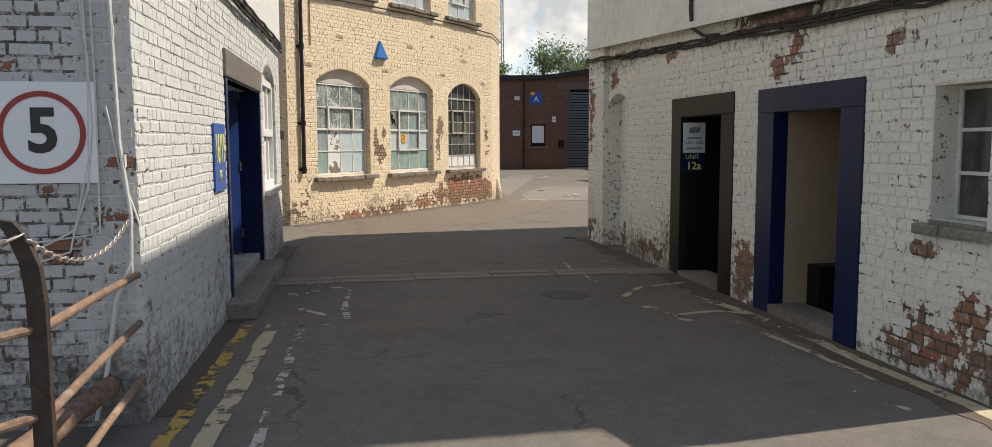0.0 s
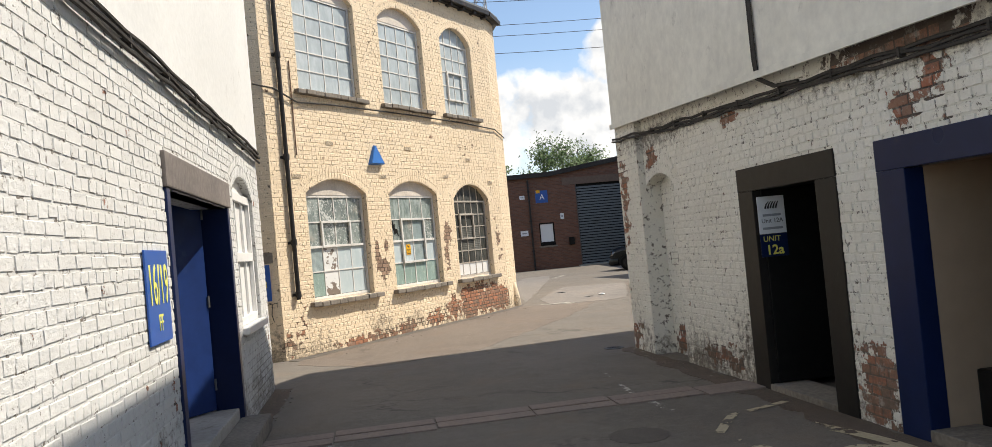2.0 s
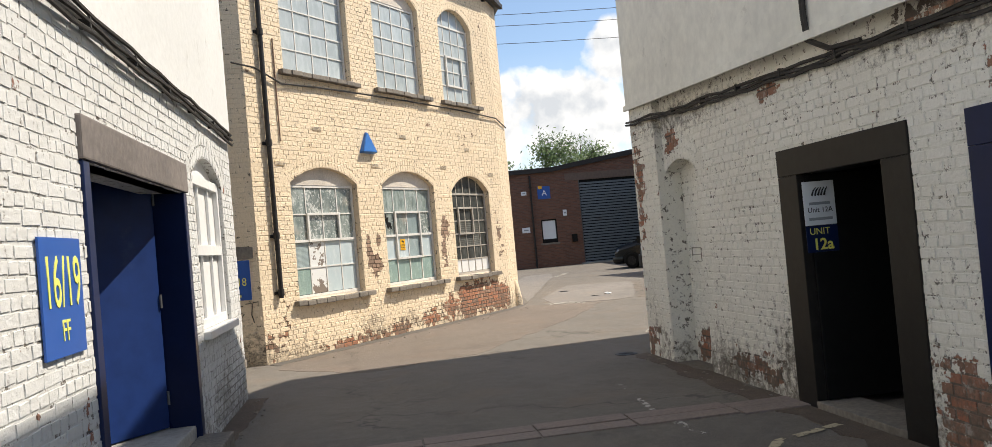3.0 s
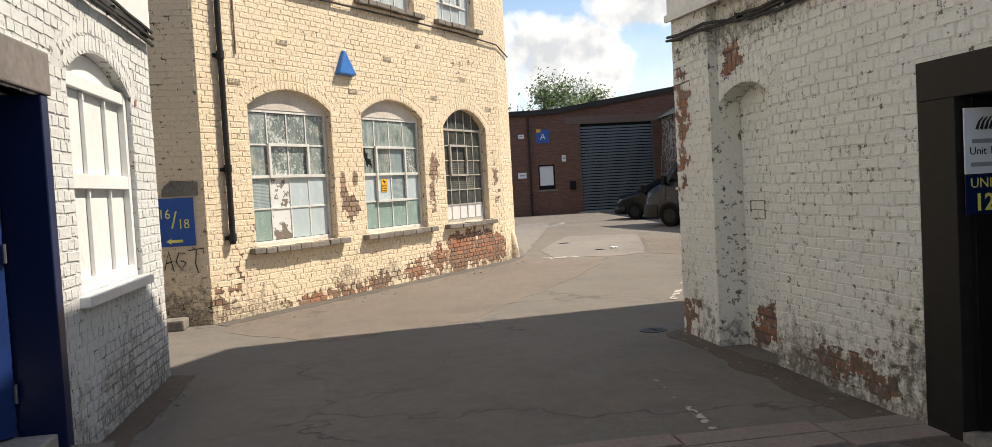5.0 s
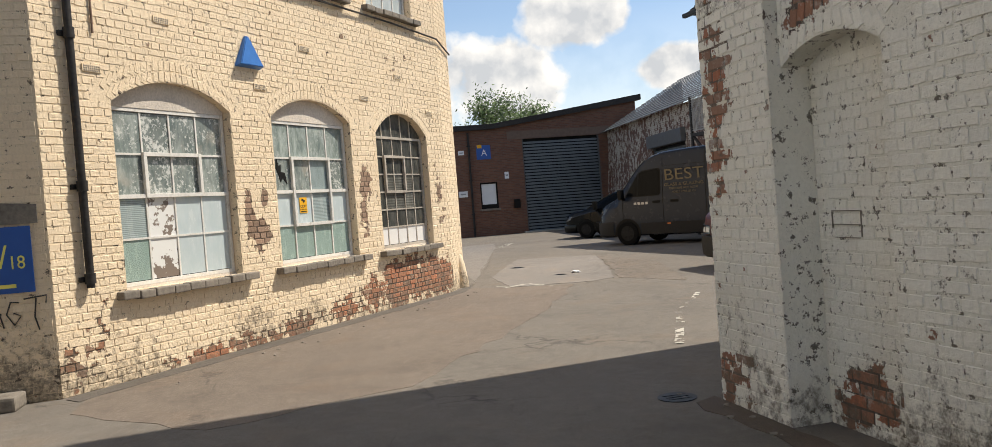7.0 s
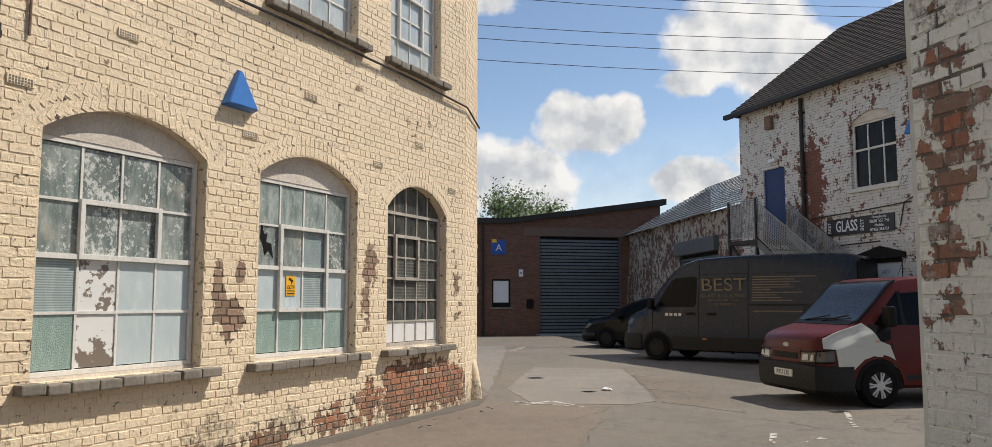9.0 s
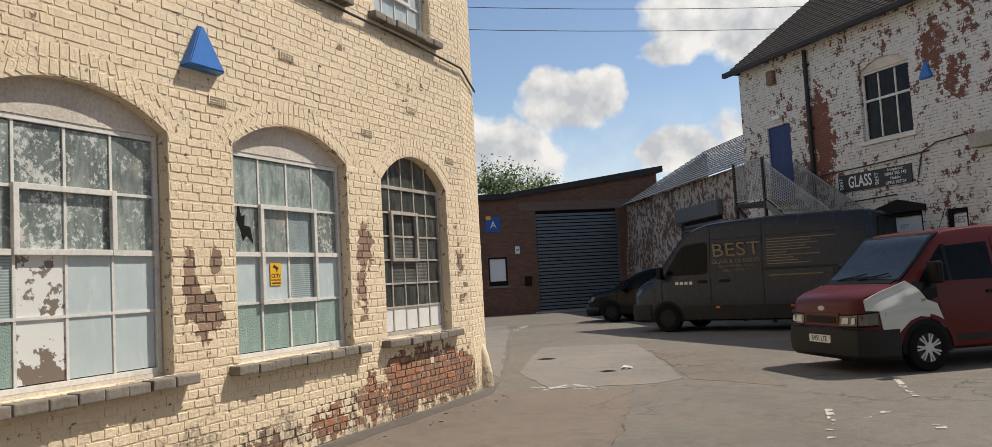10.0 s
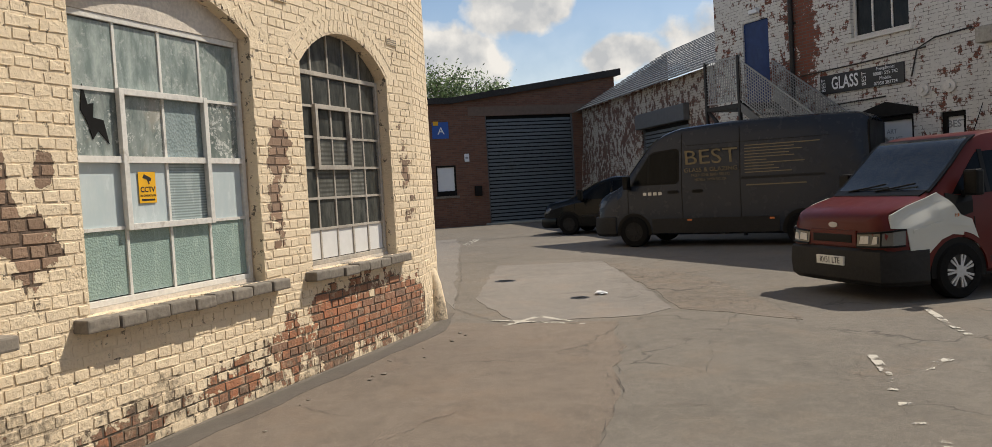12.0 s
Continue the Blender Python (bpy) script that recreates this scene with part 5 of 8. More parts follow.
W1 = steel_window(YF, LOW[0], 4, 4, "window_3", "white steel factory window with grimy and painted-over panes", mats_1, M["old_white"], light=(1, 3, 1, 2), seed=1)
W2 = steel_window(YF, LOW[1], 4, 4, "window_4", "white steel factory window with green ribbed and painted panes", mats_2, M["old_white"], light=(1, 3, 1, 3), seed=2)
W3 = steel_window(YF, LOW[2], 5, 6, "window_5", "arched steel factory window with small dark dusty panes", mats_3, M["brown_white"], bar=0.022, light=(1, 3, 1, 3), head=False, fanned=True, seed=3)
steel_window(YF, HIGH[0], 4, 5, "window_6", "upper white steel window, sky reflection painted into its pale panes", mats_up, M["old_white"], seed=4)
steel_window(YF, HIGH[1], 4, 5, "window_7", "upper white steel window, sky reflection painted into its pale panes", mats_up, M["old_white"], seed=5)
steel_window(YF, HIGH[2], 4, 5, "window_8", "upper arched steel window, sky reflection painted into its pale panes", mats_up, M["old_white"], light=(1, 3, 2, 4), head=False, fanned=True, seed=6)

# broken corner of a pane in the middle window: star-shaped hole
bm = bmesh.new()
hole = [(0.0, 0.16), (0.03, 0.05), (0.07, 0.06), (0.06, -0.02), (0.13, -0.03), (0.16, -0.16), (0.09, -0.09), (0.05, -0.14), (0.02, -0.05), (-0.02, 0.02)]
prism(bm, [(x * 1.15 + 3.40, z * 1.15 + 2.13) for x, z in hole], 0.118, 0.1235)
part("broken_hole", bm, M["black"], W2, "jagged hole in a broken pane")
s = sign_board(YF @ at(3.88, 0.122, 1.66), 0.155, 0.21, M["sign_amber"], "small amber camera warning sticker on a window pane", 0.003)
letters("CCTV", 0.05, M["sign_black"], s, at(0, -0.004, -0.015), thick=0.0005, bold=0.001)
letters("IN OPERATION", 0.02, M["sign_black"], s, at(0, -0.004, -0.055), thick=0.0005)
for z, w in ((-0.083, 0.12),):
    bm = bmesh.new()
    box(bm, -w / 2, w / 2, -0.0045, -0.003, z - 0.006, z + 0.006)
    part("text_bar", bm, M["sign_black"], s)
bm = bmesh.new()
prism(bm, [(-0.04, 0.065), (0.03, 0.04), (0.038, 0.062), (-0.025, 0.09)], -0.0045, -0.003)
prism(bm, [(0.0, 0.05), (0.015, 0.045), (0.02, 0.025), (0.01, 0.022)], -0.0045, -0.003)
part("camera_symbol", bm, M["sign_black"], s)


def alarm_box(m, size, label):
    t = thing("alarm_box", m, label, "alarm box")
    bm = bmesh.new()
    w, h = size
    f = [(-w / 2, 0), (w / 2, 0), (0.05 * w, h), (-0.05 * w, h)]
    a = [bm.verts.new((x, 0, z)) for x, z in f]
    b = [bm.verts.new((x * 0.9, -0.10 if z == 0 else -0.05, z + (0.02 if z == 0 else -0.01))) for x, z in f]
    bm.faces.new(a)
    bm.faces.new(b)
    for i in range(4):
        bm.faces.new((a[i], a[(i + 1) % 4], b[(i + 1) % 4], b[i]))
    bmesh.ops.bevel(bm, geom=bm.edges[:], offset=0.008, segments=2, affect="EDGES")
    part("case", bm, M["blue_box"], t)
    return t


alarm_box(YF @ at(2.85, -0.004, 3.36), (0.45, 0.39), "blue triangular alarm box on a cream wall")


def downpipe(m, x, z0, z1, label, collars, out=0.06, r=0.038):
    t = thing("downpipe", m, label, "drainpipe")
    bm = bmesh.new()
    tube(bm, [(x, -out, z0), (x, -out, z1)], r, 12)
    part("pipe", bm, M["black_iron"], t, smooth=True)
    for z in collars:
        bm = bmesh.new()
        tube(bm, [(x, -out, z), (x, -out, z + 0.10)], r + 0.013, 12)
        box(bm, x - 0.085, x + 0.085, -0.03, 0.0, z + 0.02, z + 0.07)
        part("collar", bm, M["black_iron"], t, smooth=True)
    return t


downpipe(YF, 0.36, 0.98, EAVE - 0.1, "black cast iron drainpipe on a cream wall", (1.02, 1.9, 3.35, 5.1, 6.6))
bm = bmesh.new()
tube(bm, [(0.66, -0.02, 5.1), (0.66, -0.02, 3.45)], 0.011, 8)
solid("thin_pipe", bm, M["rust"], YF, "thin brown pipe on a cream wall", "pipe", smooth=True)
sag = [(-0.25, -0.03, 4.58), (0.2, -0.05, 4.56), (0.75, -0.05, 4.38), (1.6, -0.05, 4.42), (2.6, -0.05, 4.44), (4.2, -0.05, 4.46), (6.2, -0.05, 4.46), (7.72, -0.05, 4.42)]
cable_run("cable", YF, [sag], 0.015, M["cable"], "black cable running along a wall under the sills")
cable_run("cable", YC, [[(0.0, -0.04, 4.42), (0.45, -0.04, 4.36), (0.9, -0.04, 4.30)]], 0.015, M["cable"], "black cable running round a corner")


def vent(m, label="small cream terracotta air brick in a wall"):
    t = thing("air_brick", m, label, "air brick", "air bricks in the cream wall")
    bm = bmesh.new()
    box(bm, -0.108, 0.108, -0.016, 0.0, -0.036, 0.036)
    part("frame", bm, M["cream"], t)
    bm = bmesh.new()
    for i in range(8):
        for j in range(3):
            x, z = -0.095 + i * 0.0245, -0.03 + j * 0.021
            box(bm, x, x + 0.014, -0.0185, -0.0162, z, z + 0.013)
    part("grille", bm, M["stone_sill"], t)
    return t


v = vent(YF @ at(1.55, 0.0, 3.72))
for s, z in ((3.05, 3.15), (5.35, 3.2), (4.0, 3.75), (0.62, 3.1), (6.35, 3.62), (7.3, 3.1)):
    copy_thing(v, YF @ at(s, 0.0, z))

# end wall of the cream building
s = sign_board(YR @ at(YR_LEN - 0.385, -0.012, 1.31), 0.50, 0.60, M["blue_sign"], "blue sign lettered 16/18 with a yellow arrow")
letters("16", 0.17, M["sign_yellow"], s, at(-0.10, -0.014, 0.10), squeeze=0.85)
letters("/", 0.30, M["sign_yellow"], s, at(0.01, -0.014, 0.02))
letters("18", 0.17, M["sign_yellow"], s, at(0.12, -0.014, -0.03), squeeze=0.85)
bm = bmesh.new()
prism(bm, [(-0.10, -0.235), (-0.04, -0.20), (-0.04, -0.218), (0.10, -0.218), (0.10, -0.252), (-0.04, -0.252), (-0.04, -0.27)], -0.016, -0.0125)
part("arrow", bm, M["sign_yellow"], s)
graf = thing("graffiti", YR, "thin dark sprayed letters AGT on a cream wall", "graffiti")
for stroke in ([(-0.53, 0.72), (-0.47, 0.95), (-0.42, 0.70)], [(-0.51, 0.80), (-0.43, 0.83)], [(-0.28, 0.92), (-0.35, 0.93), (-0.39, 0.82), (-0.33, 0.72), (-0.27, 0.80), (-0.33, 0.83)],
               [(-0.24, 0.95), (-0.05, 0.97), (-0.06, 0.90)], [(-0.14, 0.95), (-0.16, 0.78), (-0.13, 0.66)]):
    bm = bmesh.new()
    tube(bm, [(YR_LEN + x, -0.012, z) for x, z in stroke], 0.007, 5)
    part("stroke", bm, M["cable"], graf)
bm = bmesh.new()
box(bm, YR_LEN - 0.72, YR_LEN - 0.28, -0.36, -0.02, 0.0, 0.13, 0.025)
solid("stone_block", bm, M["stone_sill"], YR, "worn stone block at the foot of a wall", "step")
bm = bmesh.new()
prism(bm, [(-0.50, 1.63), (-0.07, 1.63), (-0.07, 1.80), (-0.38, 1.83), (-0.47, 1.76), (-0.50, 1.72)], -0.0165, -0.001)
o = solid("cement_patch", bm, M["stone_sill"], YR @ at(YR_LEN, 0, 0), "grey cement patch on a cream wall", "patch")
bm = bmesh.new()
tube(bm, [(0.62, -0.02, -0.02), (0.62, -0.02, 0.18), (0.62, 0.0, 0.42), (0.62, 0.02, 0.56), (0.62, 0.035, 0.60)], 0.13, 14, 0.05)
solid("corner_guard", bm, M["cream"], YC, "cream painted rounded guard stone at the corner", "guard stone", smooth=True)

# ---- far brick unit ----
BF, BF_LEN = facade((4.0, 46.0), (17.5, 46.0))


def bx(x):
    return x - 4.0


SHUT = (bx(11.62), bx(15.5), 0.0, 4.45, 0.0)
BWIN = (bx(9.43), bx(10.27), 1.27, 2.5, 0.0)
GDOOR = (bx(6.6), bx(7.75), 0.0, 2.9, 0.0)
bm = bmesh.new()
wall_with(bm, 0.0, BF_LEN, -0.1, 4.9, 0.3, [SHUT, BWIN, GDOOR])
prism(bm, [(0.0, 4.9), (BF_LEN, 4.9), (BF_LEN, 6.0), (bx(10.2), 5.0), (0.0, 4.92)], 0.0, 0.3)
solid("wall_brick_unit", bm, M["red_brick"], BF, "dark red brick front of an industrial unit", "wall", kind="structure")
bm = bmesh.new()
prism(bm, [(0.0, 4.9), (bx(10.2), 4.98), (BF_LEN + 0.25, 6.02), (BF_LEN + 0.25, 6.3), (bx(10.2), 5.22), (0.0, 5.14)], -0.18, 12.0)
solid("roof_brick_unit", bm, M["felt"], BF, "low pitched black felt roof with a deep fascia", "roof", kind="structure")
bm = bmesh.new()
box(bm, bx(10.9), bx(17.0), -0.03, 0.0, 4.452, 4.83)
solid("trim_lintel", bm, M["soldier"], BF, "brown lintel band over a shutter", "lintel", kind="structure")


def roller_shutter(m, o, label, pitch=0.15, housing=None):
    t = thing("roller_shutter", m, label, "roller shutter")
    s0, s1, z0, z1, _ = o
    n = int((z1 - z0) / pitch)
    bm = bmesh.new()
    box(bm, s0 + 0.001, s1 - 0.001, 0.14, 0.16, z0, z1)
    part("backing", bm, M["black"], t)
    me = None
    for k in range(n):
        if me is None:
            bm = bmesh.new()
            prism(bm, [(0.06, 0.004), (s1 - s0 - 0.06, 0.004), (s1 - s0 - 0.06, pitch * 0.72), (0.06, pitch * 0.72)], 0.07, 0.138)
            bmesh.ops.bevel(bm, geom=bm.edges[:], offset=0.03, segments=2, affect="EDGES")
            me = mesh_of("slat", bm, M["shutter"])
        ob = new("slat", me)
        ob.parent = t
        ob.matrix_local = at(s0, 0, z0 + k * pitch)
    for a in (s0 + 0.002, s1 - 0.06):
        bm = bmesh.new()
        box(bm, a, a + 0.057, 0.06, 0.138, z0, z1)
        part("guide_rail", bm, M["shutter_box"], t)
    if housing:
        bm = bmesh.new()
        box(bm, s0 - 0.1, s1 + 0.1, -0.2, 0.0, z1, z1 + housing, 0.02)
        part("housing", bm, M["shutter_box"], t, "grey metal shutter housing")
    return t


roller_shutter(BF, SHUT, "large closed grey steel roller shutter in a brick wall")
roller_shutter(BF, GDOOR, "narrow closed pale grey shutter in a brick wall")
w = thing("window_9", BF, "small dark framed window with a white blind", "window", kind="structure")
bm = bmesh.new()
for a, b, c, d in ((BWIN[0], BWIN[0] + 0.07, BWIN[2], BWIN[3]), (BWIN[1] - 0.07, BWIN[1], BWIN[2], BWIN[3]), (BWIN[0] + 0.071, BWIN[1] - 0.071, BWIN[2], BWIN[2] + 0.2), (BWIN[0] + 0.071, BWIN[1] - 0.071, BWIN[3] - 0.07, BWIN[3])):
    box(bm, a, b, 0.04, 0.12, c, d)
part("window_frame", bm, M["black"], w)
bm = bmesh.new()
box(bm, BWIN[0] + 0.07, BWIN[1] - 0.07, 0.08, 0.10, BWIN[2] + 0.2, BWIN[3] - 0.07)
part("pane", bm, M["sign_white"], w)
bm = bmesh.new()
box(bm, BWIN[0] - 0.08, BWIN[1] + 0.08, -0.06, 0.03, BWIN[2] - 0.09, BWIN[2])
part("window_sill", bm, M["stone_sill"], w)
s = sign_board(BF @ at(bx(9.71), -0.01, 3.92), 0.68, 0.66, M["blue_sign"], "square blue sign with a white letter A on a brick wall")
letters("A", 0.42, M["sign_white"], s, at(0.02, -0.016, -0.03))
sign_board(BF @ at(bx(9.52), -0.03, 4.2), 0.22, 0.16, M["sign_amber"], "small amber sign on a brick wall")
for x, z, w, h in ((8.64, 3.95, 0.28, 0.2), (10.75, 2.78, 0.2, 0.32), (8.6, 2.02, 0.42, 0.28)):
    s = sign_board(BF @ at(bx(x), -0.008, z), w, h, M["sign_white"], "small white notice on a brick wall")
    bm = bmesh.new()
    box(bm, -w * 0.3, w * 0.3, -0.015, -0.0125, -h * 0.12, h * 0.12)
    part("text_bar", bm, M["sign_grey"], s)
downpipe(BF, bx(9.0), 0.0, 4.85, "black drainpipe on a brick wall", (1.0, 2.6, 4.2), 0.08, 0.05)
bm = bmesh.new()
box(bm, bx(11.0), bx(11.28), -0.2, 0.0, 1.2, 1.62, 0.03)
solid("post_box", bm, M["black"], BF, "small black wall box beside a shutter", "wall box")
bm = bmesh.new()
box(bm, SHUT[0] - 0.2, SHUT[1] + 0.3, -0.7, 0.1, 0.0, 0.06, 0.02)
solid("shutter_apron", bm, M["concrete"], BF, "concrete apron in front of a shutter", "apron", kind="structure")
bm = bmesh.new()
for a, b in (((17.5, 46.0), (17.5, 58.0)), ((4.0, 46.0), (4.0, 58.0))):
    box(bm, a[0] - 0.3, a[0], 46.3, 58.0, 0.0, 4.9)
solid("wall_brick_side", bm, M["red_brick"], Matrix(), "dark red brick side wall", "wall", kind="structure")

# ---- slate-roofed shed ----
HF, HF_LEN = facade((15.9, 45.9), (14.45, 33.3))
HSH = (HF_LEN - 5.9, HF_LEN - 2.05, 0.0, 3.2, 0.0)
bm = bmesh.new()
wall_with(bm, 0.0, HF_LEN, -0.1, 4.55, 0.3, [HSH])
solid("wall_shed", bm, M["hut_wall"], HF, "flaking white and red brick shed wall", "wall", kind="structure")
roller_shutter(HF, HSH, "closed grey roller shutter in a shed wall", 0.13, 0.5)
bm = bmesh.new()
z0, z1, rw = 4.5, 6.9, 4.2
for k in range(16):
    a, b = k / 16, (k + 1) / 16
    y0, y1 = -0.25 + rw * a, -0.25 + rw * b
    h0, h1 = z0 + (z1 - z0) * a, z0 + (z1 - z0) * b
    x0, x1 = -0.2 + 0.02 * k, HF_LEN
    v = [bm.verts.new(c) for c in ((x0, y0 - 0.05, h0), (x1, y0 - 0.05, h0), (x1, y1, h1), (x0, y1, h1), (x0, y0 - 0.05, h0 + 0.035), (x1, y0 - 0.05, h0 + 0.035), (x1, y1, h1 + 0.01), (x0, y1, h1 + 0.01))]
    for q in ((0, 1, 2, 3), (4, 5, 6, 7), (0, 1, 5, 4), (1, 2, 6, 5), (2, 3, 7, 6), (3, 0, 4, 7)):
        bm.faces.new([v[i] for i in q])
solid("roof_shed", bm, M["slate"], HF, "pitched grey slate roof of a shed", "roof", kind="structure")
bm = bmesh.new()
prism(bm, [(-0.25, 0.0), (rw - 0.3, 0.0), (rw - 0.3, 4.5 + (z1 - z0) * 0.95), (0.1, 4.5)], -0.1, 0.1)
solid("wall_shed_gable", bm, M["hut_wall"], HF @ Matrix.Rotation(math.pi / 2, 4, "Z"), "flaking brick gable wall", "wall", kind="structure")

# ---- glazing works ----
GF, GF_LEN = facade((14.42, 33.32), (15.65, 22.2))
G0 = 4.33


def gs(s):
    return G0 - s


GDR = (gs(3.22), gs(2.28), 3.25, 5.38, 0.0)
GW1 = (gs(-0.30), gs(-1.80), 4.36, 6.05, 0.25)
GW2 = (gs(-4.0), gs(-5.45), 4.36, 6.05, 0.25)
GW3 = (gs(-0.55), gs(-1.83), 1.1, 2.55, 0.2)
GW4 = (gs(-2.45), gs(-3.0), 1.1, 2.5, 0.0)
bm = bmesh.new()
wall_with(bm, 0.0, GF_LEN, -0.1, 3.2, 0.34, [GW3, GW4])
wall_with(bm, 0.0, GF_LEN, 3.2, 7.35, 0.34, [GDR, GW1, GW2])
solid("wall_glazing_works", bm, M["glass_wall"], GF, "white painted brick works wall with large flaked red patches", "wall", kind="structure")
bm = bmesh.new()
box(bm, 0.0, 0.3, 0.342, 9.0, -0.1, 7.35)
solid("wall_glazing_end", bm, M["glass_wall"], GF, "white painted brick end wall", "wall", kind="structure")
roof = thing("roof_glazing_works", GF, "steep dark brown tiled roof", "roof", kind="structure")
RISE, RUN = 3.4, 4.6
bm = bmesh.new()
rows = 26
for k in range(rows):
    a = k / rows
    y0, h0 = -0.3 + RUN * a, 7.3 + RISE * a
    y1, h1 = -0.3 + RUN * (k + 1) / rows, 7.3 + RISE * (k + 1) / rows
    n = 40
    prev = None
    for i in range(n * 2 + 1):
        x = -0.22 + (GF_LEN + 0.2) * i / (n * 2)
        d = 0.018 if i % 2 else 0.0
        cur = (bm.verts.new((x, y0, h0 + 0.02 + d)), bm.verts.new((x, y1, h1 + d - 0.01)), bm.verts.new((x, y0, h0 - 0.03)))
        if prev:
            bm.faces.new((prev[0], cur[0], cur[1], prev[1]))
            bm.faces.new((prev[2], cur[2], cur[0], prev[0]))
        prev = cur
part("tile_courses", bm, M["tile"], roof)
bm = bmesh.new()
prism(bm, [(-0.3, 7.27), (RUN - 0.3, 7.27 + RISE), (RUN * 2, 7.27), (RUN * 2, 7.2), (-0.3, 7.2)], -0.1, 0.0)
o = part("gable_board", bm, M["black_iron"], roof)
o.matrix_local = Matrix.Rotation(math.pi / 2, 4, "Z")
bm = bmesh.new()
box(bm, -0.25, GF_LEN, -0.42, -0.28, 7.16, 7.3, 0.02)
part("gutter", bm, M["black_iron"], roof)
downpipe(GF, gs(1.42), 0.0, 7.15, "black drainpipe on a white brick wall", (1.0, 3.0, 5.0, 6.7), 0.08, 0.055)
d = thing("door_4", GF, "plain blue fire door at the head of an outside stair", "door", kind="structure")
bm = bmesh.new()
box(bm, GDR[0], GDR[1], 0.05, 0.11, 3.25, 5.38, 0.004)
leaf = part("door_leaf", bm, M["blue_leaf"], d)
bm = bmesh.new()
box(bm, gs(2.85), gs(2.55), -0.12, 0.0, 5.55, 5.66, 0.02)
solid("door_lamp", bm, M["sign_white"], GF, "small white bulkhead lamp over a door", "lamp")
bm = bmesh.new()
box(bm, gs(2.95), gs(2.68), -0.14, 0.0, 6.55, 6.95, 0.03)
solid("old_vent", bm, M["rust"], GF, "rusty square vent on a wall", "vent")


def sash(m, o, name, label, cols=3, rows=2, dark=True):
    t = thing(name, m, label, "window", kind="structure")
    s0, s1, z0, z1, rise = o
    bm = bmesh.new()
    for a, b in ((s0, s0 + 0.06), (s1 - 0.06, s1)):
        box(bm, a, b, 0.1, 0.18, z0, z1)
    for z in (z0, (z0 + z1) / 2 + 0.12, z1 - 0.05):
        box(bm, s0 + 0.061, s1 - 0.061, 0.102, 0.178, z, z + 0.055)
    part("window_frame", bm, M["old_white"], t)
    for k in range(1, cols):
        x = s0 + (s1 - s0) * k / cols
        bm = bmesh.new()
        box(bm, x - 0.018, x + 0.018, 0.11, 0.17, z0 + 0.08, z1 - 0.08)
        part("glazing_bar", bm, M["old_white"], t)
    for k in range(cols):
        bm = bmesh.new()
        x0, x1 = s0 + (s1 - s0) * k / cols + 0.02, s0 + (s1 - s0) * (k + 1) / cols - 0.02
        box(bm, x0, x1, 0.135, 0.145, z0 + 0.05, z1 - 0.05)
        part("pane", bm, M["dark_glass"], t)
    if rise:
        bm = bmesh.new()
        n = 10
        prism(bm, [(s0, z1)] + [(s0 + (s1 - s0) * i / n, arch_z(o, s0 + (s1 - s0) * i / n)) for i in range(n + 1)] + [(s1, z1)], 0.06, 0.2)
        part("head_panel", bm, M["plaster"], t)
    bm = bmesh.new()
    box(bm, s0 - 0.1, s1 + 0.1, -0.06, 0.1, z0 - 0.09, z0)
    part("window_sill", bm, M["old_white"], t)
    return t


sash(GF, GW1, "window_10", "tall white sash window with dark panes under a plastered arch")
sash(GF, GW2, "window_11", "tall white sash window with dark panes under a plastered arch")
for o, nm in ((GW3, "window_12"), (GW4, "window_13")):
    t = thing(nm, GF, "low window covered by a pale painted board in a black frame", "window", kind="structure")
    bm = bmesh.new()
    box(bm, o[0], o[1], 0.12, 0.2, o[2], o[3] + o[4])
    part("board", bm, M["sign_white"], t)
    bm = bmesh.new()
    for a, b, c, e in ((o[0], o[0] + 0.09, o[2], o[3]), (o[1] - 0.09, o[1], o[2], o[3]), (o[0] + 0.091, o[1] - 0.091, o[3] - 0.1, o[3])):
        box(bm, a, b, 0.06, 0.118, c, e)
    part("window_frame", bm, M["black"], t)
    if o is GW3:
        letters("ART", 0.14, M["sign_grey"], t, GF.inverted() @ GF @ at((o[0] + o[1]) / 2, 0.117, 2.22))
        letters("OF GLASS", 0.12, M["sign_grey"], t, at((o[0] + o[1]) / 2, 0.117, 2.06))
        bm = bmesh.new()
        prism(bm, [(o[0] - 0.12, 2.55), (o[1] + 0.12, 2.55), (o[1] + 0.12, 2.68), ((o[0] + o[1]) / 2, 2.86), (o[0] - 0.12, 2.68)], -0.06, 0.0)
        part("hood", bm, M["black"], t)
    else:
        letters("BEST", 0.2, M["sign_grey"], t, at((o[0] + o[1]) / 2, 0.117, 2.25), bold=0.004)
s = sign_board(GF @ at(gs(-0.53), -0.01, 3.43), 2.28, 0.43, M["sign_black"], "long black sign with white lettering GLASS on a white wall", 0.03)
letters("GLASS", 0.40, M["sign_white"], s, at(-0.42, -0.033, 0.0), bold=0.006, squeeze=0.68)
for x in (-1.03, 0.12):
    letters("BEST", 0.16, M["sign_white"], s, at(x, -0.033, 0.0) @ Matrix.Rotation(-math.pi / 2, 4, "Y"), squeeze=0.9)
letters("Freephone:\n08081 555 742\nMobile:\n07958 383724", 0.105, M["sign_white"], s, at(0.68, -0.033, 0.0))
alarm_box(GF @ at(gs(-2.3), -0.004, 5.45), (0.36, 0.4), "blue triangular alarm box on a white wall")
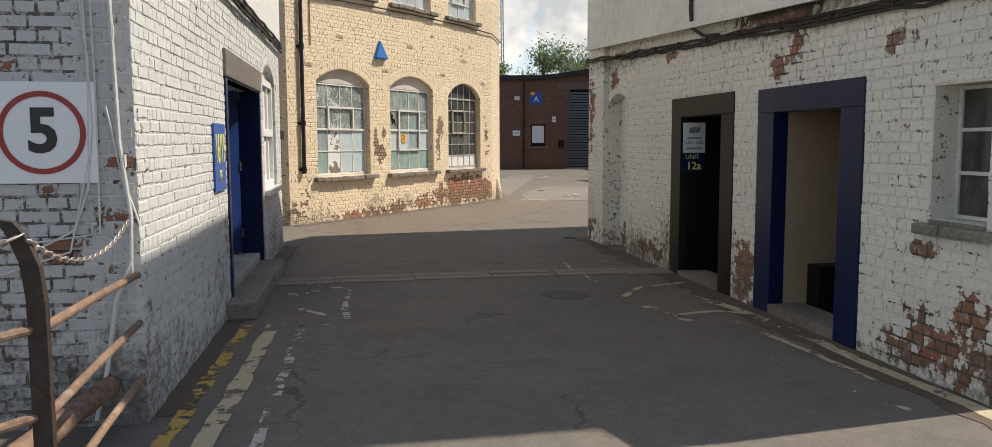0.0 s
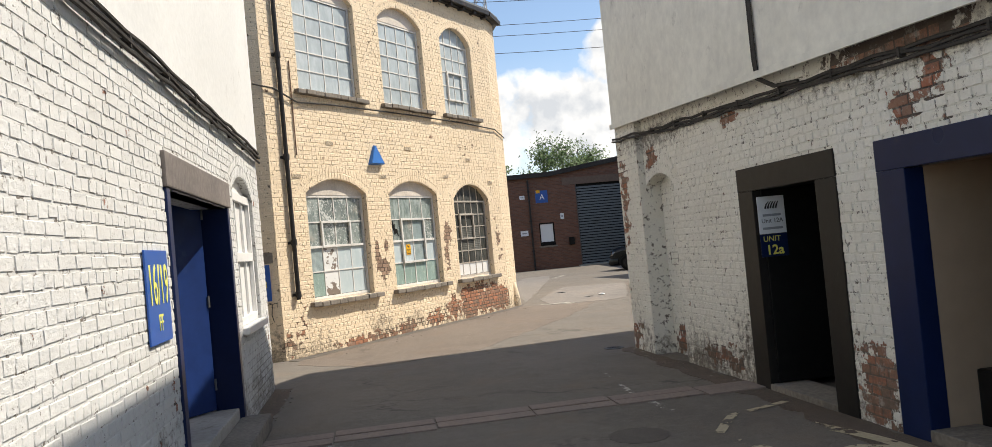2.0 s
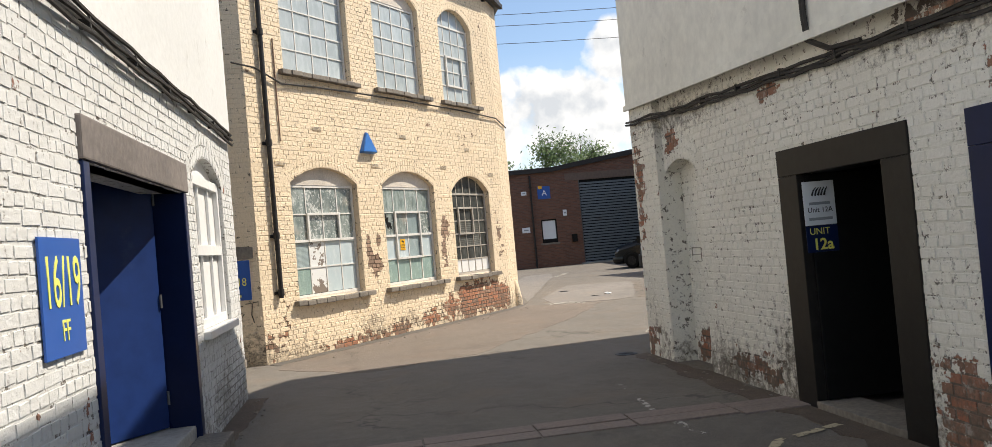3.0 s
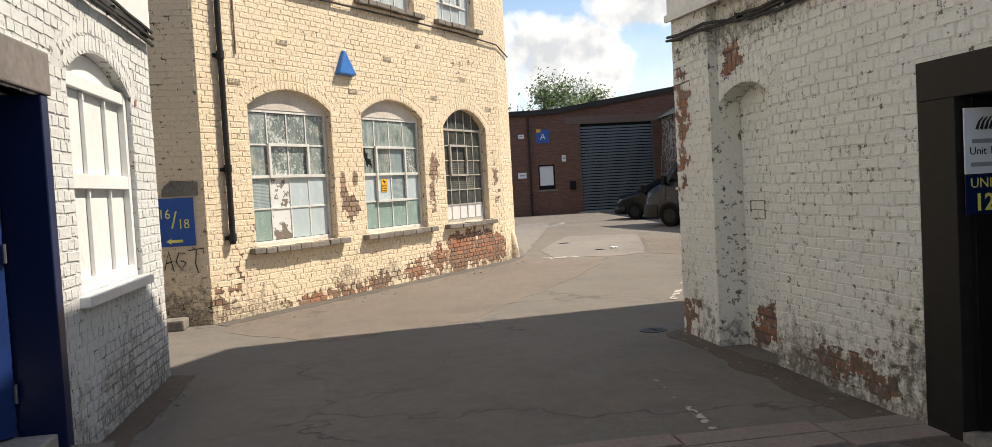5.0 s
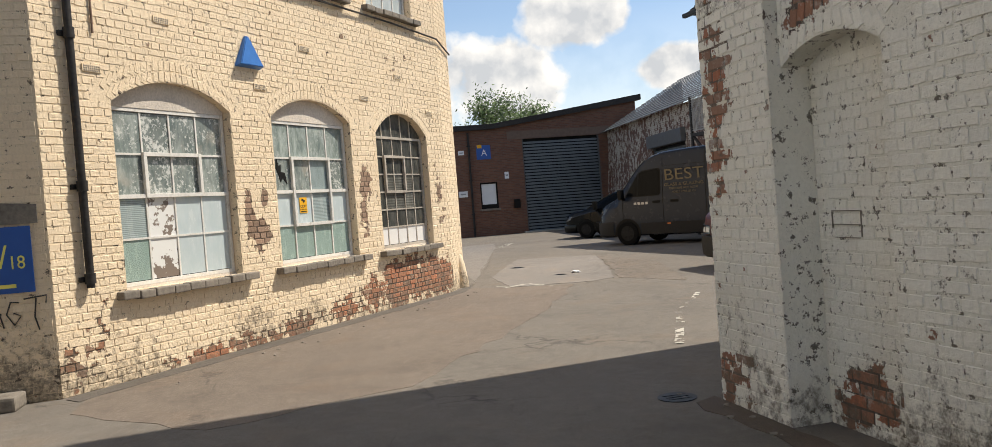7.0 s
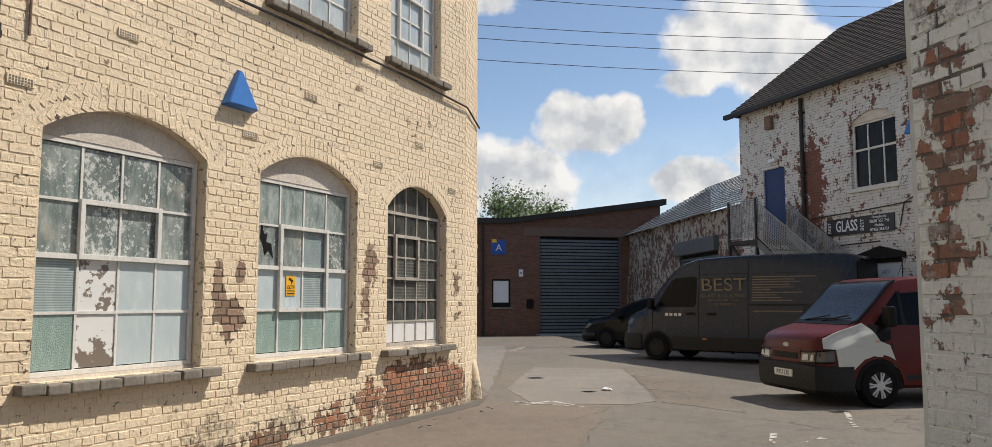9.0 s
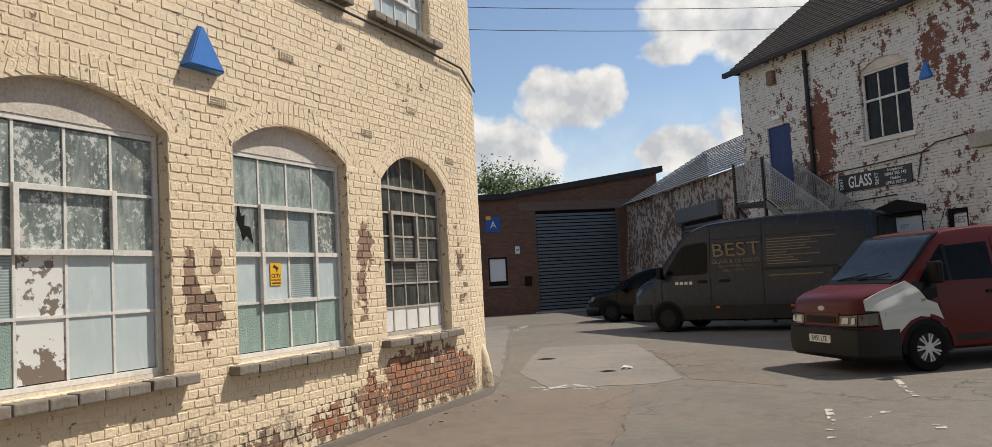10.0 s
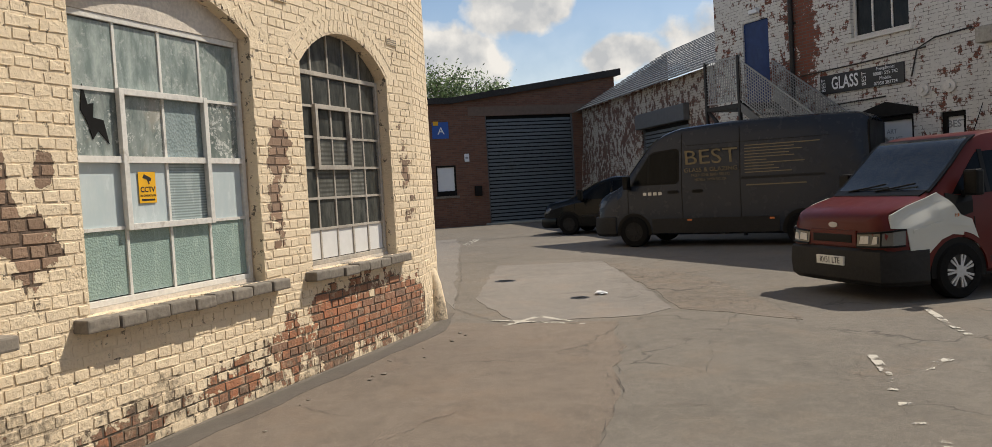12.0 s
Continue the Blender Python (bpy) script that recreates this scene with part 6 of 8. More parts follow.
for x in (-2.1, -2.7):
    bm = bmesh.new()
    tube(bm, [(gs(x), 0.0, 3.0), (gs(x), -0.05, 3.0)], 0.13, 16)
    tube(bm, [(gs(x), -0.05, 3.0), (gs(x), -0.09, 3.0)], 0.05, 12)
    solid("wall_tie", bm, M["old_white"], GF, "round white painted iron wall tie plate", "wall tie")
cable_run("wall_cable", GF, [[(gs(0.6), -0.04, 2.2), (gs(0.6), -0.04, 2.85), (gs(0.4), -0.04, 2.95), (gs(-1.2), -0.04, 2.98)], [(gs(-1.85), -0.04, 3.3), (gs(-2.0), -0.04, 3.85), (gs(-2.4), -0.04, 4.0), (gs(-3.2), -0.04, 4.05)],
                              [(gs(1.2), -0.04, 3.75), (gs(-0.5), -0.04, 3.78), (gs(-2.2), -0.04, 3.85)]], 0.016, M["cable"], "dark cables looped over a white brick wall")
# porch on the works
p = thing("porch", GF, "white brick porch with a flat grey concrete canopy and a shutter", "porch")
bm = bmesh.new()
box(bm, gs(-3.75), GF_LEN, -0.72, -0.002, 3.62, 3.92, 0.03)
part("canopy", bm, M["concrete"], p, "weathered grey concrete canopy")
bm = bmesh.new()
box(bm, gs(-3.85), gs(-4.25), -0.55, -0.002, 0.0, 3.615)
part("pier", bm, M["glass_wall"], p, "white painted brick pier")
bm = bmesh.new()
box(bm, gs(-4.25) + 0.002, GF_LEN, -0.5, -0.2, 3.15, 3.61, 0.01)
part("signboard", bm, M["old_white"], p, "faded pale fascia board")
bm = bmesh.new()
box(bm, gs(-4.25) + 0.002, GF_LEN, -0.56, -0.2, 2.92, 3.148, 0.01)
part("beam", bm, M["soldier"], p, "brown timber beam")
for k in range(24):
    bm = bmesh.new()
    box(bm, gs(-4.25) + 0.002, GF_LEN, -0.40, -0.36, k * 0.12, k * 0.12 + 0.105, 0.012)
    part("shutter_slat", bm, M["shutter_box"], p)
downpipe(GF, gs(-3.62), 0.0, 3.6, "black drainpipe beside a porch", (1.2, 3.1), 0.09, 0.06)

# outside stair to the blue door
st = thing("outside_stair", GF, "galvanised steel stair and landing with mesh sides", "staircase")
bm = bmesh.new()
box(bm, gs(3.3), gs(1.95), -1.25, -0.02, 3.12, 3.22)
part("landing", bm, M["black_iron"], st)
for k in range(18):
    bm = bmesh.new()
    x = gs(1.95) + 0.262 * k
    z = 3.06 - 0.178 * k
    box(bm, x, x + 0.27, -1.2, -0.25, z, z + 0.035)
    part("tread", bm, M["black_iron"], st)
for y in (-1.235, -0.215):
    bm = bmesh.new()
    prism(bm, [(gs(1.95), 3.0), (gs(1.95), 3.22), (gs(-2.75), 0.05), (gs(-2.75), -0.0), (gs(-2.5), 0.0)], y - 0.012, y + 0.012)
    part("stringer", bm, M["dark_steel"], st)


def mesh_panel(p, q, h, y, n, m, name="mesh_panel"):
    """Crossed wire bars between two rails."""
    bm = bmesh.new()
    for i in range(n + 1):
        u = i / n
        x, z = p[0] + (q[0] - p[0]) * u, p[1] + (q[1] - p[1]) * u
        box(bm, x - 0.008, x + 0.008, y - 0.008, y + 0.008, z, z + h)
    for j in range(m + 1):
        dz = h * j / m
        tube(bm, [(p[0], y, p[1] + dz), (q[0], y, q[1] + dz)], 0.009 if 0 < j < m else 0.022, 4)
    return part(name, bm, M["mesh_steel"], st)


mesh_panel((gs(3.3), 3.3), (gs(1.95), 3.3), 1.05, -1.23, 20, 14)
mesh_panel((gs(1.95), 3.3), (gs(-2.7), 0.2), 0.95, -1.23, 62, 13)
mesh_panel((gs(1.95), 3.3), (gs(-2.7), 0.2), 0.95, -0.22, 62, 13)
for x in (3.25, 2.0):
    bm = bmesh.new()
    box(bm, gs(x) - 0.035, gs(x) + 0.035, -1.26, -1.19, 0.0, 4.38)
    part("post", bm, M["black_iron"], st)
bm = bmesh.new()
tube(bm, [(gs(3.2), -1.2, 3.1), (gs(2.0), -1.2, 2.0)], 0.045, 6)
part("brace", bm, M["black_iron"], st)


# ---- vehicles ----
def car_paint(name, col, rough=0.28, flake=0.0, gloss=0.35):
    m, nt, b = node_mat(name)
    k = Kit(nt)
    dust = k.ramp(k.noise(3.0, 6, 0.65), 0.45, 0.8, 0.0, 0.05)
    k.put(b.inputs["Base Color"], k.mix(dust, col, tuple(min(1, c * 1.5 + 0.012) for c in col)))
    k.put(b.inputs["Roughness"], k.ramp(k.noise(6.0, 5, w=4.0), 0.3, 0.7, rough, rough + 0.1))
    b.inputs["Coat Weight"].default_value = gloss * 0.2
    b.inputs["Specular IOR Level"].default_value = gloss
    b.inputs["Coat Roughness"].default_value = 0.06
    b.inputs["Metallic"].default_value = flake
    return m


M["van_red"] = car_paint("faded_red_car_paint", (0.085, 0.011, 0.009), 0.30, 0.0, 0.18)
M["van_white"] = car_paint("white_car_paint", (0.50, 0.50, 0.46), 0.3, 0.0, 0.3)
M["van_grey"] = car_paint("grey_metallic_paint", (0.020, 0.026, 0.038), 0.20, 0.0, 0.22)
M["car_black"] = car_paint("black_car_paint", (0.003, 0.004, 0.005), 0.10, 0.0, 0.18)
M["plastic"] = plain("dark_grey_plastic", (0.022, 0.021, 0.0205), 0.55, grain=25, vary=0.2, bump=0.05, spec=0.15)
M["car_black_trim"] = plain("black_trim", (0.006, 0.006, 0.006), 0.45, grain=20, vary=0.2, bump=0.0, spec=0.12)
M["tyre"] = plain("black_rubber", (0.008, 0.0078, 0.0078), 0.85, grain=25, vary=0.3, spec=0.1)
M["alloy"] = plain("silver_wheel_trim", (0.42, 0.42, 0.43), 0.38, 0.6, grain=25, vary=0.15)
M["lamp"] = plain("headlamp_glass", (0.10, 0.10, 0.095), 0.06, 0.3, grain=60, vary=0.06, bump=0.1)
M["amber"] = plain("amber_lamp", (0.6, 0.14, 0.02), 0.3, grain=30, vary=0.1, bump=0.0)
M["plate"] = plain("white_number_plate", (0.70, 0.70, 0.66), 0.4, grain=10, vary=0.04, bump=0.0)
M["screen"] = window_glass("dark_car_glass", (0.003, 0.004, 0.005), 0.2, 0.03, (0.006, 0.007, 0.008), cloud=0.1)
M["screen"].node_tree.nodes["Principled BSDF"].inputs["Specular IOR Level"].default_value = 0.12
M["windscreen"] = window_glass("windscreen_glass", (0.012, 0.014, 0.015), 0.2, 0.02, (0.03, 0.034, 0.035), cloud=0.1)


class Body:
    """A vehicle body lofted through stations (x, bottom, belt, top, half width, half width at the roof edge)."""

    def __init__(self, stations):
        st = sorted(stations)
        self.st = []
        for i in range(len(st) - 1):
            a, b = st[i], st[i + 1]
            n = max(1, min(5, int((b[0] - a[0]) / 0.05)))
            for k in range(n):
                u = k / n
                row = [a[0] + (b[0] - a[0]) * u]
                for c in range(1, 6):
                    row.append(self.curve(st, i, c, u))
                self.st.append(tuple(row))
        self.st.append(st[-1])

    @staticmethod
    def curve(st, i, c, u):
        """A smooth run of one measure between two stations that never overshoots."""
        h = st[i + 1][0] - st[i][0]

        def rate(k):
            return (st[k + 1][c] - st[k][c]) / max(st[k + 1][0] - st[k][0], 1e-6)

        def slope(k):
            if k == 0 or k == len(st) - 1:
                return rate(min(k, len(st) - 2))
            a, b = rate(k - 1), rate(k)
            return 0.0 if a * b <= 0 else 2 * a * b / (a + b)

        p, q, m, n = st[i][c], st[i + 1][c], slope(i) * h, slope(i + 1) * h
        return (2 * u ** 3 - 3 * u ** 2 + 1) * p + (u ** 3 - 2 * u ** 2 + u) * m + (-2 * u ** 3 + 3 * u ** 2) * q + (u ** 3 - u ** 2) * n

    def lerp(self, x):
        s = self.st
        x = min(max(x, s[0][0]), s[-1][0])
        for a, b in zip(s, s[1:]):
            if x <= b[0]:
                u = (x - a[0]) / max(b[0] - a[0], 1e-6)
                return [p + (q - p) * u for p, q in zip(a, b)]
        return list(s[-1])

    def side(self, x, z):
        _, zb, belt, top, w, wt = self.lerp(x)
        if z <= belt:
            return w
        return w + (wt - w) * min(1, (z - belt) / max(top - belt - 0.1, 0.05))

    def mesh(self):
        bm = bmesh.new()
        rings = []
        for x, zb, belt, top, w, wt in self.st:
            r = min(0.10, (top - belt) * 0.5)
            half = [(w * 0.9, zb), (w * 0.985, zb + 0.05), (w, zb + 0.16), (w, (zb + belt) / 2 + 0.05), (w, belt), (wt, top - r), (wt - r * 0.3, top - r * 0.3), (wt - r, top)]
            pts = half + [(-y, z) for y, z in reversed(half)]
            rings.append([bm.verts.new((x, y, z)) for y, z in pts])
        n = len(rings[0])
        for a, b in zip(rings, rings[1:]):
            for k in range(n):
                bm.faces.new((a[k], a[(k + 1) % n], b[(k + 1) % n], b[k]))
        bm.faces.new(rings[0])
        bm.faces.new(rings[-1])
        bmesh.ops.triangulate(bm, faces=[f for f in bm.faces if len(f.verts) > 4])
        return bm

    def cut(self, poly, axis):
        """A flat outline cut along the stations, for laying on the body."""
        bm = bmesh.new()
        bm.faces.new([bm.verts.new((x, 0, z)) if axis == "side" else bm.verts.new((x, z, 0)) for x, z in poly])
        lo, hi = min(p[0] for p in poly), max(p[0] for p in poly)
        xs = [s[0] for s in self.st] + [lo + (hi - lo) * k / 6 for k in range(1, 6)]
        for x in xs:
            bmesh.ops.bisect_plane(bm, geom=bm.verts[:] + bm.edges[:] + bm.faces[:], plane_co=(x, 0, 0), plane_no=(1, 0, 0))
        if axis == "side":
            zl, zh = min(p[1] for p in poly), max(p[1] for p in poly)
            for z in {s[2] for s in self.st} | {zl + (zh - zl) * k / 5 for k in range(1, 5)}:
                bmesh.ops.bisect_plane(bm, geom=bm.verts[:] + bm.edges[:] + bm.faces[:], plane_co=(0, 0, z), plane_no=(0, 0, 1))
        return bm

    def on_side(self, poly, sign, off=0.006):
        bm = self.cut(poly, "side")
        for v in bm.verts:
            v.co.y = sign * (self.side(v.co.x, v.co.z) + off)
        r = bmesh.ops.extrude_face_region(bm, geom=bm.faces[:])
        for v in r["geom"]:
            if isinstance(v, bmesh.types.BMVert):
                v.co.y -= sign * 0.02
        return bm

    def on_top(self, poly, off=0.006):
        bm = self.cut(poly, "top")
        for v in bm.verts:
            v.co.z = self.lerp(v.co.x)[3] + off
        r = bmesh.ops.extrude_face_region(bm, geom=bm.faces[:])
        for v in r["geom"]:
            if isinstance(v, bmesh.types.BMVert):
                v.co.z -= 0.02
        return bm


def rounded(x0, x1, z0, z1, r, n=4):
    pts = []
    for cx, cz, a0 in ((x1 - r, z1 - r, 0), (x0 + r, z1 - r, 90), (x0 + r, z0 + r, 180), (x1 - r, z0 + r, 270)):
        for k in range(n + 1):
            a = radians(a0 + 90 * k / n)
            pts.append((cx + r * math.cos(a), cz + r * math.sin(a)))
    return pts


def wheel(parent, x, y, r, width, sign, spokes=7, dark=False):
    bm = bmesh.new()
    prof = [(r * 0.62, -width / 2), (r * 0.93, -width / 2), (r, -width / 2 + 0.03), (r, width / 2 - 0.03), (r * 0.93, width / 2), (r * 0.62, width / 2)]
    n = 32
    rings = []
    for k in range(n):
        a = 2 * math.pi * k / n
        rings.append([bm.verts.new((q * math.cos(a), p, q * math.sin(a))) for q, p in prof])
    for k in range(n):
        a, b = rings[k], rings[(k + 1) % n]
        for i in range(len(prof) - 1):
            bm.faces.new((a[i], a[i + 1], b[i + 1], b[i]))
    w = new("wheel")
    w.parent = parent
    w.matrix_local = at(x, y + sign * 0.02 - sign * width * 0.5, r)
    part("tyre", bm, M["tyre"], w, smooth=True)
    bm = bmesh.new()
    tube(bm, [(0, -width * 0.3, 0), (0, sign * width * 0.42, 0)], r * 0.63, 28)
    part("rim", bm, M["plastic"], w)
    bm = bmesh.new()
    star = []
    for k in range(spokes):
        for d, q in ((-0.30, 0.22), (-0.24, 0.58), (-0.07, 0.60), (-0.03, 0.30), (0.03, 0.30), (0.07, 0.60), (0.24, 0.58), (0.30, 0.22)):
            a = 2 * math.pi * k / spokes + d * 6.2 / spokes
            star.append((r * q * math.cos(a), r * q * math.sin(a)))
    ya, yb = sorted((sign * width * 0.40, sign * width * 0.50))
    prism(bm, star, ya, yb)
    part("hub_cap", bm, M["plastic"] if dark else M["alloy"], w)
    return w


def vehicle(name, m, body, paint, label, category, r, wb, hw, dark_wheels=False):
    t = thing(name, m, label, category)
    b = part("body", body.mesh(), paint, t, smooth=True)
    for x in (0.0, -wb):
        for sign in (1, -1):
            arch = [(x + (r + 0.07) * math.cos(a), max(0.26, r + (r + 0.07) * math.sin(a))) for a in [radians(-15 + 210 * k / 14) for k in range(15)]]
            part("wheel_arch", body.on_side(arch, sign, 0.003), M["car_black_trim"], t)
            wheel(t, x, sign * (hw + 0.012), r, 0.2, sign, dark=dark_wheels)
    return t, b


def seam(body, t, pts, sign=1, w=0.007):
    """A dark gap between panels, along points on the side."""
    for p, q in zip(pts, pts[1:]):
        d = Vector((q[0] - p[0], q[1] - p[1])).normalized()
        n = Vector((-d.y, d.x)) * w
        part("seam", body.on_side([(p[0] - n.x, p[1] - n.y), (q[0] - n.x, q[1] - n.y), (q[0] + n.x, q[1] + n.y), (p[0] + n.x, p[1] + n.y)], sign, 0.0045), M["car_black_trim"], t)


def front_box(t, x, y0, y1, z0, z1, d, mat, name, label="", bevel=0.012):
    bm = bmesh.new()
    box(bm, x - 0.05, x + d, y0, y1, z0, z1, bevel)
    return part(name, bm, mat, t, label)


def nose_bumper(t, body, z0, z1, xs, off, mat):
    """A bumper that wraps round the nose."""
    bm = bmesh.new()
    rows = []
    path = [(x, body.lerp(x)[4] + off) for x in xs]
    xf = body.st[-1][0] + off
    wl = path[-1][1]
    path += [(xf, wl - 0.06), (xf + 0.02, wl * 0.5), (xf + 0.03, 0.0)]
    full = path + [(x, -y) for x, y in reversed(path[:-1])]
    for z, s in ((z0, -0.05), (z0 + 0.06, 0.0), ((z0 + z1) / 2, 0.012), (z1 - 0.03, 0.0), (z1, -0.03)):
        rows.append([bm.verts.new((x + s, y + (s if y > 0 else -s), z)) for x, y in full])
    for a, b in zip(rows, rows[1:]):
        for i in range(len(full) - 1):
            bm.faces.new((a[i], a[i + 1], b[i + 1], b[i]))
    return part("front_bumper", bm, mat, t, smooth=True)


def mirror(t, x, y, z, sign):
    bm = bmesh.new()
    box(bm, x - 0.06, x + 0.06, min(sign * y, sign * (y + 0.2)), max(sign * y, sign * (y + 0.2)), z, z + 0.3, 0.03)
    box(bm, x - 0.03, x + 0.03, min(sign * (y - 0.12), sign * y), max(sign * (y - 0.12), sign * y), z - 0.02, z + 0.06)
    return part("wing_mirror", bm, M["car_black_trim"], t)


def place(wheel_xy, heading, hw):
    a = radians(heading)
    left = Vector((-math.sin(a), math.cos(a)))
    c = Vector(wheel_xy) - left * hw
    return at(c.x, c.y, 0) @ Matrix.Rotation(a, 4, "Z")


# red and white van
HW = 0.97
B = Body([(0.97, 0.42, 0.72, 0.95, 0.74, 0.68), (0.92, 0.34, 0.78, 1.02, 0.87, 0.80), (0.80, 0.29, 0.82, 1.09, 0.93, 0.85), (0.60, 0.27, 0.88, 1.15, 0.955, 0.87), (0.35, 0.27, 0.97, 1.22, 0.965, 0.87), (0.26, 0.27, 1.04, 1.27, 0.97, 0.87),
          (-0.08, 0.27, 1.12, 1.57, 0.97, 0.85), (-0.42, 0.27, 1.15, 1.88, 0.97, 0.81), (-0.60, 0.27, 1.15, 1.94, 0.97, 0.81), (-1.3, 0.27, 1.15, 1.98, 0.97, 0.83), (-3.6, 0.27, 1.15, 1.98, 0.97, 0.84), (-3.78, 0.3, 1.15, 1.93, 0.95, 0.80), (-3.85, 0.36, 1.15, 1.88, 0.92, 0.78)])
t, b = vehicle("van", place((9.2, 20.6), 177, HW * 0.95) @ Matrix.Diagonal((0.93, 0.95, 0.95, 1)), B, M["van_red"], "parked red van with a white front wing and red bonnet", "van", 0.325, 2.933, HW)
part("windscreen", B.on_top([(0.25, -0.79), (0.25, 0.79), (-0.08, 0.77), (-0.42, 0.735), (-0.42, -0.735), (-0.08, -0.77)], 0.008), M["windscreen"], t, "dusty windscreen", True)
part("scuttle", B.on_top([(0.36, -0.78), (0.36, 0.78), (0.255, 0.79), (0.255, -0.79)], 0.010), M["car_black_trim"], t)
part("front_wing", B.on_side([(0.86, 0.87), (0.84, 1.02), (0.62, 1.12), (0.36, 1.195), (0.20, 1.25), (0.10, 1.16), (-0.04, 0.98), (-0.20, 0.92), (-0.30, 0.66), (-0.33, 0.56), (-0.22, 0.66), (-0.08, 0.74), (0.08, 0.76), (0.24, 0.71), (0.37, 0.60), (0.42, 0.55), (0.66, 0.60), (0.70, 0.86)], 1, 0.012), M["van_white"], t, "white replacement front wing", True)
part("wing_crease", B.on_side([(0.62, 0.84), (0.20, 0.93), (-0.20, 0.87), (-0.20, 0.83), (0.20, 0.885), (0.62, 0.80)], 1, 0.022), M["van_white"], t)
part("front_wing", B.on_side([(0.84, 0.96), (0.84, 1.02), (0.62, 1.12), (0.36, 1.195), (0.36, 1.12), (0.62, 1.04)], -1, 0.012), M["van_white"], t, "white replacement front wing", True)
arch_lip = [(0.40 * math.cos(radians(a)), 0.325 + 0.40 * math.sin(radians(a))) for a in range(100, 181, 8)] + [(0.46 * math.cos(radians(a)), 0.325 + 0.46 * math.sin(radians(a))) for a in range(180, 99, -8)]
part("arch_lip", B.on_side(arch_lip, 1, 0.022), M["van_red"], t)
part("windscreen_frame", B.on_top([(0.27, -0.84), (0.27, 0.84), (-0.08, 0.82), (-0.47, 0.79), (-0.47, -0.79), (-0.08, -0.82)], 0.005), M["car_black_trim"], t, "black windscreen surround")
part("side_window", B.on_side([(0.02, 1.22), (-0.32, 1.60), (-0.42, 1.70), (-1.18, 1.74), (-1.20, 1.22)], 1, 0.006), M["screen"], t)
part("side_window", B.on_side([(0.02, 1.22), (-0.32, 1.60), (-0.42, 1.70), (-1.18, 1.74), (-1.20, 1.22)], -1, 0.006), M["screen"], t)
part("quarter_panel", B.on_side([(0.18, 1.03), (0.10, 1.24), (-0.02, 1.21), (-0.22, 1.20), (-0.22, 1.0), (0.05, 0.93)], 1, 0.008), M["car_black_trim"], t, "black mirror base")
part("window_bar", B.on_side([(-0.44, 1.22), (-0.50, 1.22), (-0.50, 1.73), (-0.44, 1.73)], 1, 0.010), M["car_black_trim"], t)
for sgn in (1, -1):
    mirror(t, -0.12, 1.0, 1.2, sgn)
seam(B, t, [(-0.24, 0.95), (-0.26, 0.62)])
seam(B, t, [(-1.26, 1.80), (-1.26, 0.40)])
seam(B, t, [(-2.35, 1.80), (-2.35, 0.40)])
part("handle", B.on_side(rounded(-1.20, -1.02, 1.02, 1.07, 0.02), 1, 0.02), M["car_black_trim"], t)
part("rubbing_strip", B.on_side([(-0.42, 0.40), (-2.5, 0.40), (-2.5, 0.47), (-0.42, 0.47)], 1, 0.012), M["plastic"], t)
nose_bumper(t, B, 0.19, 0.63, (0.42, 0.6, 0.78, 0.9), 0.02, M["plastic"])
XF = 0.97
front_box(t, XF, -0.44, 0.44, 0.64, 0.84, 0.022, M["van_red"], "grille_surround", "red grille panel")
g = front_box(t, XF, -0.37, 0.37, 0.69, 0.79, 0.03, M["car_black_trim"], "grille")
for sgn in (1, -1):
    bm = bmesh.new()
    pts = [(XF + 0.03, sgn * 0.46), (XF + 0.022, sgn * 0.68), (0.965, sgn * 0.83), (0.88, sgn * 0.935), (0.74, sgn * 0.97)]
    lo = [bm.verts.new((x, y, 0.655 + 0.02 * i / 4)) for i, (x, y) in enumerate(pts)]
    hi = [bm.verts.new((x - 0.02, y * 0.985, 0.80 + 0.05 * i / 4)) for i, (x, y) in enumerate(pts)]
    for i in range(4):
        bm.faces.new((lo[i], lo[i + 1], hi[i + 1], hi[i]))
    hl = part("headlamp", bm, M["lamp"], t, "clear headlamp")
    bm = bmesh.new()
    for z, j in ((0.65, 0), (0.805, 1)):
        tube(bm, [(x - 0.02 * j + 0.004, y, z + (0.02 if j == 0 else 0.05) * i / 4) for i, (x, y) in enumerate(pts)], 0.012, 5)
    tube(bm, [(pts[2][0] + 0.004, pts[2][1] * 1.0, 0.66), (pts[2][0] - 0.015, pts[2][1] * 0.99, 0.825)], 0.010, 5)
    part("lamp_rim", bm, M["car_black_trim"], hl)
    for (ya, yb, x) in ((0.50, 0.66, XF + 0.027), (0.70, 0.79, XF + 0.012)):
        bm = bmesh.new()
        v = [bm.verts.new(c) for c in ((x + 0.004, sgn * ya, 0.685), (x, sgn * yb, 0.695), (x - 0.012, sgn * yb * 0.99, 0.78), (x - 0.010, sgn * (ya + 0.02), 0.775))]
        f = bm.faces.new(v)
        for e in bmesh.ops.extrude_face_region(bm, geom=[f])["geom"]:
            if isinstance(e, bmesh.types.BMVert):
                e.co.x -= 0.006
        part("reflector", bm, M["alloy"], hl, "bright lamp reflector")
bm = bmesh.new()
ring(bm, 0.0001, 1.0, -0.01, 0.012, 24)
bm.transform(Matrix.Diagonal((0.085, 1, 0.036, 1)))
o = part("badge", bm, M["alloy"], t, "small oval silver badge")
o.matrix_local = at(XF - 0.005, 0, 0.90) @ Matrix.Rotation(math.pi / 2, 4, "Z")
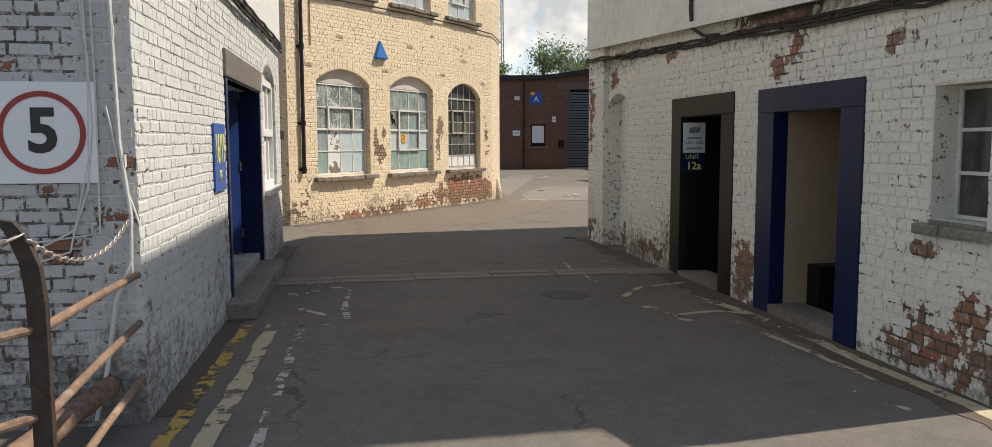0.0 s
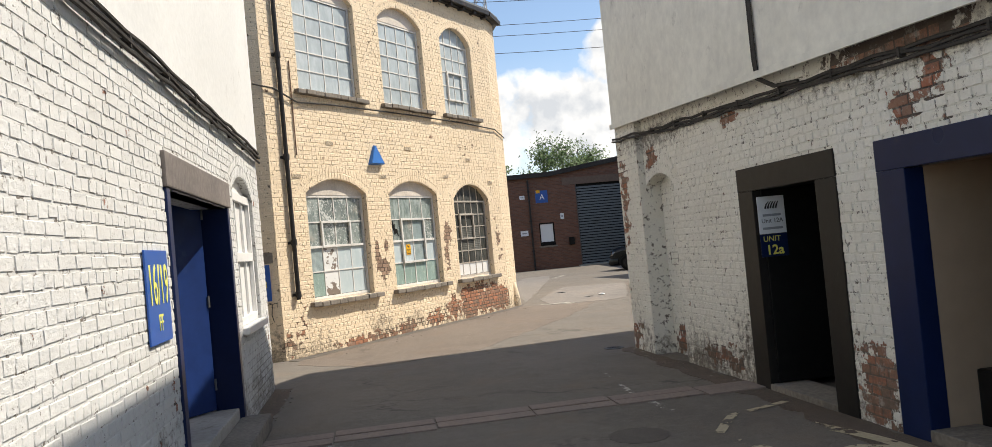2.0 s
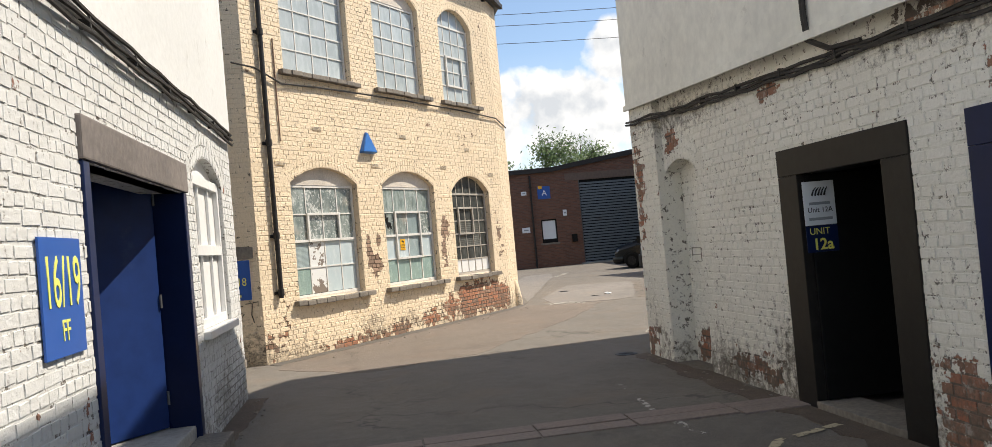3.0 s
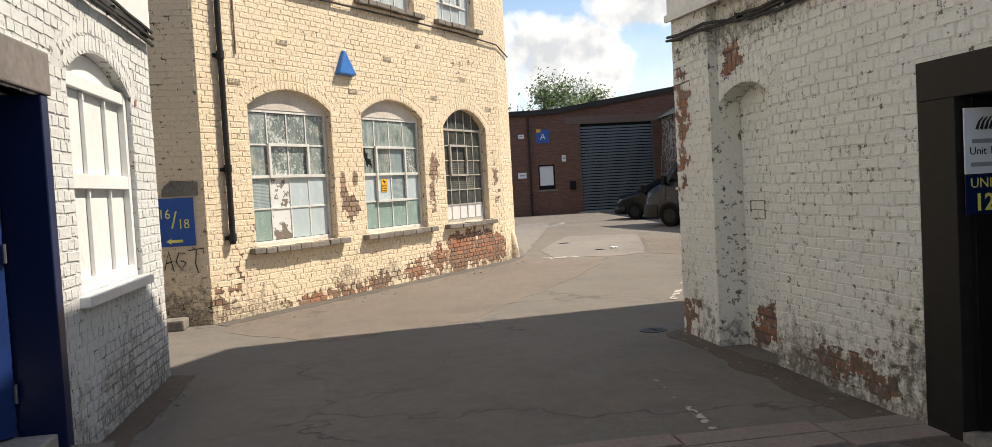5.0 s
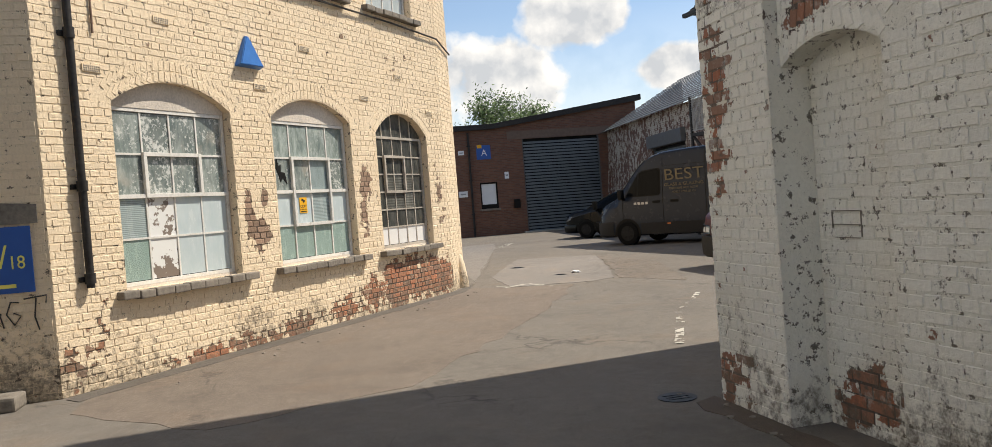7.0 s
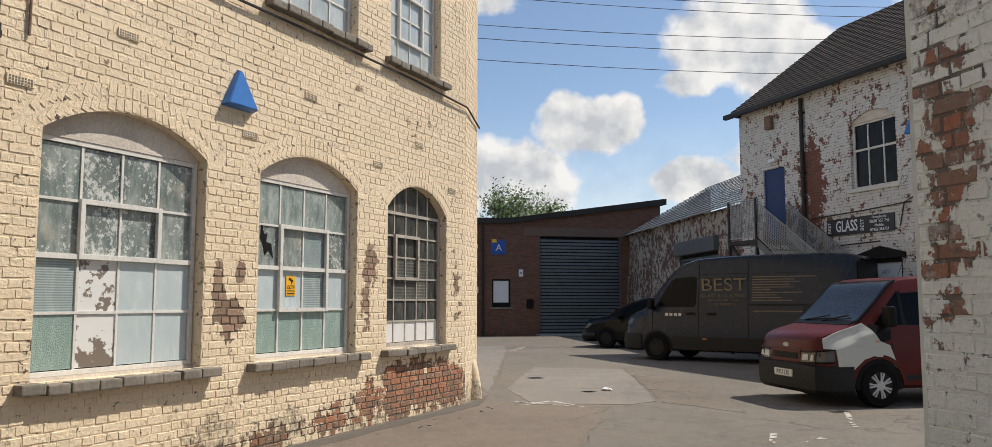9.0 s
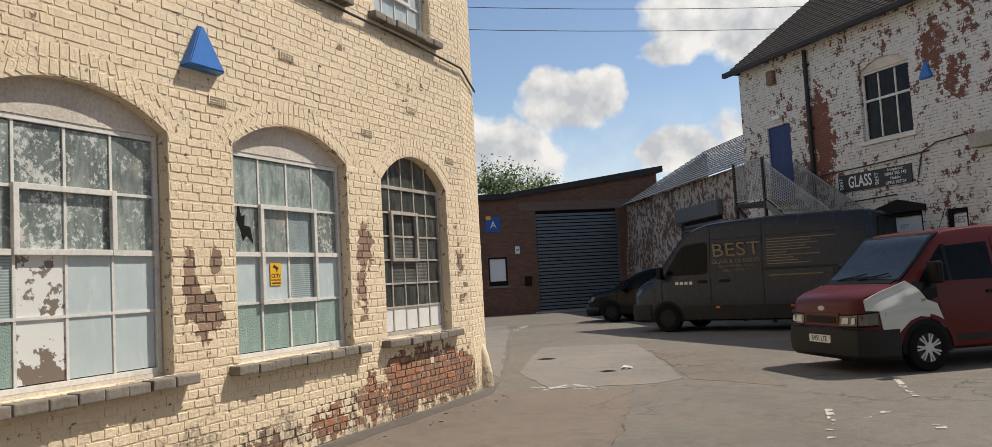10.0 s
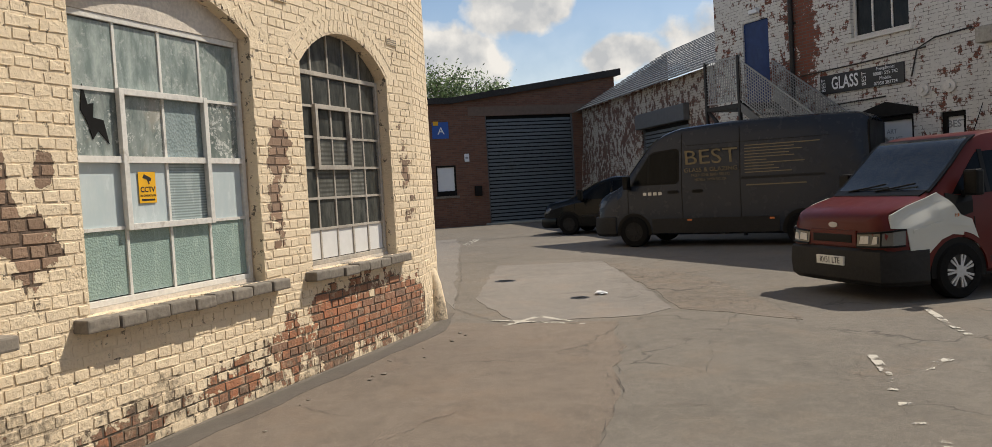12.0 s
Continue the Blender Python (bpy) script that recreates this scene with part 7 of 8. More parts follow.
pl = front_box(t, XF + 0.062, -0.26, 0.26, 0.41, 0.52, 0.012, M["plate"], "number_plate", "white number plate RV51 LTE", 0.004)
letters("RV51 LTE", 0.105, M["sign_black"], pl, at(XF + 0.0755, 0, 0.464) @ Matrix.Rotation(math.pi / 2, 4, "Z"), thick=0.001, bold=0.001, squeeze=0.9)
for k, (y0, y1) in enumerate(((-0.55, 0.05), (-0.05, 0.55))):
    bm = bmesh.new()
    tube(bm, [(0.285, y0, 1.275), (0.235, (y0 + y1) / 2, 1.315), (0.20, y1, 1.36)], 0.011, 5)
    part("wiper", bm, M["car_black_trim"], t)
bm = bmesh.new()
tube(bm, [(-0.7, 0.55, 1.97), (-0.85, 0.55, 2.3)], 0.005, 5)
part("aerial", bm, M["car_black_trim"], t)
part("side_repeater", B.on_side(rounded(-0.02, 0.05, 0.96, 1.0, 0.015), 1, 0.012), M["amber"], t)
# grey high-roof van
HW = 0.99
S = Body([(1.02, 0.40, 0.75, 0.95, 0.66, 0.58), (0.95, 0.32, 0.82, 1.06, 0.82, 0.74), (0.75, 0.27, 0.92, 1.20, 0.93, 0.82), (0.42, 0.26, 1.05, 1.34, 0.975, 0.85), (0.25, 0.26, 1.15, 1.50, 0.985, 0.84),
          (-0.15, 0.26, 1.25, 1.98, 0.99, 0.80), (-0.45, 0.26, 1.30, 2.30, 0.99, 0.79), (-0.75, 0.26, 1.30, 2.48, 0.99, 0.80), (-1.2, 0.26, 1.30, 2.58, 0.99, 0.84), (-2.6, 0.26, 1.30, 2.63, 0.99, 0.87), (-4.6, 0.26, 1.30, 2.60, 0.99, 0.88), (-4.82, 0.3, 1.30, 2.56, 0.985, 0.87), (-4.90, 0.36, 1.30, 2.48, 0.96, 0.85)])
t, b = vehicle("van", place((10.12, 30.2), 129, HW), S, M["van_grey"], "parked dark grey high-roof van with gold lettering", "van", 0.345, 3.665, HW, True)
part("windscreen", S.on_top([(0.25, -0.80), (0.25, 0.80), (-0.15, 0.77), (-0.55, 0.73), (-0.55, -0.73), (-0.15, -0.77)], 0.008), M["windscreen"], t)
win = [(0.02, 1.40), (-0.10, 1.62), (-0.36, 2.0), (-0.48, 2.06), (-0.98, 2.10), (-1.04, 2.05), (-1.04, 1.46), (-0.98, 1.40)]
rim = [(-0.5 + (x + 0.5) * 1.09, 1.73 + (z - 1.73) * 1.1) for x, z in win]
part("window_seal", S.on_side(rim, 1, 0.003), M["car_black_trim"], t, "black rubber window seal")
part("side_window", S.on_side(win, 1, 0.008), M["screen"], t)
part("window_bar", S.on_side([(-0.34, 1.40), (-0.39, 1.40), (-0.39, 2.02), (-0.34, 1.98)], 1, 0.009), M["car_black_trim"], t)
mirror(t, 0.08, 1.02, 1.30, 1)
seam(S, t, [(-1.15, 2.45), (-1.15, 0.62), (-0.95, 0.45)])
seam(S, t, [(0.12, 1.4), (0.12, 0.75)])
seam(S, t, [(-2.42, 2.50), (-2.42, 0.55)])
seam(S, t, [(-1.15, 2.18), (-4.2, 2.18)], w=0.004)
seam(S, t, [(-1.25, 2.08), (-2.36, 2.08)], w=0.004)
part("slide_rail", S.on_side([(-2.44, 1.40), (-4.1, 1.40), (-4.1, 1.45), (-2.44, 1.45)], 1, 0.008), M["plastic"], t)
part("sill_cladding", S.on_side([(-0.44, 0.30), (-3.2, 0.30), (-3.2, 0.62), (-0.44, 0.62)], 1, 0.008), M["plastic"], t, "dark plastic lower cladding")
part("sill_cladding", S.on_side([(-4.1, 0.34), (-4.75, 0.36), (-4.75, 0.62), (-4.1, 0.62)], 1, 0.008), M["plastic"], t)
for x in (-0.95, -1.5):
    part("handle", S.on_side(rounded(x - 0.12, x + 0.12, 1.16, 1.23, 0.03), 1, 0.02), M["car_black_trim"], t)
for x in (-1.3, -3.05):
    part("side_marker", S.on_side(rounded(x - 0.05, x + 0.05, 0.56, 0.60, 0.01), 1, 0.014), M["amber"], t)
nose_bumper(t, S, 0.24, 0.70, (0.44, 0.6, 0.8, 0.95), 0.02, M["plastic"])
for sgn in (1, -1):
    part("headlamp", S.on_side([(0.98, 0.86), (0.96, 0.98), (0.78, 1.07), (0.66, 1.06), (0.74, 0.92)], sgn, 0.008), M["lamp"], t)
front_box(t, 1.02, -0.45, 0.45, 0.74, 0.92, 0.02, M["car_black_trim"], "grille")
bm = bmesh.new()
box(bm, -4.93, -4.89, -0.90, 0.90, 0.45, 2.42, 0.02)
part("rear_door", bm, M["car_black_trim"], t, "black rear doors")
part("tail_lamp", S.on_side(rounded(-4.88, -4.80, 0.95, 1.5, 0.02), 1, 0.008), M["van_red"], t)
tilt = math.atan2(0.12, 1.2)
SIDE = Matrix.Rotation(math.pi, 4, "Z")


def van_text(text, size, x, z, sq=1.0, bold=0.0):
    y = S.side(x, z) + 0.030
    letters(text, size, M["gold"], t, at(x, y, z) @ SIDE @ Matrix.Rotation(tilt, 4, "X"), thick=0.001, bold=bold, squeeze=sq)


van_text("BEST", 0.44, -1.80, 1.90, 1.28)
van_text("GLASS & GLAZING", 0.125, -1.80, 1.64, 1.12, 0.001)
van_text("FREEPHONE: 08081 555 742", 0.085, -1.80, 1.53, 0.82)
van_text("MOBILE: 07958 383 724", 0.085, -1.80, 1.43, 0.82)
rng = random.Random(8)
for k in range(10):
    L = (1.5, 1.0, 1.15, 0.9, 1.0, 0.45, 1.2, 0.6, 0.7, 0.95)[k]
    z = 2.08 - k * 0.062
    part("text_bar", S.on_side([(-2.52, z), (-2.52 - L, z), (-2.52 - L, z + 0.02), (-2.52, z + 0.02)], 1, 0.005), M["gold"], t)
part("text_bar", S.on_side([(-2.55, 1.26), (-3.75, 1.26), (-3.75, 1.285), (-2.55, 1.285)], 1, 0.005), M["gold"], t)
for k in range(4):
    part("badge", S.on_side([(-0.25 - k * 0.12, 1.14), (-0.33 - k * 0.12, 1.14), (-0.33 - k * 0.12, 1.21), (-0.25 - k * 0.12, 1.21)], 1, 0.005), M["alloy"], t)

# black people carrier
HW = 0.87
Z = Body([(0.90, 0.32, 0.58, 0.74, 0.55, 0.48), (0.82, 0.26, 0.64, 0.84, 0.74, 0.64), (0.55, 0.22, 0.74, 0.96, 0.84, 0.72), (0.05, 0.2, 0.86, 1.05, 0.87, 0.74), (-0.30, 0.2, 0.92, 1.20, 0.87, 0.70), (-0.85, 0.2, 0.95, 1.50, 0.87, 0.64), (-1.4, 0.2, 0.96, 1.64, 0.87, 0.62), (-2.6, 0.2, 0.97, 1.63, 0.87, 0.62), (-3.2, 0.24, 0.97, 1.55, 0.84, 0.60), (-3.42, 0.34, 0.95, 1.15, 0.78, 0.60)])
t, b = vehicle("car", place((10.95, 36.0), 137, HW), Z, M["car_black"], "parked black people carrier with dusty paint", "car", 0.31, 2.69, HW, True)
part("windscreen", Z.on_top([(-0.02, -0.70), (-0.02, 0.70), (-0.3, 0.66), (-0.92, 0.56), (-0.92, -0.56), (-0.3, -0.66)], 0.006), M["windscreen"], t)
part("side_window", Z.on_side([(-0.28, 1.02), (-0.95, 1.46), (-1.25, 1.52), (-1.28, 1.02)], 1), M["screen"], t)
part("side_window", Z.on_side([(-1.35, 1.02), (-1.32, 1.52), (-2.2, 1.54), (-2.25, 1.02)], 1), M["screen"], t)
part("side_window", Z.on_side([(-2.33, 1.02), (-2.28, 1.53), (-2.95, 1.5), (-3.15, 1.05)], 1), M["screen"], t)
mirror(t, -0.42, 0.86, 1.0, 1)
seam(Z, t, [(-0.2, 0.95), (-0.2, 0.3)])
seam(Z, t, [(-1.31, 1.5), (-1.31, 0.3)])
part("rubbing_strip", Z.on_side([(-0.4, 0.52), (-2.3, 0.52), (-2.3, 0.57), (-0.4, 0.57)], 1, 0.012), M["plastic"], t)
nose_bumper(t, Z, 0.2, 0.52, (0.4, 0.55, 0.7, 0.82), 0.02, M["car_black"])
for sgn in (1, -1):
    part("headlamp", Z.on_side([(0.88, 0.60), (0.87, 0.70), (0.66, 0.80), (0.55, 0.78), (0.62, 0.66)], sgn, 0.008), M["lamp"], t)
pl = front_box(t, 0.94, -0.26, 0.26, 0.32, 0.43, 0.012, M["plate"], "number_plate", "white number plate", 0.004)
front_box(t, 0.90, -0.4, 0.4, 0.56, 0.66, 0.015, M["car_black_trim"], "grille")

# ---- distance ----
def tree(name, x, y, h, spread, seed, label, leaves=5200):
    rng = random.Random(seed)
    t = thing(name, at(x, y, 0), label, "tree")
    bm = bmesh.new()
    tube(bm, [(0, 0, -0.1), (0.1, 0.05, h * 0.3), (0.05, 0.1, h * 0.6), (0.1, 0, h * 0.92)], 0.28, 9, 0.04)
    tips = []
    for k in range(16):
        a = k * 2.4 + rng.uniform(-0.3, 0.3)
        z = h * rng.uniform(0.28, 0.8)
        r = spread * rng.uniform(0.5, 1.0) * (1.1 - 0.5 * z / h)
        p = [(0.08, 0.05, z), (math.cos(a) * r * 0.5, math.sin(a) * r * 0.5, z + r * 0.35), (math.cos(a) * r, math.sin(a) * r, z + r * 0.65)]
        tube(bm, p, 0.09, 5, 0.015)
        tips += [Vector(p[1]), Vector(p[2]), Vector(p[1]).lerp(Vector(p[2]), 0.5)]
    tips += [Vector((0.1, 0, h * 0.95)), Vector((0.1, 0, h * 0.8))]
    part("trunk", bm, M["bark"], t)
    vs, fs = [], []
    for _ in range(leaves):
        c = rng.choice(tips) + Vector((rng.gauss(0, 1), rng.gauss(0, 1), rng.gauss(0, 0.8))) * spread * 0.17
        d = Vector((rng.uniform(-1, 1), rng.uniform(-1, 1), rng.uniform(-1, 1))).normalized()
        e = d.orthogonal().normalized()
        s = rng.uniform(0.07, 0.16)
        n = len(vs)
        vs += [tuple(c - d * s), tuple(c + e * s * 0.5), tuple(c + d * s), tuple(c - e * s * 0.5)]
        fs.append((n, n + 1, n + 2, n + 3))
    me = bpy.data.meshes.new("crown")
    me.from_pydata(vs, [], fs)
    me.materials.append(M["leaf"])
    o = new("crown", me)
    o.parent = t
    return t


tree("tree", 14.4, 66.0, 9.8, 2.6, 1, "green broadleaf tree behind a low roof")
tree("tree", 17.5, 67.0, 9.4, 2.8, 2, "green broadleaf tree behind a low roof")
tree("tree", 10.6, 68.0, 8.6, 2.0, 3, "green broadleaf tree behind a low roof", 3500)
mast = thing("lattice_mast", at(12.6, 78.0, 0), "tall thin steel lattice mast far behind the roofs", "mast")
for k in range(4):
    bm = bmesh.new()
    a = math.pi / 4 + k * math.pi / 2
    tube(bm, [(1.0 * math.cos(a), 1.0 * math.sin(a), 0), (0.5 * math.cos(a), 0.5 * math.sin(a), 34)], 0.06, 5)
    part("leg", bm, M["mesh_steel"], mast)
bm = bmesh.new()
for i in range(34):
    r = 1.0 - 0.5 * i / 34
    for k in range(4):
        a, b = math.pi / 4 + k * math.pi / 2, math.pi / 4 + (k + 1) * math.pi / 2
        tube(bm, [(r * math.cos(a), r * math.sin(a), i), (r * math.cos(b), r * math.sin(b), i + 1)], 0.03, 4)
part("bracing", bm, M["mesh_steel"], mast)
wires = [((2.0, 38.0, 11.2), (40, 38.0, 13.6)), ((2.0, 38.0, 10.75), (40, 38.0, 12.9)), ((2.0, 38.0, 10.0), (40, 38.0, 12.0)), ((2.0, 38.0, 12.3), (40, 38.0, 14.4)), ((2.0, 38.0, 12.6), (40, 38.0, 14.9))]
for p, q in wires:
    bm = bmesh.new()
    pts = []
    for i in range(13):
        u = i / 12
        pts.append((p[0] + (q[0] - p[0]) * u, p[1] + (q[1] - p[1]) * u, p[2] + (q[2] - p[2]) * u - 0.7 * 4 * u * (1 - u)))
    tube(bm, pts, 0.012, 5)
    solid("overhead_wire", bm, M["cable"], Matrix(), "thin black overhead wire across the sky", "wire", "overhead wires")
for x, y in ((2.0, 38.0), (40.0, 38.0)):
    t = thing("utility_pole", at(x, y, 0), "tall weathered wooden utility pole", "pole")
    bm = bmesh.new()
    tube(bm, [(0, 0, -0.3), (0, 0, 17.0)], 0.15, 10, 0.1)
    part("pole", bm, M["bark"], t)
    bm = bmesh.new()
    box(bm, -0.1, 0.1, -0.1, 0.1, 9.8, 15.2)
    part("bracket", bm, M["black_iron"], t)

# ---- marks on the ground ----
strip = thing("drain_channel", Matrix(), "worn stone channel laid across the alley", "channel", kind="structure")
rng = random.Random(5)
x = -1.0
while x < 3.7:
    w = rng.uniform(0.55, 0.95)
    for r in range(2):
        bm = bmesh.new()
        y = 9.62 + r * 0.23 + 0.13 * math.sin((x + 1) / 4.8 * math.pi) + rng.uniform(-0.01, 0.01)
        box(bm, x, x + w - 0.015, y, y + 0.21, -0.05, 0.010 + rng.uniform(0, 0.008), 0.006)
        part("stone", bm, M["kerbstone"], strip)
    x += w
sheet("patch_light", ragged([(6.4, 28.7), (8.2, 27.8), (7.1, 24.1), (6.4, 22.0), (5.9, 21.75), (4.5, 22.1), (4.7, 24.4)], 0.04, 0.3, 3), 0.005, M["patch"], "paler rectangular patch in the asphalt", "patch")
sheet("coarse_ground", ragged([(-1.0, 15.6), (0.2, 14.4), (1.8, 15.0), (3.54, 17.79), (3.87, 18.29), (4.78, 20.07), (5.5, 21.6), (4.45, 22.05), (3.95, 22.6), (-1.0, 16.25)], 0.06, 0.25, 9), 0.003, M["coarse"], "coarse pinkish asphalt beside a wall", "patch")
sheet("crazed_ground", ragged([(6.45, 21.9), (7.05, 20.5), (8.3, 24.2), (8.2, 27.7), (7.15, 24.1)], 0.06, 0.3, 10), 0.0035, M["crazed"], "crazed broken patch of asphalt", "patch")
sheet("patch_lane", ragged([(4.2, 23.6), (4.45, 24.6), (6.2, 31.0), (7.3, 34.8), (8.0, 38.0), (6.9, 38.0), (4.8, 31.0)], 0.05, 0.4, 4), 0.004, M["patch"], "paler strip in the asphalt", "patch")
sheet("dirt_strip", ragged([(3.50, 3.2), (3.835, 3.2), (3.835, 11.7), (3.74, 12.4), (3.74, 13.4), (3.55, 13.3), (3.52, 11.0), (3.58, 9.0), (3.50, 7.0), (3.55, 5.0)], 0.05, 0.22, 51), 0.0045, M["dirt"], "brown dirt washed along the foot of a wall", "dirt")
sheet("dirt_strip_left", ragged([(-1.095, 5.2), (-0.92, 5.2), (-0.96, 7.6), (-0.90, 10.9), (-0.86, 13.2), (-1.095, 13.3)], 0.03, 0.22, 52), 0.0045, M["dirt"], "brown dirt washed along the foot of a wall", "dirt")
sheet("gutter_strip", ragged([(-1.2, 16.28), (-1.05, 16.1), (3.72, 22.15), (4.12, 23.3), (4.0, 23.3), (3.6, 22.35), (-1.2, 16.32)], 0.03, 0.3, 6), 0.006, M["dark_patch"], "dark strip of old asphalt along a wall", "patch")


def lines(points, width, mat, label, seed=1):
    for i in range(len(points) - 1):
        painted_line(points[i], points[i + 1], width, mat, 0.006 + 0.001 * ((seed + i) % 3), label, seed=seed + i)


W, Y, C = M["line_white"], M["line_yellow"], M["line_cream"]
lines([(-0.95, 4.3), (-0.88, 7.6)], 0.10, Y, "worn yellow line along a wall", 3)
lines([(-0.72, 4.2), (-0.66, 7.6)], 0.12, C, "worn yellow-white line along a wall", 7)
lines([(-0.45, 4.1), (-0.40, 7.7)], 0.07, W, "worn white line on the asphalt", 9)
lines([(-0.74, 9.66), (-0.12, 9.49), (-0.57, 8.96)], 0.07, W, "faded white mark on the asphalt", 11)
lines([(-0.66, 9.05), (-0.10, 9.40)], 0.06, W, "faded white cross mark on the asphalt", 12)
lines([(-0.51, 8.28), (-0.24, 7.94), (0.02, 7.55), (-0.58, 7.52)], 0.07, W, "faded white mark on the asphalt", 13)
lines([(-0.04, 9.36), (-0.06, 8.14), (0.0, 7.56)], 0.06, W, "faded white line on the asphalt", 15)
lines([(2.80, 11.56), (2.68, 10.2)], 0.05, W, "faded white line on the asphalt", 17)
lines([(2.70, 9.7), (2.75, 8.85)], 0.08, W, "faded white line on the asphalt", 18)
lines([(2.75, 8.29), (3.09, 8.79), (3.68, 9.01)], 0.08, C, "worn cream mark on the asphalt", 19)
lines([(2.76, 8.02), (2.88, 7.56), (2.98, 7.1)], 0.10, C, "worn cream mark on the asphalt", 22)
lines([(3.0, 7.38), (3.38, 7.48), (3.62, 7.32)], 0.08, C, "worn cream mark on the asphalt", 24)
lines([(3.45, 8.24), (3.62, 7.48), (3.70, 6.31), (3.68, 5.46), (3.74, 4.58), (3.7, 3.6)], 0.11, C, "worn cream line along a wall", 26)
lines([(3.36, 7.0), (3.45, 6.0), (3.48, 5.1)], 0.06, C, "worn cream line along a wall", 31)
lines([(3.06, 5.84), (3.15, 5.56)], 0.05, W, "worn white line on the asphalt", 33)
lines([(3.18, 5.03), (3.34, 4.5)], 0.06, W, "worn white line on the asphalt", 34)
lines([(4.45, 15.4), (5.26, 17.05), (5.36, 17.29)], 0.09, W, "worn white bay line on the asphalt", 35)
lines([(5.45, 17.45), (5.62, 17.65)], 0.10, W, "worn white bay line on the asphalt", 36)
lines([(5.76, 17.91), (6.06, 18.29), (6.42, 18.84)], 0.07, W, "worn white bay line on the asphalt", 37)
lines([(6.25, 18.1), (6.50, 18.35), (6.78, 18.43)], 0.09, W, "worn white mark on the asphalt", 39)
lines([(7.64, 19.04), (7.92, 19.53), (8.52, 20.45)], 0.07, W, "worn white bay line on the asphalt", 41)
lines([(6.58, 17.5), (6.68, 17.66)], 0.09, W, "worn white mark on the asphalt", 43)
lines([(6.08, 16.68), (6.14, 16.92)], 0.09, W, "worn white mark on the asphalt", 44)
lines([(7.04, 17.3), (7.14, 17.52)], 0.09, W, "worn white mark on the asphalt", 46)
lines([(7.4, 34.7), (8.5, 37.3)], 0.22, W, "worn white line on the asphalt", 45)
lines([(4.25, 21.95), (4.9, 22.4), (5.15, 21.6), (4.3, 22.5)], 0.08, W, "faded white letters on the asphalt", 47)


def cover(name, x, y, r, label):
    t = thing(name, at(x, y, 0), label, "cover")
    bm = bmesh.new()
    tube(bm, [(0, 0, -0.05), (0, 0, 0.007)], r, 24)
    part("plate", bm, M["black_iron"], t)
    for k in (-1, 0, 1):
        bm = bmesh.new()
        box(bm, -r * 0.6, r * 0.6, k * r * 0.4 - r * 0.07, k * r * 0.4 + r * 0.07, 0.0072, 0.011)
        part("rib", bm, M["black_iron"], t)


cover("drain_cover", 5.88, 23.5, 0.13, "square iron cover in pale asphalt")
cover("drain_cover", 5.7, 26.1, 0.17, "dark iron cover in pale asphalt")
bm = bmesh.new()
bmesh.ops.create_icosphere(bm, subdivisions=2, radius=0.09)
for v in bm.verts:
    v.co *= 0.6 + 0.6 * noise.random()
    v.co.z *= 0.3
solid("litter", bm, M["sign_white"], at(6.23, 23.6, 0.03), "crumpled scrap of white paper on the asphalt", "litter")
cover("drain_cover", 3.5, 13.5, 0.14, "small round iron cover in the asphalt")
sheet("patch_round", ragged([(2.2 + 0.24 * math.cos(a * 0.524), 8.55 + 0.26 * math.sin(a * 0.524)) for a in range(12)], 0.02, 0.08, 41), 0.004, M["dark_patch"], "round dark repair in the asphalt", "patch")
rng = random.Random(12)
for k in range(60):
    side = rng.random()
    if side < 0.45:
        u = rng.random()
        x, y = -1.1 + 4.7 * u + rng.uniform(0.1, 0.45), 16.1 + 6.1 * u - rng.uniform(0.1, 0.3)
    elif side < 0.75:
        x, y = 3.78 - rng.uniform(0, 0.25), rng.uniform(9.9, 13.6)
    else:
        x, y = -1.02 + rng.uniform(0, 0.25), rng.uniform(10.8, 13.2)
    bm = bmesh.new()
    bmesh.ops.create_icosphere(bm, subdivisions=1, radius=rng.uniform(0.008, 0.03))
    for v in bm.verts:
        v.co *= rng.uniform(0.7, 1.2)
        v.co.z *= 0.5
    solid("rubble", bm, M["stone_sill"], at(x, y, 0.006), "small crumb of fallen mortar on the asphalt", "rubble", "rubble along the walls")



def crack(points, width, seed):
    """A tarred-over crack: a thin ragged dark ribbon."""
    rng = random.Random(seed)
    pts = [Vector(points[0])]
    for p, q in zip(points, points[1:]):
        n = max(2, int(math.dist(p, q) / 0.09))
        for k in range(1, n + 1):
            pts.append(Vector(p).lerp(Vector(q), k / n) + Vector((rng.uniform(-0.032, 0.032), rng.uniform(-0.032, 0.032))))
    bm = bmesh.new()
    prev = None
    for i, c in enumerate(pts):
        d = (pts[min(i + 1, len(pts) - 1)] - pts[max(i - 1, 0)]).normalized()
        n = Vector((-d.y, d.x)) * width * 0.26 * rng.uniform(0.0, 1.0) ** 1.5 * (0.3 if i in (0, len(pts) - 1) else 1)
        cur = [bm.verts.new((c.x + n.x, c.y + n.y, 0.0085)), bm.verts.new((c.x - n.x, c.y - n.y, 0.0085))]
        if prev:
            bm.faces.new((prev[0], prev[1], cur[1], cur[0]))
        prev = cur
    solid("crack", bm, M["tar"], Matrix(), "dark jagged crack in the asphalt", "crack", kind="structure")


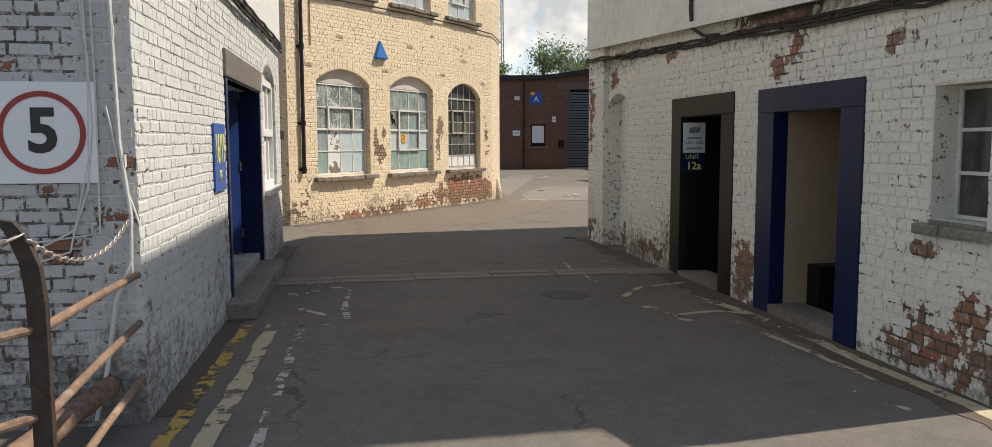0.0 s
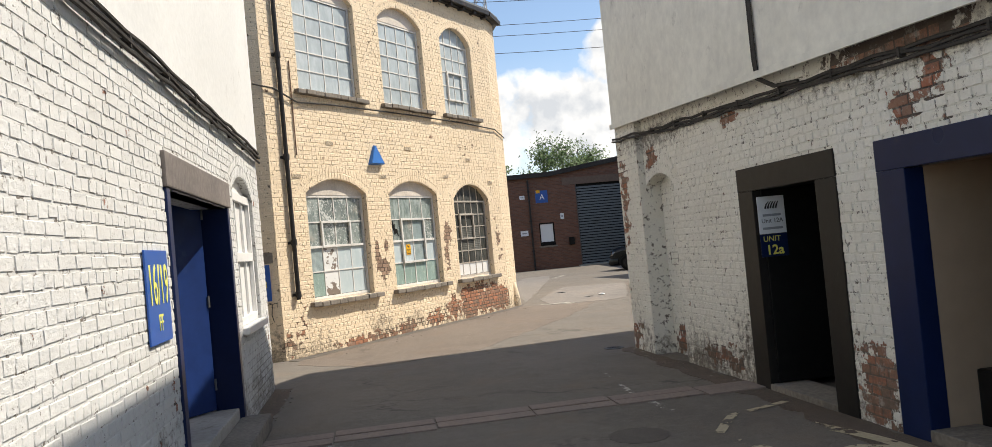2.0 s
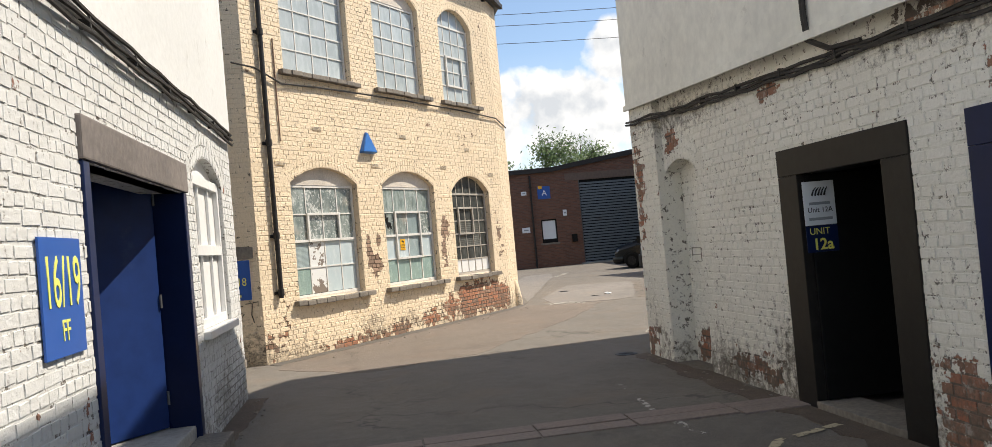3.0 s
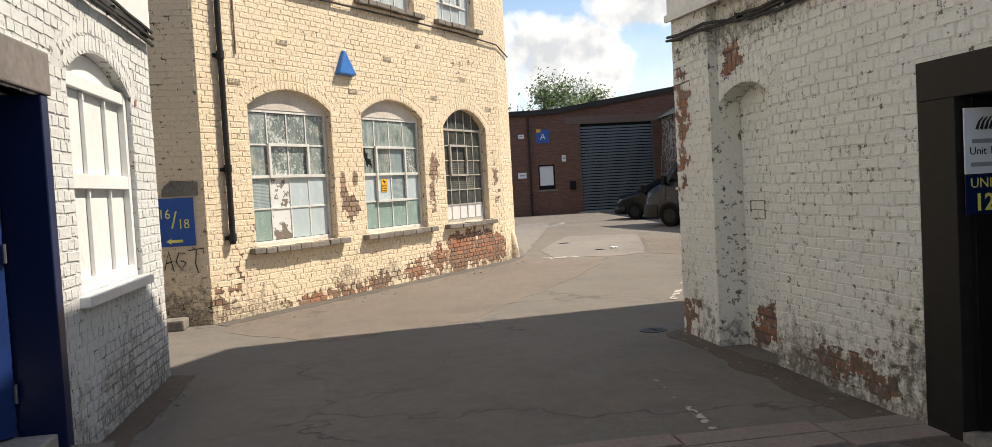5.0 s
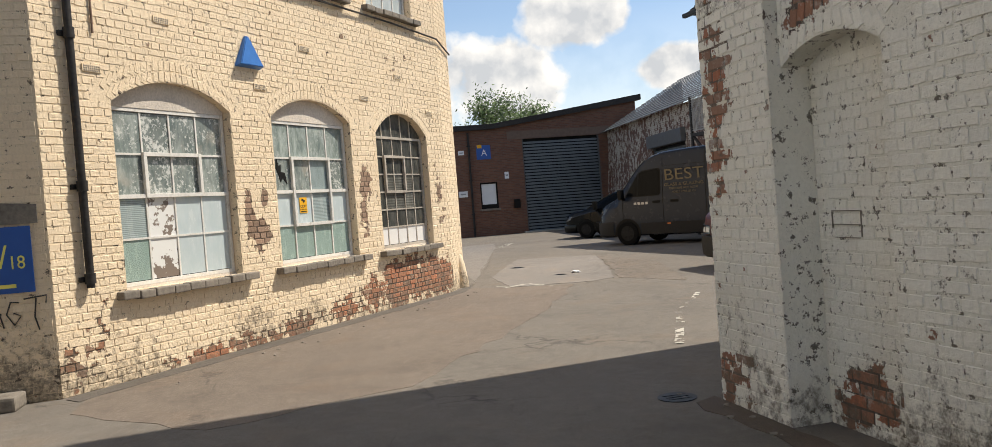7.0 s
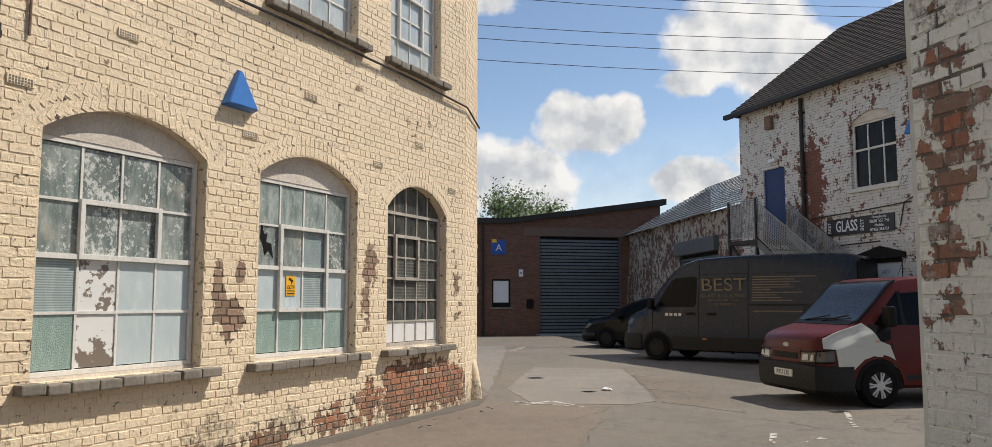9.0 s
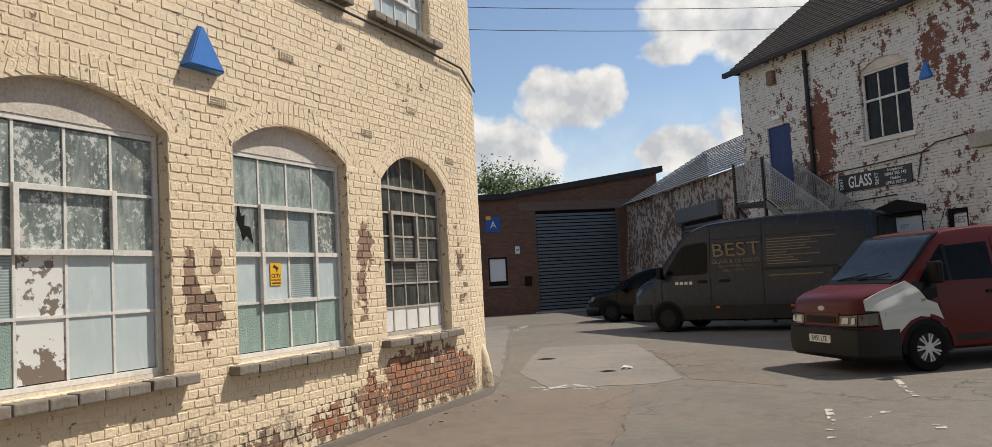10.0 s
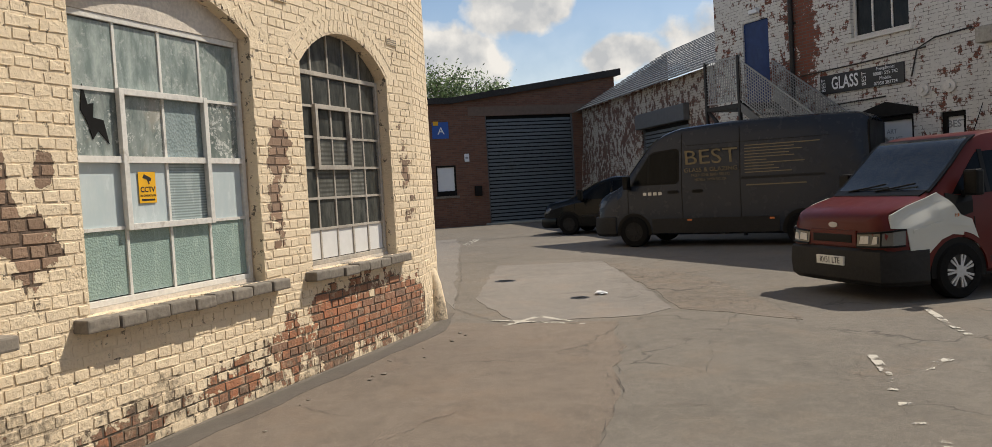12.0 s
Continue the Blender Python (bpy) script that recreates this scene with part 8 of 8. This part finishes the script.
for k, (pts, w) in enumerate((
        ([(3.4, 17.5), (3.54, 17.79), (3.87, 18.29), (4.78, 20.07), (5.5, 21.6)], 0.018), ([(4.6, 19.9), (5.2, 20.3), (5.6, 20.2)], 0.02), ([(3.9, 18.4), (4.4, 18.3), (4.7, 18.0)], 0.02), ([(6.5, 22.2), (7.0, 23.6), (8.3, 27.6)], 0.022), ([(7.0, 23.6), (8.2, 23.4), (9.6, 24.2)], 0.02), ([(4.4, 22.0), (4.2, 23.6), (5.2, 27.0), (6.4, 31.5)], 0.03),
        ([(-0.6, 9.45), (0.6, 9.55), (1.6, 9.45), (2.2, 9.6)], 0.018), ([(6.4, 28.7), (8.2, 27.8), (10.5, 27.0)], 0.02), ([(5.0, 19.0), (5.8, 20.2), (6.8, 20.6)], 0.012), ([(0.3, 6.2), (1.4, 6.0), (2.3, 6.5)], 0.01),
        ([(2.1, 6.6), (2.5, 5.8), (2.3, 5.2)], 0.01), ([(-0.5, 5.6), (1.0, 5.45), (3.2, 5.6)], 0.009), ([(1.3, 17.2), (2.0, 18.2), (3.1, 19.0)], 0.02), ([(6.3, 22.0), (7.4, 21.4), (8.2, 21.6)], 0.012), ([(6.9, 24.4), (7.8, 24.6), (8.6, 25.4)], 0.014))):
    crack(pts, w, 60 + k)
for k, pts in enumerate((
        [(4.77, 20.37), (5.03, 20.31), (5.03, 19.93)], [(4.35, 19.4), (4.19, 18.8), (4.02, 18.33)], [(7.58, 25.67), (7.59, 24.72), (8.66, 25.03)],
        [(6.84, 23.68), (7.01, 23.12), (7.58, 23.27), (8.07, 23.73)], [(8.63, 25.46), (9.66, 25.28), (10.84, 25.96)], [(5.96, 20.63), (6.27, 20.24), (6.9, 20.29), (7.47, 21.53), (7.87, 23.26)],
        [(6.03, 20.41), (6.62, 21.08), (6.94, 21.25), (7.33, 21.64)], [(6.56, 20.87), (6.8, 21.47), (6.58, 21.37)], [(1.96, 19.68), (2.15, 19.29), (2.34, 19.09), (2.5, 19.22)])):
    crack(pts, (0.016, 0.016, 0.05, 0.045, 0.05, 0.026, 0.022, 0.02, 0.018)[k], 90 + k)
for k, pts in enumerate(([(-0.9, 9.52), (0.02, 9.58), (0.96, 9.62), (1.75, 9.5), (2.0, 9.32)], [(-0.9, 10.26), (0.36, 10.30), (0.92, 10.26), (1.48, 10.2), (2.13, 10.14), (3.6, 10.1)], [(2.13, 10.09), (2.03, 9.55)],
                         [(-0.71, 5.65), (-0.1, 5.49), (0.39, 5.55)], [(2.02, 5.29), (2.24, 5.64), (2.51, 5.71)], [(0.0, 7.4), (0.9, 7.2), (1.6, 7.35)], [(1.5, 13.6), (1.2, 12.4), (0.6, 11.6)])):
    crack(pts, 0.014, 120 + k)

# ---- brickwork, last ----
br = lay_bricks(0.0, Y_LEN, 0.0, 3.8, LOW, 1)
brick_skin(wall_cream, br, M["cream"], 11, lambda s, z: 4.9 < s < 7.7 and z < 0.80)
brick_skin(wall_cream, lay_bricks(0.0, Y_LEN, 3.80, EAVE - 0.1, HIGH, 2), M["cream"], 12)
brick_skin(wall_cream_end, lay_bricks(YR_LEN - 2.4, YR_LEN - 0.01, 0.0, EAVE - 0.1, [], 3), M["cream"], 13, lambda s, z: z < 0.9 and s > YR_LEN - 1.2)
brick_skin(wall_cream_corner, lay_bricks(0.01, YC_LEN, 0.0, EAVE - 0.1, [], 4), M["cream"], 14)
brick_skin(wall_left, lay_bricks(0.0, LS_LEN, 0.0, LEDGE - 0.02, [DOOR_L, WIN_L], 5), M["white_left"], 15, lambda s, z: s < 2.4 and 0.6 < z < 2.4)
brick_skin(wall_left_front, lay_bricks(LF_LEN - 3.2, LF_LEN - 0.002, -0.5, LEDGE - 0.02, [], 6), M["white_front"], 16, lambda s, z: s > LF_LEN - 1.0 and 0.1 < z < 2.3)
ops = [widen(D12, 0.29), widen(DBL, 0.3), WR, (NI0, NI1, 0.0, 2.16, 0.12)]
brick_skin(wall_right, lay_bricks(NI0 + 0.002, RS_LEN, 0.0, 3.1, ops, 7, True, lambda s: ledge_right(s) - 0.09), M["white_right"], 17, lambda s, z: s < 3.4 and z < 2.1)
o = brick_skin(wall_right, lay_bricks(0.0, NI0, 0.0, 3.1, [], 9, False, lambda s: ledge_right(s) - 0.09), M["white_right"], 19)
o.matrix_local = at(0, -0.09, 0)
o = brick_skin(wall_right, lay_bricks(NI0 + 0.005, NI1 - 0.005, 0.0, 2.2, [], 8), M["white_right"], 18, None, 0.005)
o.matrix_local = at(0, 0.19, 0)
